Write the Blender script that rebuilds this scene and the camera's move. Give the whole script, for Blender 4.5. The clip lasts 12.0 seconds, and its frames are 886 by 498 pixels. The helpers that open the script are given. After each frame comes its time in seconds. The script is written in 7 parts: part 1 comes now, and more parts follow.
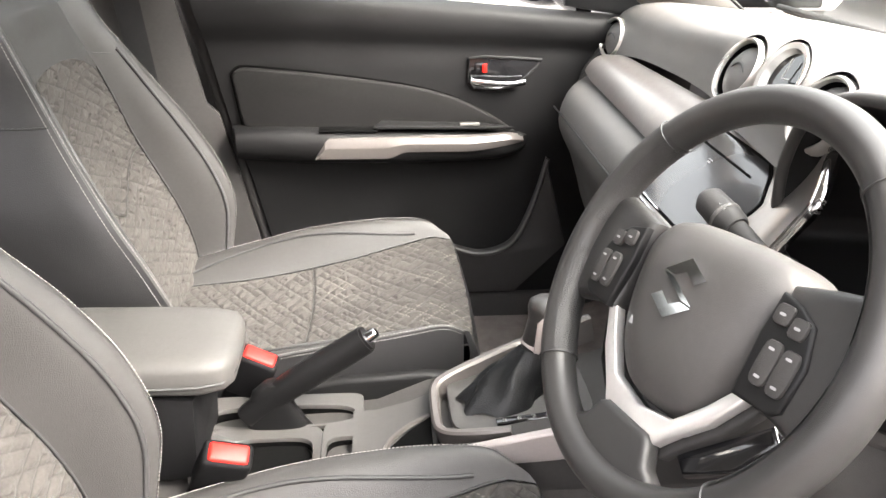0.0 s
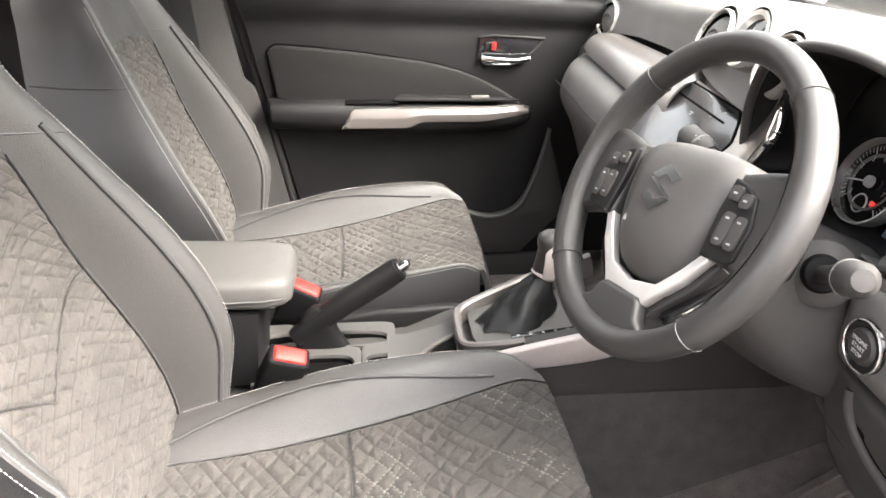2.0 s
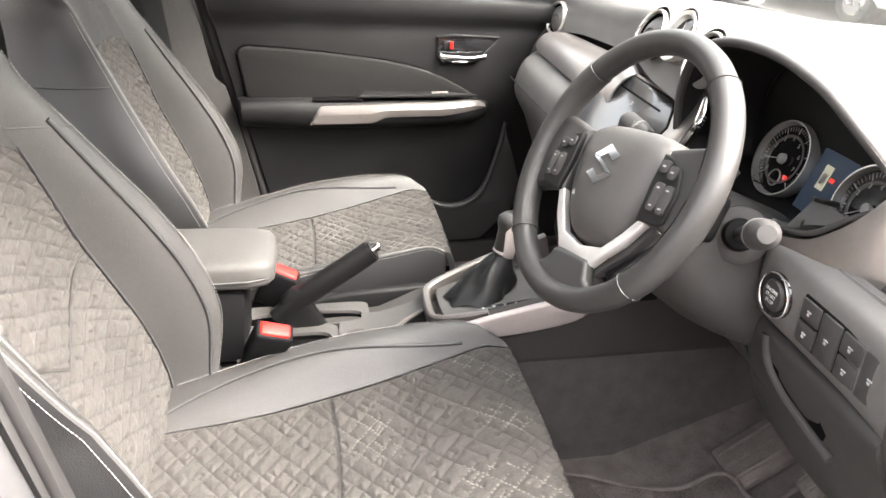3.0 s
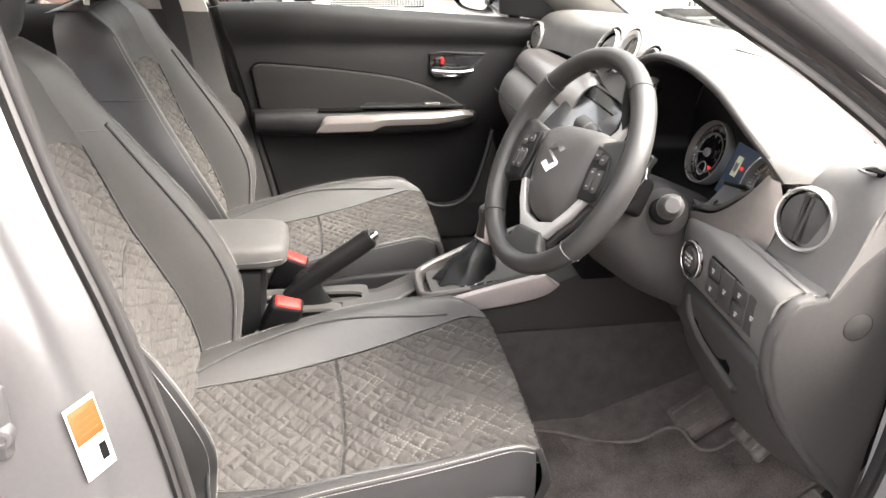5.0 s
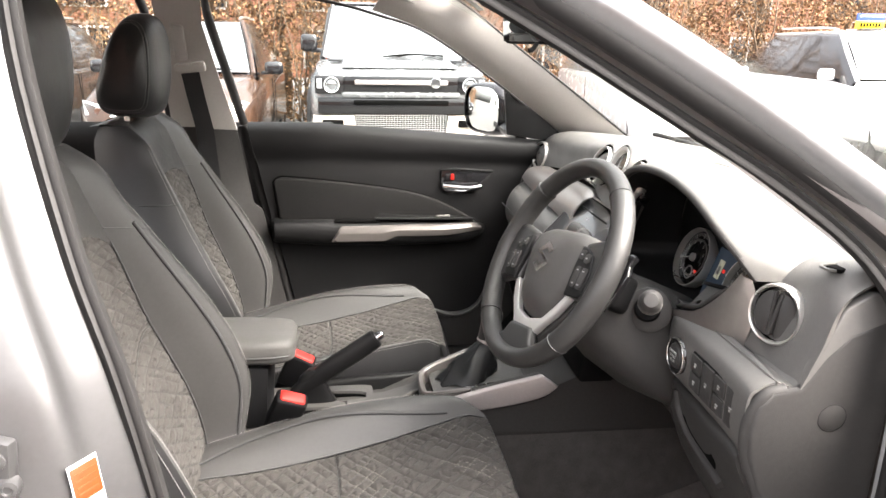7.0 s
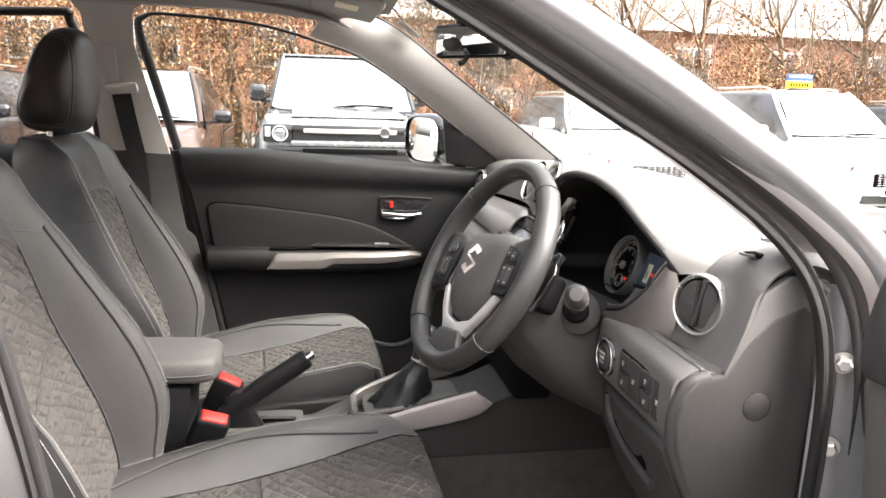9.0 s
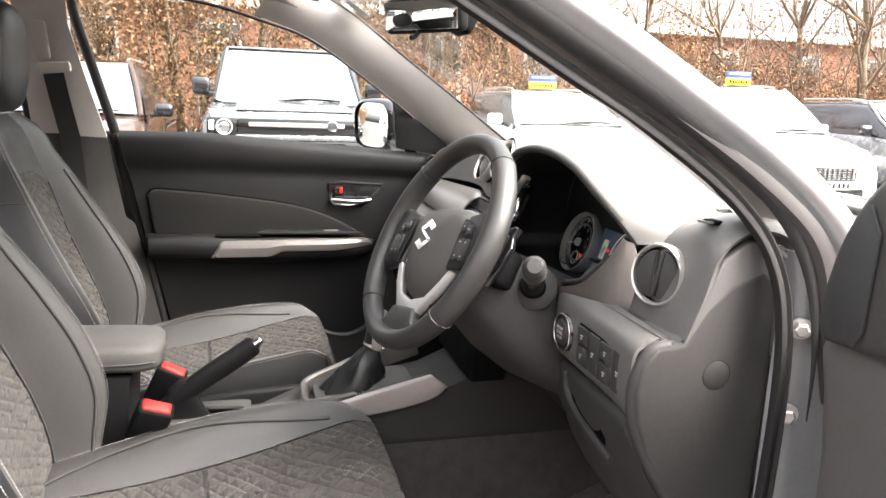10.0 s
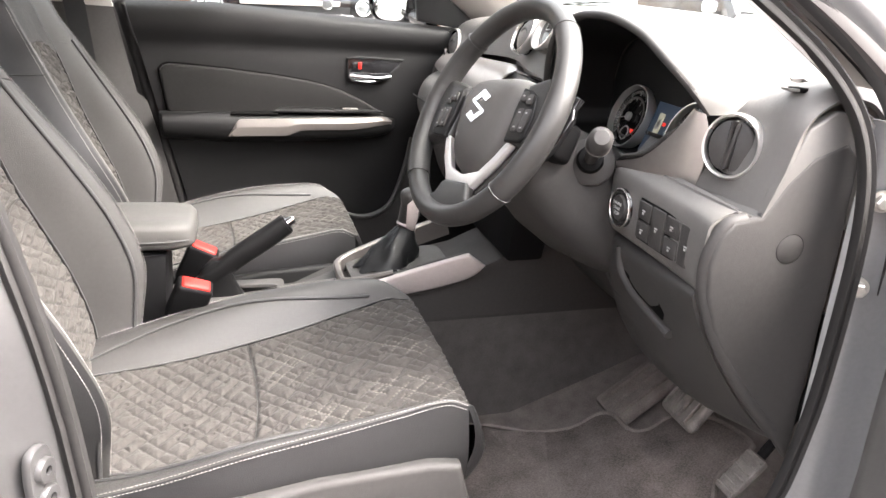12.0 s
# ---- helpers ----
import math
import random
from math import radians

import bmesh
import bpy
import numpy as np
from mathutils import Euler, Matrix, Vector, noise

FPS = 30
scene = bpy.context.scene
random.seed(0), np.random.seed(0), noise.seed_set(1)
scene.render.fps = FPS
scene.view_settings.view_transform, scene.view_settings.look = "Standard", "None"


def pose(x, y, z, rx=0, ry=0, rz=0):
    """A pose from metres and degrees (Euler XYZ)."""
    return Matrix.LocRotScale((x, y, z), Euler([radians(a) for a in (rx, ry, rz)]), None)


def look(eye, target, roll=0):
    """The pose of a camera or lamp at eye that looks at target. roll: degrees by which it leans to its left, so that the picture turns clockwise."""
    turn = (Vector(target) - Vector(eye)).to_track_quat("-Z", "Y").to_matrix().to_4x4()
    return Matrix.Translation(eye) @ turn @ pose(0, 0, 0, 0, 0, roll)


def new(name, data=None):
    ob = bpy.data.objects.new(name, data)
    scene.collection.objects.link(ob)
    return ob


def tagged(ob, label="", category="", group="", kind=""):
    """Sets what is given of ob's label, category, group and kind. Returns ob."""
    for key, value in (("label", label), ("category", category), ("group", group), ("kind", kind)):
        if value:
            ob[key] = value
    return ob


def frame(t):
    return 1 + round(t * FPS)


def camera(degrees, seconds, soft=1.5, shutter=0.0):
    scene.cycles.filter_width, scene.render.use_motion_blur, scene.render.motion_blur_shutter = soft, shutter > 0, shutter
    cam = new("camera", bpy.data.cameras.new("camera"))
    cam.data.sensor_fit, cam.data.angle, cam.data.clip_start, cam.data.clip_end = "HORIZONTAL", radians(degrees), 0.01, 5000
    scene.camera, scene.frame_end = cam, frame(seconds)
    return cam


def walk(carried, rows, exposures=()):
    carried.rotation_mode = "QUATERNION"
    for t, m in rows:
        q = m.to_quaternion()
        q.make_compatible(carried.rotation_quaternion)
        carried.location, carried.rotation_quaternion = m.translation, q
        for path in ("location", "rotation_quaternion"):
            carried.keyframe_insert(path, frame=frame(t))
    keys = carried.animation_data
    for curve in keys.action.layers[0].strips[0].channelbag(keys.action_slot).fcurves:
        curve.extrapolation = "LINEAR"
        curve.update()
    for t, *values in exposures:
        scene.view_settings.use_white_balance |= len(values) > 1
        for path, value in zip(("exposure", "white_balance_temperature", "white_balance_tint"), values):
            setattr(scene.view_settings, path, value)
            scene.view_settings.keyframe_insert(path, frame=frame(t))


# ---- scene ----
cam = camera(62.3, 12.0)
PATH = [
    (0, (0.06, -0.893, 1.372), (0.23, 0.884, 0.47), 1.2),
    (0.5, (0.053, -0.946, 1.368), (0.226, 0.831, 0.467), 1.3),
    (1, (0.046, -0.991, 1.377), (0.21, 0.786, 0.474), 1.3),
    (1.5, (0.035, -1.041, 1.365), (0.193, 0.737, 0.462), 1.2),
    (2, (-0.004, -1.098, 1.367), (0.179, 0.678, 0.464), 1.2),
    (2.5, (-0.016, -1.154, 1.378), (0.234, 0.614, 0.476), 1.2),
    (3, (-0.036, -1.213, 1.389), (0.26, 0.548, 0.488), 1.4),
    (3.5, (-0.062, -1.272, 1.401), (0.252, 0.484, 0.497), 1.2),
    (5.3, (-0.034, -1.459, 1.437), (0.241, 0.337, 0.6), 0.9),
    (5.5, (-0.034, -1.468, 1.434), (0.237, 0.343, 0.63), 1.1),
    (6, (-0.033, -1.484, 1.44), (0.222, 0.363, 0.717), 1.0),
    (6.5, (-0.021, -1.504, 1.439), (0.221, 0.376, 0.801), 0.9),
    (7, (-0.006, -1.526, 1.423), (0.23, 0.38, 0.865), 1.0),
    (7.2, (0.001, -1.534, 1.415), (0.228, 0.382, 0.891), 1.0),
    (8.8, (0.034, -1.533, 1.339), (0.37, 0.396, 0.933), 1.7),
    (9, (0.039, -1.529, 1.331), (0.404, 0.396, 0.926), 1.8),
    (9.5, (0.043, -1.51, 1.308), (0.484, 0.398, 0.903), 2.0),
    (10, (0.038, -1.501, 1.289), (0.539, 0.393, 0.883), 2.1),
    (10.5, (0.026, -1.49, 1.27), (0.563, 0.389, 0.844), 2.2),
    (11, (0.0, -1.475, 1.257), (0.546, 0.383, 0.758), 2.4),
    (11.5, (-0.021, -1.46, 1.251), (0.511, 0.369, 0.642), 2.5),
    (12, (-0.046, -1.449, 1.256), (0.47, 0.353, 0.559), 2.6),
]
walk(cam, [(t, look(eye, target, roll)) for t, eye, target, roll in PATH], [(0.0, 3.66, 6850, 12.5), (3.5, 3.7, 6850, 12.5), (5.5, 3.3, 6850, 12.5), (7.0, 3.0, 6850, 12.5), (9.5, 2.92, 6750, 12.5), (10.5, 2.94, 6750, 13), (12.0, 3.5, 6750, 14)])

# ---- place ----
# ---------------------------------------------------------------- world and light
world = bpy.data.worlds.new("overcast_sky")
scene.world = world
world.use_nodes = True
wn, wl = world.node_tree.nodes, world.node_tree.links
sky = wn.new("ShaderNodeTexSky")
sky.sky_type, sky.sun_disc = "NISHITA", False
sky.sun_elevation, sky.sun_rotation = radians(46), radians(118)
sky.air_density, sky.dust_density, sky.ozone_density = 1.0, 6.0, 1.0
pale = wn.new("ShaderNodeHueSaturation")
pale.inputs["Saturation"].default_value = 0.22
wl.new(sky.outputs["Color"], pale.inputs["Color"])
# an overcast sky: the zenith is nearly three times as bright as the horizon
way, axes, rise, cloud = wn.new("ShaderNodeTexCoord"), wn.new("ShaderNodeSeparateXYZ"), wn.new("ShaderNodeMapRange"), wn.new("ShaderNodeMix")
wl.new(way.outputs["Generated"], axes.inputs[0])
wl.new(axes.outputs["Z"], rise.inputs["Value"])
rise.inputs["To Min"].default_value, rise.inputs["To Max"].default_value = 0.5, 1.7
cloud.data_type, cloud.blend_type = "RGBA", "MULTIPLY"
cloud.inputs["Factor"].default_value = 1.0
wl.new(pale.outputs["Color"], cloud.inputs[6])
wl.new(rise.outputs["Result"], cloud.inputs[7])
wl.new(cloud.outputs[2], wn["Background"].inputs["Color"])
wn["Background"].inputs["Strength"].default_value = 0.15
sun_lamp = new("sun", bpy.data.lights.new("sun", "SUN"))
sun_lamp.data.energy, sun_lamp.data.angle, sun_lamp.data.color = 1.0, radians(40), (1.0, 0.95, 0.88)
sun_lamp.matrix_world = look((5.0, -2.6, 6), (0, 0, 0.5))


# ---------------------------------------------------------------- materials
def material(name, color, rough, metal=0.0, var=0.12, var_scale=9.0, bump=0.0, bump_scale=400.0, cells=False,
             coat=0.0, sheen=0.0, spec=0.5, rough_var=0.08, thread=None, island=0.0):
    """A surface with colour and gloss that vary at two scales and a fine relief."""
    m = bpy.data.materials.new(name)
    m.use_nodes = True
    n, l = m.node_tree.nodes, m.node_tree.links
    b = n["Principled BSDF"]
    co = n.new("ShaderNodeTexCoord")
    big = n.new("ShaderNodeTexNoise")
    big.inputs["Scale"].default_value, big.inputs["Detail"].default_value = var_scale, 6
    small = n.new("ShaderNodeTexNoise")
    small.inputs["Scale"].default_value, small.inputs["Detail"].default_value = var_scale * 17, 3
    l.new(co.outputs["Object"], big.inputs["Vector"])
    l.new(co.outputs["Object"], small.inputs["Vector"])
    both = n.new("ShaderNodeMath")
    both.operation = "ADD"
    l.new(big.outputs["Fac"], both.inputs[0])
    l.new(small.outputs["Fac"], both.inputs[1])
    span = n.new("ShaderNodeMapRange")
    span.inputs["From Min"].default_value, span.inputs["From Max"].default_value = 0.6, 1.4
    span.inputs["To Min"].default_value, span.inputs["To Max"].default_value = 1 - var, 1 + var
    l.new(both.outputs[0], span.inputs["Value"])
    shade = span.outputs["Result"]
    if island:
        geo, each, times = n.new("ShaderNodeNewGeometry"), n.new("ShaderNodeMapRange"), n.new("ShaderNodeMath")
        each.inputs["To Min"].default_value, each.inputs["To Max"].default_value = 1 - island, 1 + island
        l.new(geo.outputs["Random Per Island"], each.inputs["Value"])
        times.operation = "MULTIPLY"
        l.new(each.outputs["Result"], times.inputs[0])
        l.new(shade, times.inputs[1])
        shade = times.outputs[0]
    tint = n.new("ShaderNodeMix")
    tint.data_type, tint.blend_type = "RGBA", "MULTIPLY"
    tint.inputs["Factor"].default_value = 1.0
    tint.inputs[6].default_value = (*color, 1)
    l.new(shade, tint.inputs[7])
    out = tint.outputs[2]
    if thread:
        at = n.new("ShaderNodeAttribute")
        at.attribute_name = "thread"
        mix = n.new("ShaderNodeMix")
        mix.data_type = "RGBA"
        l.new(at.outputs["Fac"], mix.inputs["Factor"])
        l.new(out, mix.inputs[6])
        mix.inputs[7].default_value = (*thread, 1)
        # shade of the quilt grooves, mixed into the suede colour
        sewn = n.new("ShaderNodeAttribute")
        sewn.attribute_name = "groove_shade"
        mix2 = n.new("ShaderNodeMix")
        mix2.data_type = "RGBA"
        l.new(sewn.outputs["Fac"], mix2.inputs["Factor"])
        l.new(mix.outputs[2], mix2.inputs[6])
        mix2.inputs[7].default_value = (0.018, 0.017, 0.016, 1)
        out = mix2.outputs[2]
    l.new(out, b.inputs["Base Color"])
    rr = n.new("ShaderNodeMapRange")
    rr.inputs["From Min"].default_value, rr.inputs["From Max"].default_value = 0.3, 0.7
    rr.inputs["To Min"].default_value, rr.inputs["To Max"].default_value = max(rough - rough_var, 0.02), min(rough + rough_var, 1)
    l.new(big.outputs["Fac"], rr.inputs["Value"])
    l.new(rr.outputs["Result"], b.inputs["Roughness"])
    b.inputs["Metallic"].default_value = metal
    b.inputs["Coat Weight"].default_value = coat
    b.inputs["Coat Roughness"].default_value = 0.06
    b.inputs["Sheen Weight"].default_value = sheen
    b.inputs["Specular IOR Level"].default_value = spec
    if bump:
        if cells:
            tex = n.new("ShaderNodeTexVoronoi")
            tex.feature = "F1"
            src = tex.outputs["Distance"]
        else:
            tex = n.new("ShaderNodeTexNoise")
            tex.inputs["Detail"].default_value = 4
            src = tex.outputs["Fac"]
        tex.inputs["Scale"].default_value = bump_scale
        l.new(co.outputs["Object"], tex.inputs["Vector"])
        bp = n.new("ShaderNodeBump")
        bp.inputs["Strength"].default_value, bp.inputs["Distance"].default_value = bump, 0.0008
        l.new(src, bp.inputs["Height"])
        l.new(bp.outputs["Normal"], b.inputs["Normal"])
    return m


def pane(name, tint, rough=0.0):
    """Thin window glass: clear, with a gloss that grows at shallow angles."""
    m = bpy.data.materials.new(name)
    m.use_nodes = True
    n, l = m.node_tree.nodes, m.node_tree.links
    n.remove(n["Principled BSDF"])
    clear, gloss, mix, fr = n.new("ShaderNodeBsdfTransparent"), n.new("ShaderNodeBsdfGlossy"), n.new("ShaderNodeMixShader"), n.new("ShaderNodeLayerWeight")
    steep, part_of = n.new("ShaderNodeMath"), n.new("ShaderNodeMath")
    steep.operation, part_of.operation = "POWER", "MULTIPLY_ADD"
    steep.inputs[1].default_value = 5.0
    part_of.inputs[1].default_value, part_of.inputs[2].default_value = 0.3, 0.02
    clear.inputs["Color"].default_value = (*tint, 1)
    gloss.inputs["Roughness"].default_value = rough
    fr.inputs["Blend"].default_value = 0.5
    l.new(fr.outputs["Facing"], steep.inputs[0])
    l.new(steep.outputs[0], part_of.inputs[0])
    l.new(part_of.outputs[0], mix.inputs[0])
    l.new(clear.outputs[0], mix.inputs[1])
    l.new(gloss.outputs[0], mix.inputs[2])
    l.new(mix.outputs[0], n["Material Output"].inputs["Surface"])
    return m


def glow(name, color, strength):
    m = bpy.data.materials.new(name)
    m.use_nodes = True
    b = m.node_tree.nodes["Principled BSDF"]
    b.inputs["Base Color"].default_value = (*color, 1)
    b.inputs["Emission Color"].default_value = (*color, 1)
    b.inputs["Emission Strength"].default_value = strength
    return m


LEATHER = material("seat_leather", (0.03478, 0.03384, 0.0329), 0.42, var=0.12, spec=0.45, bump=0.35, bump_scale=700, cells=True)
# seat leather again, darkened: the shade on its sides is in the colour
LEATHER_SHADED = material("shaded_side_leather", (0.017, 0.017, 0.0176), 0.38, var=0.12, spec=0.5, bump=0.3, bump_scale=700, cells=True)
WRAP = material("wheel_leather", (0.028, 0.0272, 0.0265), 0.38, var=0.12, bump=0.15, bump_scale=1500, cells=True, spec=0.5)
PERFORATED = material("perforated_leather", (0.022, 0.0215, 0.021), 0.55, var=0.15, bump=0.6, bump_scale=650, cells=True)
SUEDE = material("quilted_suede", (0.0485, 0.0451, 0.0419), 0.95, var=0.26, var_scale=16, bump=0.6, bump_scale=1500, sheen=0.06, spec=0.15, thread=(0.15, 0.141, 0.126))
STITCH = material("pale_thread", (0.26, 0.252, 0.24), 0.8)
PIPING = material("dark_piping", (0.03, 0.03, 0.03), 0.5)
DASH = material("dash_plastic", (0.112, 0.108, 0.103), 0.43, spec=0.4, var=0.08, bump=0.35, bump_scale=900, cells=True)
PLASTIC = material("black_plastic", (0.043, 0.0412, 0.04), 0.5, var=0.12, spec=0.3, bump=0.3, bump_scale=900, cells=True)
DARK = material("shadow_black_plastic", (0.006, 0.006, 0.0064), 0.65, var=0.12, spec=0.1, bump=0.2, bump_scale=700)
# near-black: shade of recesses put into the colour; also black print and wipers
HOLE = material("recess_shade_and_black", (0.003, 0.003, 0.003), 0.85, spec=0.05)
DOORSKIN = material("door_plastic", (0.00765, 0.00765, 0.00792), 0.5, var=0.1, spec=0.28, bump=0.3, bump_scale=900, cells=True)
CLOTH = material("door_insert_cloth", (0.01092, 0.01064, 0.01045), 0.65, var=0.16, spec=0.1, bump=0.5, bump_scale=1600, sheen=0.05)
CONSOLE = material("console_plastic", (0.055, 0.0527, 0.0505), 0.5, var=0.1, bump=0.3, bump_scale=900, cells=True)
SATIN = material("satin_trim", (0.4502, 0.4068, 0.3912), 0.38, metal=0.4, var=0.06)
BRONZE = material("brushed_dark_trim", (0.36, 0.335, 0.315), 0.36, metal=0.8, var=0.08, var_scale=5)
CHROME = material("chrome", (0.82, 0.82, 0.83), 0.09, metal=1.0, var=0.04, rough_var=0.03)
VENTRING = material("bright_vent_ring", (0.65, 0.637, 0.611), 0.3, metal=0.8, var=0.04)
BRAKELEATHER = material("dark_lever_leather", (0.006, 0.006, 0.0062), 0.42, var=0.15, bump=0.3, bump_scale=800, cells=True, spec=0.2)
GLOSS = material("gloss_black", (0.01, 0.01, 0.011), 0.1, var=0.2, coat=0.5, rough_var=0.04)
LINER = material("pale_headliner", (0.3713, 0.3564, 0.3341), 0.95, var=0.06, bump=0.6, bump_scale=1200, spec=0.1)
PILLAR = material("pale_pillar_plastic", (0.4604, 0.4395, 0.4143), 0.8, var=0.05, bump=0.3, bump_scale=900, cells=True, spec=0.25)
RUBBER = material("seal_rubber", (0.02, 0.0192, 0.019), 0.62, var=0.15, spec=0.25)
PAINT = material("silver_grey_paint", (0.21, 0.21, 0.215), 0.36, metal=0.7, var=0.05, coat=0.8, rough_var=0.05)
PAINT_IN = material("inner_grey_paint", (0.24, 0.24, 0.247), 0.38, metal=0.2, var=0.08, coat=0.4)
# grey body paint darkened to hold the shade on the door frame
FRAME_SHADE = material("shaded_frame_paint", (0.04608, 0.04128, 0.04032), 0.4, metal=0.0, var=0.08, spec=0.35)
CARPET = material("floor_carpet", (0.14, 0.1221, 0.1142), 0.98, var=0.4, var_scale=30, bump=1.0, bump_scale=900, spec=0.1)
MAT = material("woven_mat", (0.105, 0.091, 0.085), 0.97, var=0.55, var_scale=18, bump=1.0, bump_scale=600, spec=0.1)
PEDAL = material("worn_pedal_rubber", (0.126, 0.1148, 0.1064), 0.75, var=0.7, var_scale=45, bump=0.8, bump_scale=200)
STEEL = material("zinc_steel", (0.62, 0.60, 0.57), 0.35, metal=0.9, var=0.15)
RED = material("red_plastic", (0.38, 0.012, 0.008), 0.45, var=0.08, spec=0.3)
ORANGE = material("orange_print", (0.36, 0.03, 0.004), 0.5)
WHITE = material("white_print", (0.5, 0.5, 0.49), 0.5, var=0.03)
CONSIDE = material("dark_console_side", (0.045, 0.0425, 0.041), 0.6, var=0.12, spec=0.2, bump=0.3, bump_scale=900, cells=True)
SHROUD = material("column_plastic", (0.05, 0.0483, 0.0468), 0.5, var=0.12, spec=0.3, bump=0.3, bump_scale=900, cells=True)
DARKSATIN = material("dark_satin_trim", (0.1166, 0.1057, 0.09992), 0.42, metal=0.4, var=0.06)
SILVER = material("bright_silver_trim", (0.66, 0.64, 0.62), 0.32, metal=0.6, var=0.05)
FIGURE = material("dim_dial_print", (0.34, 0.34, 0.33), 0.6)
GREYPRINT = material("grey_print", (0.32, 0.32, 0.32), 0.6)
BELT = material("belt_webbing", (0.014, 0.014, 0.0147), 0.8, bump=0.8, bump_scale=500)
SCREEN = material("screen_glass", (0.05, 0.05, 0.052), 0.2, metal=0, var=0.02, coat=0.3, rough_var=0.02, spec=0.8)
MIRROR = material("mirror_glass", (0.9, 0.9, 0.9), 0.015, metal=1.0, var=0.0, rough_var=0.0)
ARMPAD = material("armrest_leather", (0.0561, 0.0544, 0.05185), 0.55, var=0.1, spec=0.3, bump=0.3, bump_scale=800, cells=True)
AIRBAG = material("airbag_plastic", (0.065, 0.06175, 0.05915), 0.42, var=0.08, spec=0.4, bump=0.2, bump_scale=1300, cells=True)
TUNNEL = material("tunnel_carpet", (0.0783, 0.07308, 0.0696), 0.95, var=0.3, var_scale=30, bump=0.8, bump_scale=900, spec=0.1)
# the silver-grey car paint again, with the centre pillar's shade in the colour
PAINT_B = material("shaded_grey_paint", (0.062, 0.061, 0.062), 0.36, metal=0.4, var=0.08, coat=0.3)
# black door plastic made lighter: sky light on the open door, as colour
DOORTRIM_LIT = material("lit_door_trim_plastic", (0.10, 0.096, 0.092), 0.5, var=0.12, spec=0.35, bump=0.4, bump_scale=700, cells=True)
BINNACLE = material("binnacle_black", (0.009, 0.009, 0.0092), 0.5, var=0.12, spec=0.25, bump=0.2, bump_scale=900)
CLUSTER_BLUE = glow("cluster_blue_display", (0.010, 0.016, 0.026), 0.15)
CLUSTER_PALE = glow("cluster_pale_graphic", (0.26, 0.26, 0.20), 0.10)
CLUSTER_RED = glow("cluster_red_graphic", (0.6, 0.03, 0.02), 0.12)
GLASS = pane("window_glass", (0.93, 0.95, 0.94))


# ---------------------------------------------------------------- mesh helpers
ROOT = {}


def thing(name, label, category, at=(0, 0, 0), group="", kind=""):
    ob = new(name)
    ob.empty_display_size = 0.05
    ob.location = at
    ROOT[ob] = Vector(at)
    return tagged(ob, label, category, group, kind)


def smooth(me, angle=38):
    me.shade_smooth()
    me.set_sharp_from_angle(angle=radians(angle))


def part(name, bm, mat, parent=None, label="", angle=38):
    """One bmesh, in world places, as one mesh object under a thing or a part."""
    me = bpy.data.meshes.new(name)
    if parent is not None:
        bmesh.ops.translate(bm, verts=bm.verts, vec=-ROOT[parent])
    bmesh.ops.recalc_face_normals(bm, faces=bm.faces)
    bm.to_mesh(me)
    bm.free()
    smooth(me, angle)
    me.materials.append(mat)
    ob = new(name, me)
    if parent is not None:
        ob.parent = parent
        ROOT[ob] = ROOT[parent]
    else:
        ROOT[ob] = Vector((0, 0, 0))
    if label:
        ob["label"] = label
    return ob


def solo(name, bm, mat, label, category, group="", kind="", angle=38):
    return tagged(part(name, bm, mat, None, "", angle), label, category, group, kind)


def merge(*bms):
    out = bmesh.new()
    for b in bms:
        me = bpy.data.meshes.new("tmp")
        b.to_mesh(me)
        b.free()
        out.from_mesh(me)
        bpy.data.meshes.remove(me)
    return out


def grid(rows, close_u=False, close_v=False, cap=False):
    """A skin over rows of points, all of one length."""
    bm = bmesh.new()
    vs = [[bm.verts.new(p) for p in r] for r in rows]
    nr, nc = len(vs), len(vs[0])
    for i in range(nr if close_u else nr - 1):
        for j in range(nc if close_v else nc - 1):
            a, b, c, d = vs[i][j], vs[i][(j + 1) % nc], vs[(i + 1) % nr][(j + 1) % nc], vs[(i + 1) % nr][j]
            if len({a, b, c, d}) == 4:
                bm.faces.new((a, b, c, d))
    if cap:
        bm.faces.new(vs[0])
        bm.faces.new(vs[-1][::-1])
    return bm


def rbox(c, s, bev=0.004, rot=None, seg=2):
    """A box with rounded edges: centre, sizes, edge radius, turn in degrees."""
    bm = bmesh.new()
    bmesh.ops.create_cube(bm, size=1)
    bmesh.ops.scale(bm, verts=bm.verts, vec=s)
    if bev:
        bmesh.ops.bevel(bm, geom=bm.edges[:], offset=min(bev, min(s) * 0.49), segments=seg, affect="EDGES", profile=0.5)
    if rot is not None:
        r = rot if isinstance(rot, Matrix) else Euler([radians(a) for a in rot]).to_matrix()
        bmesh.ops.rotate(bm, verts=bm.verts, cent=(0, 0, 0), matrix=r.to_3x3())
    bmesh.ops.translate(bm, verts=bm.verts, vec=c)
    return bm


def frame_of(axis):
    """A turn whose z is the axis."""
    return Vector(axis).to_track_quat("Z", "Y").to_matrix()


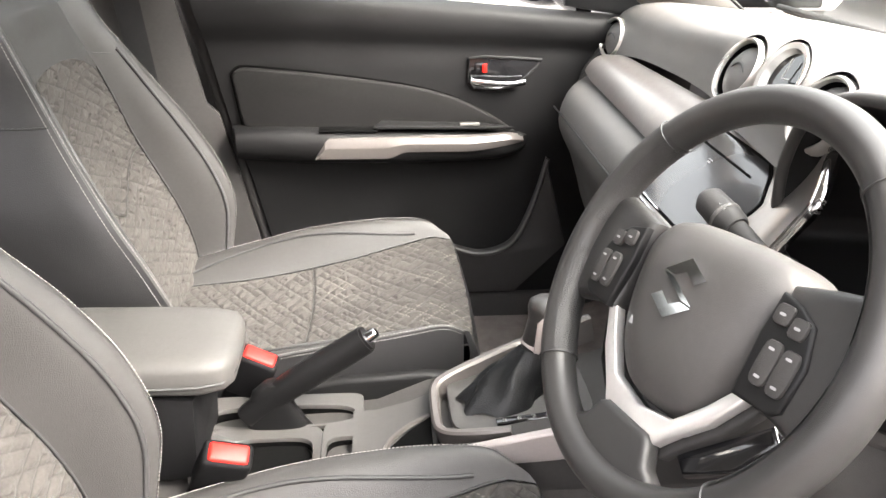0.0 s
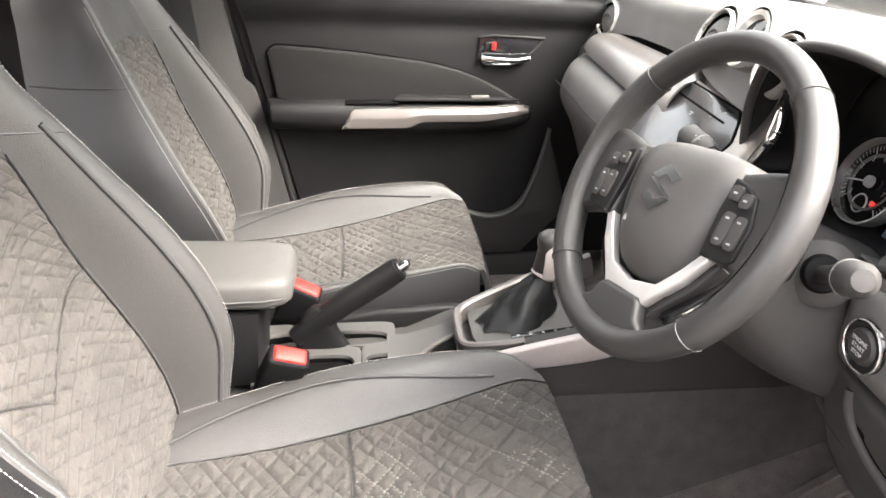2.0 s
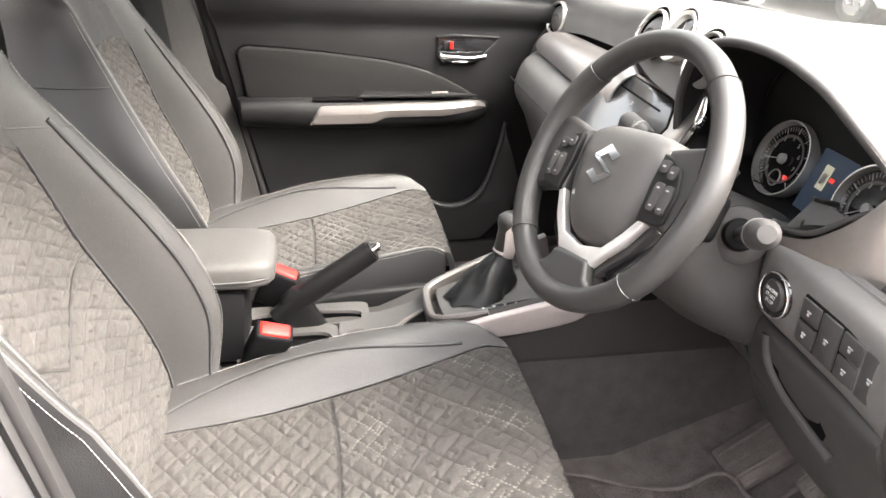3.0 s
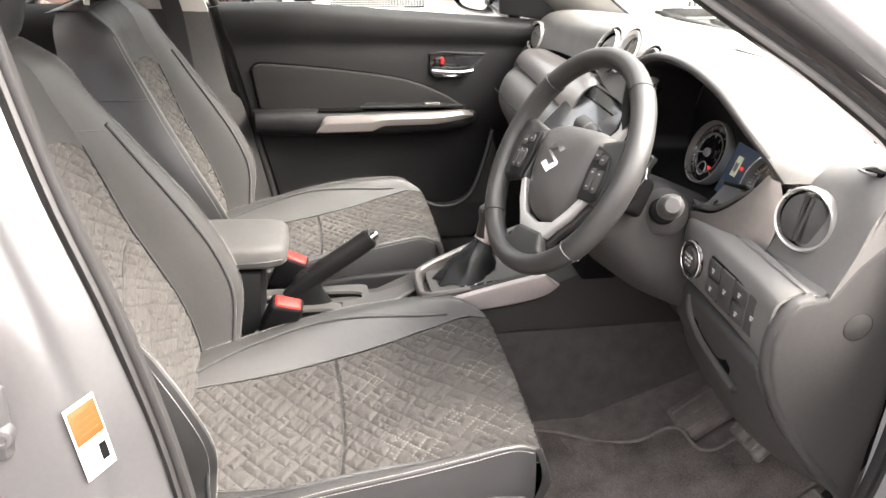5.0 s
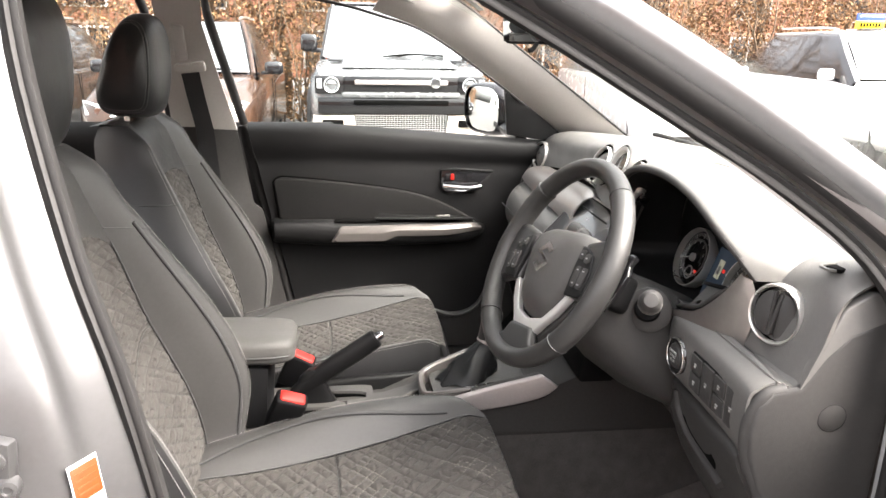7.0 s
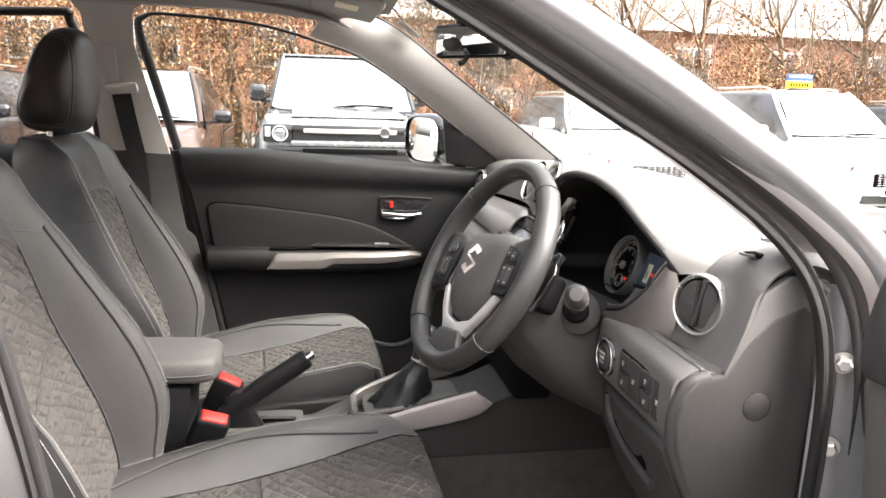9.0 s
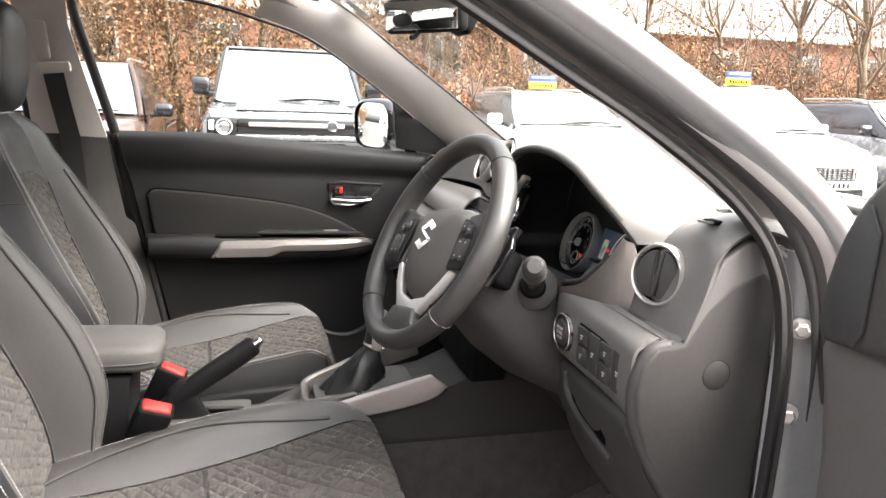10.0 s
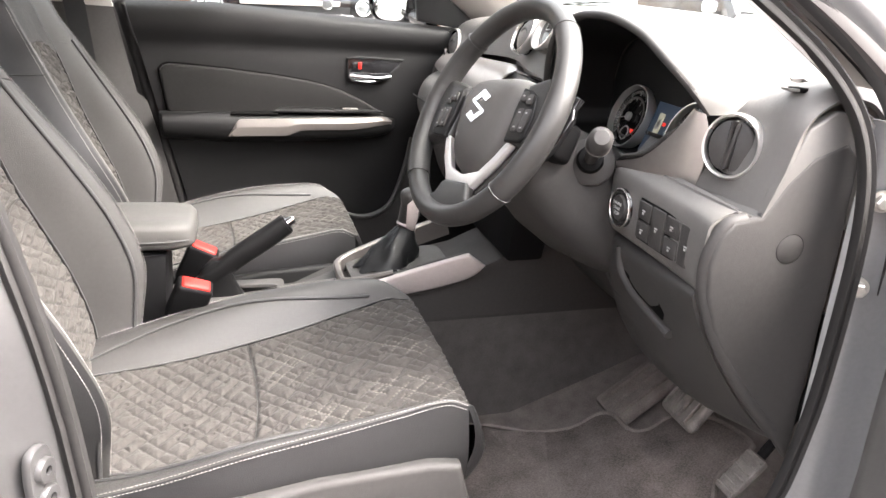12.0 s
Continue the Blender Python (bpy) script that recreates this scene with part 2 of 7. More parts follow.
def lathe(profile, at, axis, seg=32, closed=False):
    """Turns a profile of (radius, height) round an axis."""
    r, at = frame_of(axis), Vector(at)
    rows = [[at + r @ Vector((p[0] * math.cos(a), p[0] * math.sin(a), p[1])) for a in (2 * math.pi * k / seg for k in range(seg))] for p in profile]
    bm = grid(rows, close_u=closed, close_v=True)
    if not closed:
        bmesh.ops.remove_doubles(bm, verts=bm.verts, dist=1e-6)
        bmesh.ops.holes_fill(bm, edges=[e for e in bm.edges if e.is_boundary], sides=0)
    return bm


def rod(a, b, r, r2=None, seg=20, bev=0.0):
    a, b = Vector(a), Vector(b)
    d, r2 = (b - a).length, r if r2 is None else r2
    prof = [(r, 0), (r2, d)] if not bev else [(r - bev, 0), (r, bev), (r2, d - bev), (r2 - bev, d)]
    return lathe(prof, a, b - a, seg)


def spline(pts, n=8, closed=False):
    """A smooth line through points, n steps a piece."""
    P = [Vector(p) for p in pts]
    out, m = [], len(P)
    for i in range(m if closed else m - 1):
        if closed:
            p0, p1, p2, p3 = P[i - 1], P[i], P[(i + 1) % m], P[(i + 2) % m]
        else:
            p0, p1, p2, p3 = P[max(i - 1, 0)], P[i], P[i + 1], P[min(i + 2, m - 1)]
        for k in range(n):
            t = k / n
            out.append(0.5 * ((2 * p1) + (p2 - p0) * t + (2 * p0 - 5 * p1 + 4 * p2 - p3) * t * t + (3 * p1 - p0 - 3 * p2 + p3) * t ** 3))
    if not closed:
        out.append(P[-1])
    return out


def sweep(path, profile, up=(0, 0, 1), closed=False, caps=True, scales=None):
    """Draws a closed profile of (side, up) along a path."""
    path, up = [Vector(p) for p in path], Vector(up)
    rows, n = [], len(path)
    for i, p in enumerate(path):
        a, b = path[i - 1] if (i or closed) else path[0], path[(i + 1) % n] if (i < n - 1 or closed) else path[-1]
        t = (b - a).normalized()
        s = t.cross(up).normalized()
        u = s.cross(t).normalized()
        k = scales[i] if scales else 1.0
        rows.append([p + s * (q[0] * k) + u * (q[1] * k) for q in profile])
    return grid(rows, close_u=closed, close_v=True, cap=caps and not closed)


def tube(path, r, seg=8, closed=False, up=(0.13, 0.21, 0.97), scales=None):
    return sweep(path, [(r * math.cos(2 * math.pi * k / seg), r * math.sin(2 * math.pi * k / seg)) for k in range(seg)], up, closed, True, scales)


def slab(pts, push, bev=0.0, seg=2):
    """A flat outline given thickness along push, with rounded edges."""
    bm = bmesh.new()
    push = Vector(push)
    lo = [bm.verts.new(Vector(p)) for p in pts]
    hi = [bm.verts.new(Vector(p) + push) for p in pts]
    bm.faces.new(lo)
    bm.faces.new(hi[::-1])
    n = len(pts)
    for i in range(n):
        bm.faces.new((lo[i], hi[i], hi[(i + 1) % n], lo[(i + 1) % n]))
    bmesh.ops.recalc_face_normals(bm, faces=bm.faces)
    if bev:
        es = [e for e in bm.edges if (e.verts[0] in hi) == (e.verts[1] in hi)]
        bmesh.ops.bevel(bm, geom=es, offset=bev, segments=seg, affect="EDGES", profile=0.5)
    return bm


def thicken(bm, d):
    """A skin made solid: the faces are given a back, d metres behind."""
    bmesh.ops.recalc_face_normals(bm, faces=bm.faces)
    bmesh.ops.solidify(bm, geom=bm.faces[:], thickness=d)
    return bm


def lerp_table(rows, t):
    """Smooth reading of a table of rows (key, values...)."""
    keys = [r[0] for r in rows]
    vals = np.array([r[1:] for r in rows], float)
    t = min(max(t, keys[0]), keys[-1])
    i = min(max(np.searchsorted(keys, t) - 1, 0), len(keys) - 2)
    h = keys[i + 1] - keys[i]
    x = (t - keys[i]) / h

    def slope(k):
        a, b = max(k - 1, 0), min(k + 1, len(keys) - 1)
        return (vals[b] - vals[a]) / (keys[b] - keys[a])

    m0, m1 = slope(i) * h, slope(i + 1) * h
    return vals[i] * (2 * x**3 - 3 * x**2 + 1) + m0 * (x**3 - 2 * x**2 + x) + vals[i + 1] * (3 * x**2 - 2 * x**3) + m1 * (x**3 - x**2)


def dashes(path, size=(0.0038, 0.0009, 0.0008), gap=0.0017):
    """Thread along a path: short rounded stitches."""
    path = [Vector(p) for p in path]
    bm, carry = bmesh.new(), 0.0
    for a, b in zip(path, path[1:]):
        d = (b - a).length
        if d < 1e-6:
            continue
        t = (b - a) / d
        s = t.cross(Vector((0.1, 0.3, 0.95))).normalized()
        u = s.cross(t)
        x = carry
        while x < d:
            c = a + t * x
            e, w, h = size[0] / 2, size[1] / 2, size[2]
            vs = [bm.verts.new(c + t * i + s * j + u * k) for i, j, k in ((-e, -w, 0), (e, -w, 0), (e, w, 0), (-e, w, 0), (-e * 0.7, 0, h), (e * 0.7, 0, h))]
            for f in ((0, 1, 5, 4), (2, 3, 4, 5), (0, 4, 3), (1, 2, 5)):
                bm.faces.new([vs[k] for k in f])
            x += size[0] + gap
        carry = x - d
    return bm

# ---------------------------------------------------------------- front seats
# Tables in the seat's own plan: x ahead, y from its middle line, z up.
# z, front x, half width of the insert, half width at the bolster's crest, crest ahead of the insert, back x
BACK = [
    (0.56, -0.302, 0.202, 0.21, 0.050, -0.455),
    (0.66, -0.312, 0.217, 0.238, 0.078, -0.485),
    (0.75, -0.332, 0.212, 0.262, 0.108, -0.512),
    (0.84, -0.361, 0.196, 0.272, 0.111, -0.53),
    (0.93, -0.390, 0.174, 0.264, 0.095, -0.545),
    (1.02, -0.411, 0.155, 0.235, 0.066, -0.56),
    (1.09, -0.430, 0.140, 0.208, 0.048, -0.57),
    (1.15, -0.448, 0.124, 0.184, 0.034, -0.576),
    (1.205, -0.466, 0.114, 0.174, 0.026, -0.578),
    (1.240, -0.495, 0.102, 0.160, 0.012, -0.568),
]
# x, top z, half width of the insert, half width at the crest, rise of the bolster
CUSHION = [
    (-0.40, 0.60, 0.12, 0.19, 0.015),
    (-0.30, 0.602, 0.138, 0.218, 0.032),
    (-0.18, 0.607, 0.152, 0.238, 0.052),
    (-0.06, 0.620, 0.170, 0.25, 0.064),
    (0.06, 0.640, 0.188, 0.254, 0.058),
    (0.14, 0.658, 0.204, 0.252, 0.044),
    (0.20, 0.670, 0.216, 0.246, 0.028),
    (0.235, 0.664, 0.212, 0.232, 0.012),
]


# the bolster towards the door starts lower and rises to the front
NEAR_RISE = [(-0.40, -0.005), (-0.30, -0.012), (-0.18, -0.010), (-0.06, 0.0), (0.06, 0.010), (0.14, 0.020), (0.20, 0.030), (0.235, 0.030)]


def back_at(u, z, tuck=0.0):
    """A place on the backrest: |u| to 1 the insert, to 2 the bolster, to 3 the side, to 4 the rear.
    tuck draws the lower bolster towards the door inwards."""
    x, wq, wb, ahead, rear = lerp_table(BACK, z)
    s, a = (1 if u >= 0 else -1), abs(u)
    if s < 0:
        k = tuck * min(1.0, max(0.0, (1.06 - z) / 0.16))
        wq, wb, ahead = wq - 0.4 * k, wb - k, ahead + 0.1 * k
    if a <= 1:
        return Vector((x - 0.012 * (1 - a * a) * min(1, max(0, (1.2 - z) * 5)), s * a * wq, z))
    if a <= 2:
        v = a - 1
        return Vector((x + ahead * math.sin(v * math.pi * 0.56) ** 1.15, s * (wq + (wb - wq) * v), z))
    crest = x + ahead * math.sin(math.pi * 0.56) ** 1.15
    if a <= 3:
        v = a - 2
        return Vector((crest + (rear + 0.02 - crest) * v, s * (wb + 0.016 * math.sin(math.pi * min(v * 1.6, 1) ** 0.7 * 0.5) - 0.03 * v * v), z))
    v = a - 3
    return Vector((rear + 0.02 - 0.02 * math.sin(v * math.pi / 2), s * (wb - 0.014) * (1 - v), z))


def cushion_at(u, x):
    """A place on the seat cushion: |u| to 1 the insert, to 2 the bolster, to 3 the side."""
    z, wq, wb, rise = lerp_table(CUSHION, x)
    s, a = (1 if u >= 0 else -1), abs(u)
    bow = 0.030 * (1 - min(a, 2) ** 2 / 4) * max(0, (x - 0.1) / 0.135)
    if a <= 1:
        return Vector((x + bow, s * a * wq, z - 0.006 * (1 - a * a)))
    if s < 0:
        rise += lerp_table(NEAR_RISE, x)[0]
    if a <= 2:
        v = a - 1
        return Vector((x + bow, s * (wq + (wb - wq) * v), z + rise * math.sin(v * math.pi * 0.57) ** 1.1))
    v = a - 2
    top = z + rise * math.sin(math.pi * 0.57) ** 1.1
    low = 0.52
    return Vector((x + bow, s * (wb + 0.012 * math.sin(math.pi * min(1, v * 1.4))), top + (low - top) * v))


def resample(n, m):
    """Weights that carry m even samples over to n, smoothly."""
    w, t = np.zeros((n, m)), np.linspace(0, m - 1, n)
    k = np.minimum(t.astype(int), m - 2)
    f = t - k
    for off, c in ((-1, -0.5 * f + f**2 - 0.5 * f**3), (0, 1 - 2.5 * f**2 + 1.5 * f**3), (1, 0.5 * f + 2 * f**2 - 1.5 * f**3), (2, -0.5 * f**2 + 0.5 * f**3)):
        np.add.at(w, (np.arange(n), np.clip(k + off, 0, m - 1)), c)
    return w


def ripple(a, b, size, seed):
    """Soft uneven waves between about -1 and 1."""
    r, out = random.Random(seed), 0.0
    for _ in range(6):
        t, k, ph = r.uniform(0, math.pi), r.uniform(0.6, 1.7) * 2 * math.pi / size, r.uniform(0, 6.3)
        out = out + np.sin(k * (a * math.cos(t) + b * math.sin(t)) + ph)
    return out / 3.2


def stitched(fn, seam, spread, centre, lean, parent, name):
    """A padded insert: crossing quilt lines sewn into the cloth, some with pale thread, some that stop short."""
    nu, nv, cu, cv = 270, 370, 31, 45
    coarse = np.array([[fn(u, v) for u in np.linspace(-1, 1, cu)] for v in np.linspace(0, 1, cv)])
    P = np.einsum("ab,bcd,ec->aed", resample(nv, cv), coarse, resample(nu, cu))
    N = np.cross(np.gradient(P, axis=1), np.gradient(P, axis=0))
    N /= np.linalg.norm(N, axis=2, keepdims=True)
    flip = float((N @ np.array(centre)).mean()) < 0
    N = -N if flip else N
    U, V = np.meshgrid(np.linspace(-1, 1, nu), np.linspace(0, 1, nv))
    A, Bv = P[:, :, 1] - P[:, :, 1].mean(), V * spread
    wob = 0.0012 * ripple(A, Bv, 0.12, 3)
    c, si = math.cos(radians(lean)), math.sin(radians(lean))
    pitch, sink, pillow, thread, seen = 0.0455, np.zeros_like(A), np.ones_like(A), np.zeros_like(A), np.zeros_like(A)
    pale = np.clip(3 * (ripple(A, Bv, 0.16, 8) - 0.05), 0, 1) if centre[2] > 0 else np.zeros_like(A)
    pale = pale * np.clip((V - 0.42) * 5, 0, 1)
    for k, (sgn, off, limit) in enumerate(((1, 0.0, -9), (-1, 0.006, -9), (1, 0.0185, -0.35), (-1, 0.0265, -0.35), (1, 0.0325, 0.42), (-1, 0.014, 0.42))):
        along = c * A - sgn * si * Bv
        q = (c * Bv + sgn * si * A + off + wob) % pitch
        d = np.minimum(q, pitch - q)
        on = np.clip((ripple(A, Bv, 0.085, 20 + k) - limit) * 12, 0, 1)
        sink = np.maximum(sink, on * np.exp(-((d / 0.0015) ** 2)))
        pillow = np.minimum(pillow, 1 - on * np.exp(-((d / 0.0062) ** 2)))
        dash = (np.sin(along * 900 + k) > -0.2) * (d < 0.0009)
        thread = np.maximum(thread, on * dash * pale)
        # mask that paints the grooves dark where no pale thread runs
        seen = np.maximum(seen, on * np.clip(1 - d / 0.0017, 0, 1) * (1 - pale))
    d = np.abs(V - np.vectorize(seam)(U)) * spread
    groove = np.exp(-((d / 0.0035) ** 2))
    near = d < 0.004
    edge = np.clip((1 - np.abs(U)) / 0.045, 0, 1)
    puff = 0.0032 * pillow * (1 - groove) - 0.0016 * sink * (1 - groove) - 0.0035 * groove
    puff = puff * edge - 0.003 * (1 - edge) + 0.0007 * ripple(A, Bv, 0.03, 5) + 0.0005 * ripple(A, Bv, 0.011, 6)
    Q = P + N * puff[:, :, None] - np.array(ROOT[parent])
    ids = np.arange(nu * nv).reshape(nv, nu)
    quads = np.stack([ids[:-1, :-1], ids[:-1, 1:], ids[1:, 1:], ids[1:, :-1]], -1).reshape(-1, 4)
    quads = quads[:, ::-1] if flip else quads
    me = bpy.data.meshes.new(name)
    me.from_pydata(Q.reshape(-1, 3).tolist(), [], quads.tolist())
    me.shade_smooth()
    me.materials.append(SUEDE)
    me.attributes.new("thread", "FLOAT", "POINT").data.foreach_set("value", (thread * edge * ~near).ravel().astype(np.float32))
    me.attributes.new("groove_shade", "FLOAT", "POINT").data.foreach_set("value", (0.75 * seen * edge).ravel().astype(np.float32))
    ob = new(name, me)
    ob.parent = parent
    ROOT[ob] = ROOT[parent]
    ob["label"] = "grey suede insert quilted in crossing diamonds"
    return ob


def span_of(a, b, n):
    return [a + (b - a) * k / n for k in range(n + 1)]


def front_seat(at, label, tuck=0.0):
    seat = thing("car_seat", label, "car seat", at, "front seats")
    o = Vector(at)
    B = lambda u, z: back_at(u, z, tuck) + o  # noqa: E731
    K = lambda u, x: cushion_at(u, x) + o  # noqa: E731
    tops = lambda u: 1.108 - 0.03 * abs(u) ** 4 - 0.012 * abs(u) ** 2  # noqa: E731
    # backrest: insert, shoulder above it, bolsters, sides, rear shell
    lo = 0.60
    fn = lambda u, v: B(u, lo + (tops(u) - lo) * v)  # noqa: E731
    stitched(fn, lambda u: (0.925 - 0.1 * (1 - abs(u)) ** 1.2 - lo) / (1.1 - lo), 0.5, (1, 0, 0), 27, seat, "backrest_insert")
    part("cross_seam", tube([fn(u, (0.925 - 0.1 * (1 - abs(u)) ** 1.2 - lo) / (1.1 - lo)) + Vector((0.0005, 0, 0)) for u in span_of(-1, 1, 40)], 0.0007, 6), PIPING, seat)
    part("shoulder_pad", grid([[B(u, tops(u) + (1.240 - tops(u)) * v ** 0.9) for u in span_of(-1, 1, 24)] for v in span_of(0, 1, 14)]), LEATHER, seat, "plain grey leather upper backrest", 60)
    zs = span_of(0.56, 1.240, 44)
    for s in (-1, 1):
        part("backrest_bolster", grid([[B(s * u, z) for u in span_of(1, 2, 18)] for z in zs]), LEATHER, seat, "", 60)
        part("backrest_side", grid([[B(s * u, z) for u in span_of(2, 3, 10)] for z in zs]), LEATHER_SHADED, seat, "leather side panel with shade put into its colour", 60)
        line = [B(s * 1.58, z) + Vector((0.0015, 0, 0)) for z in span_of(0.58, 1.1, 60)]
        part("backrest_piping", tube(line, 0.0036, 8), PIPING, seat, "dark sewn piping", 60)
        part("shoulder_seam", tube([B(s * u, 1.10 - 0.02 * (u - 1)) + Vector((0.0008, 0, 0)) for u in span_of(1.0, 2.0, 14)], 0.0012, 6), PIPING, seat, "", 60)
        line = [B(s * 1.0, z) + Vector((0.001, 0, 0)) for z in span_of(0.58, 1.075, 50)]
        part("insert_seam", tube(line, 0.002, 6), PIPING, seat, "", 60)
        bm = merge(dashes([B(s * 1.955, z) + Vector((0.0016, s * 0.0006, 0)) for z in span_of(0.58, 1.19, 90)]),
                   dashes([B(s * 2.035, z) + Vector((0.0008, s * 0.0014, 0)) for z in span_of(0.58, 1.19, 90)]))
        part("backrest_stitching", bm, STITCH, seat, "double row of pale stitches", 60)
        bm = tube([B(s * u, 1.068) + Vector((0, s * 0.0005, 0)) for u in span_of(2.02, 2.95, 14)], 0.0016, 6)
        part("side_seam", bm, PIPING, seat)
    rear = grid([[B(u if u <= 4 else u - 8, z) for u in span_of(3, 5, 16)] for z in zs])
    part("backrest_shell", rear, PLASTIC, seat, "black rear shell", 60)
    cap = grid([[B(u, 1.240), Vector((o.x - 0.53, B(u, 1.240).y * 0.97, o.z + 1.245)), Vector((o.x - 0.56, B(u, 1.240).y * 0.95, o.z + 1.240))] for u in span_of(-3, 3, 40)])
    part("backrest_top", cap, LEATHER, seat, "", 60)
    # cushion
    fn = lambda u, v: K(u, -0.37 + 0.605 * v)  # noqa: E731
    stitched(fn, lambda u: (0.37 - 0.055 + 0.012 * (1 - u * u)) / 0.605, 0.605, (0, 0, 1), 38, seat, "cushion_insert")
    part("cross_seam", tube([fn(u, (0.37 - 0.055 + 0.012 * (1 - u * u)) / 0.605) + Vector((0, 0, 0.0003)) for u in span_of(-1, 1, 40)], 0.0007, 6), PIPING, seat)
    xs = span_of(-0.39, 0.235, 40)
    for s in (-1, 1):
        part("cushion_bolster", grid([[K(s * u, x) for u in span_of(1, 2, 18)] for x in xs]), LEATHER, seat, "", 60)
        part("cushion_side", grid([[K(s * u, x) for u in span_of(2, 3, 10)] for x in xs]), LEATHER_SHADED, seat, "leather side panel with shade put into its colour", 60)
        line = [K(s * (1.12 + 0.55 * math.sin(math.pi * min(1, max(0, (x + 0.36) / 0.56)) ** 0.8)), x) + Vector((0, 0, 0.0012)) for x in span_of(-0.36, 0.165, 50)]
        part("cushion_piping", tube(line, 0.0034, 8), PIPING, seat, "dark sewn piping", 60)
        line = [K(s * 1.0, x) + Vector((0, 0, 0.0006)) for x in span_of(-0.36, 0.2, 50)]
        part("insert_seam", tube(line, 0.0018, 6), PIPING, seat, "", 60)
        bm = merge(dashes([K(s * 1.965, x) + Vector((0, s * 0.0004, 0.0015)) for x in span_of(-0.3, 0.232, 80)]),
                   dashes([K(s * 2.022, x) + Vector((0, s * 0.0016, 0.0008)) for x in span_of(-0.3, 0.232, 80)]))
        part("cushion_stitching", bm, STITCH, seat, "double row of pale stitches", 60)
    front = []
    for u in span_of(-2, 2, 44):
        p = K(u, 0.235)
        row = []
        for k in range(13):
            v = k / 12
            row.append(Vector((p.x + 0.016 * math.sin(math.pi * min(1, v * 1.5)) - 0.03 * v * v, p.y, p.z + (o.z + 0.52 - p.z) * v)))
        front.append(row)
    part("cushion_front", grid(front), LEATHER_SHADED, seat, "plain leather front roll", 60)
    part("cushion_base", rbox(o + Vector((-0.07, 0, 0.5)), (0.6, 0.47, 0.05), 0.015), PLASTIC, seat)
    # side covers, lever, rails
    for s in (-1, 1):
        out = [(-0.36, 0.60), (-0.26, 0.615), (-0.07, 0.632), (0.03, 0.648), (0.17, 0.654), (0.215, 0.646), (0.232, 0.58), (0.20, 0.47), (-0.3, 0.45), (-0.38, 0.48)]
        part("side_cover", slab([o + Vector((x, s * 0.254, z if s < 0 else z - 0.05)) for x, z in out], (0, s * 0.027, 0), 0.009, 3), PLASTIC if tuck and s < 0 else BINNACLE, seat, "moulded black plastic side cover")
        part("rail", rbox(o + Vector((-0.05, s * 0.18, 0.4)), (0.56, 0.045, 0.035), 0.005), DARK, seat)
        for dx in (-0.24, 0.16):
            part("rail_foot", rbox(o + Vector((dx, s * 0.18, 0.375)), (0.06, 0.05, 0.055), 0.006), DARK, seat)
    lever = [o + Vector(p) for p in ((-0.06, -0.284, 0.555), (0.02, -0.294, 0.585), (0.10, -0.294, 0.60), (0.135, -0.289, 0.598))]
    part("height_lever", sweep(spline(lever, 5), [(0.006, 0.014), (-0.006, 0.014), (-0.006, -0.014), (0.006, -0.014)]), PLASTIC, seat, "height adjuster lever")
    # head restraint on two posts
    hc = o + Vector((-0.498, 0, 1.367))
    face = spline([(x * 1.17, 0, z * 1.09) for x, z in ((0.034, -0.104), (0.050, -0.06), (0.057, 0.0), (0.056, 0.06), (0.044, 0.100), (0.020, 0.112), (-0.006, 0.100), (-0.033, 0.05), (-0.056, -0.02), (-0.069, -0.07), (-0.058, -0.102), (-0.01, -0.112))], 4, True)

    def restraint_at(p, y):
        """A place on the head restraint: its side outline, drawn in towards the rounded ends."""
        half = 0.132 - 0.018 * max(0.0, p.z / 0.122) ** 2 - 0.012 * max(0.0, -p.z / 0.122) ** 2
        k = (1 - abs(y) ** 3.2) ** 0.42 if abs(y) < 1 else 0.0
        return hc + Vector((p.x * (0.30 + 0.70 * k) + 0.010 * (1 - y * y), y * half, p.z * (0.34 + 0.66 * k)))

    ys = [math.sin(math.pi / 2 * v) for v in span_of(-1, 1, 36)]
    head = part("head_restraint", grid([[restraint_at(p, y) for p in face] for y in ys], close_v=True, cap=True), LEATHER_SHADED, seat, "rounded head restraint, its leather colour darkened for shade", 80)
    for s in (-1, 1):
        for y in (0.775, 0.835):
            ring = [restraint_at(p, s * y) for p in face]
            ring = [q + (q - hc).normalized() * 0.0006 for q in ring]
            part("restraint_stitching", dashes(ring + ring[:1]), STITCH, head, "pale stitches", 60)
        ring = [restraint_at(p, s * 0.805) for p in face]
        part("restraint_seam", tube([q + (q - hc).normalized() * 0.0002 for q in ring], 0.0011, 6, True, (0, 1, 0)), PIPING, head)
        part("restraint_post", rod(o + Vector((-0.512, s * 0.068, 1.19)), o + Vector((-0.506, s * 0.068, 1.28)), 0.0065), STEEL, seat, "steel post")
        part("post_guide", lathe([(0.013, 0), (0.016, 0.002), (0.014, 0.012), (0.008, 0.014)], o + Vector((-0.512, s * 0.068, 1.213)), (0, 0, 1), 16), DARK, seat)
    return seat


front_seat((0.0, -0.398, 0.0), "grey leather car seat with quilted suede insert, beside open door", 0.05)
front_seat((-0.036, 0.388, -0.026), "grey leather car seat with quilted suede insert, beside closed door")

# ---------------------------------------------------------------- steering wheel
WC = Vector((0.317, -0.386, 1.066))
W3 = Vector((-0.8698, -0.1315, 0.4756)).normalized()
WA = Vector((0.1495, -0.9888, 0.0)).normalized()
WB = Vector((0.4703, 0.0711, 0.8796)).normalized()
TURNED = radians(10)
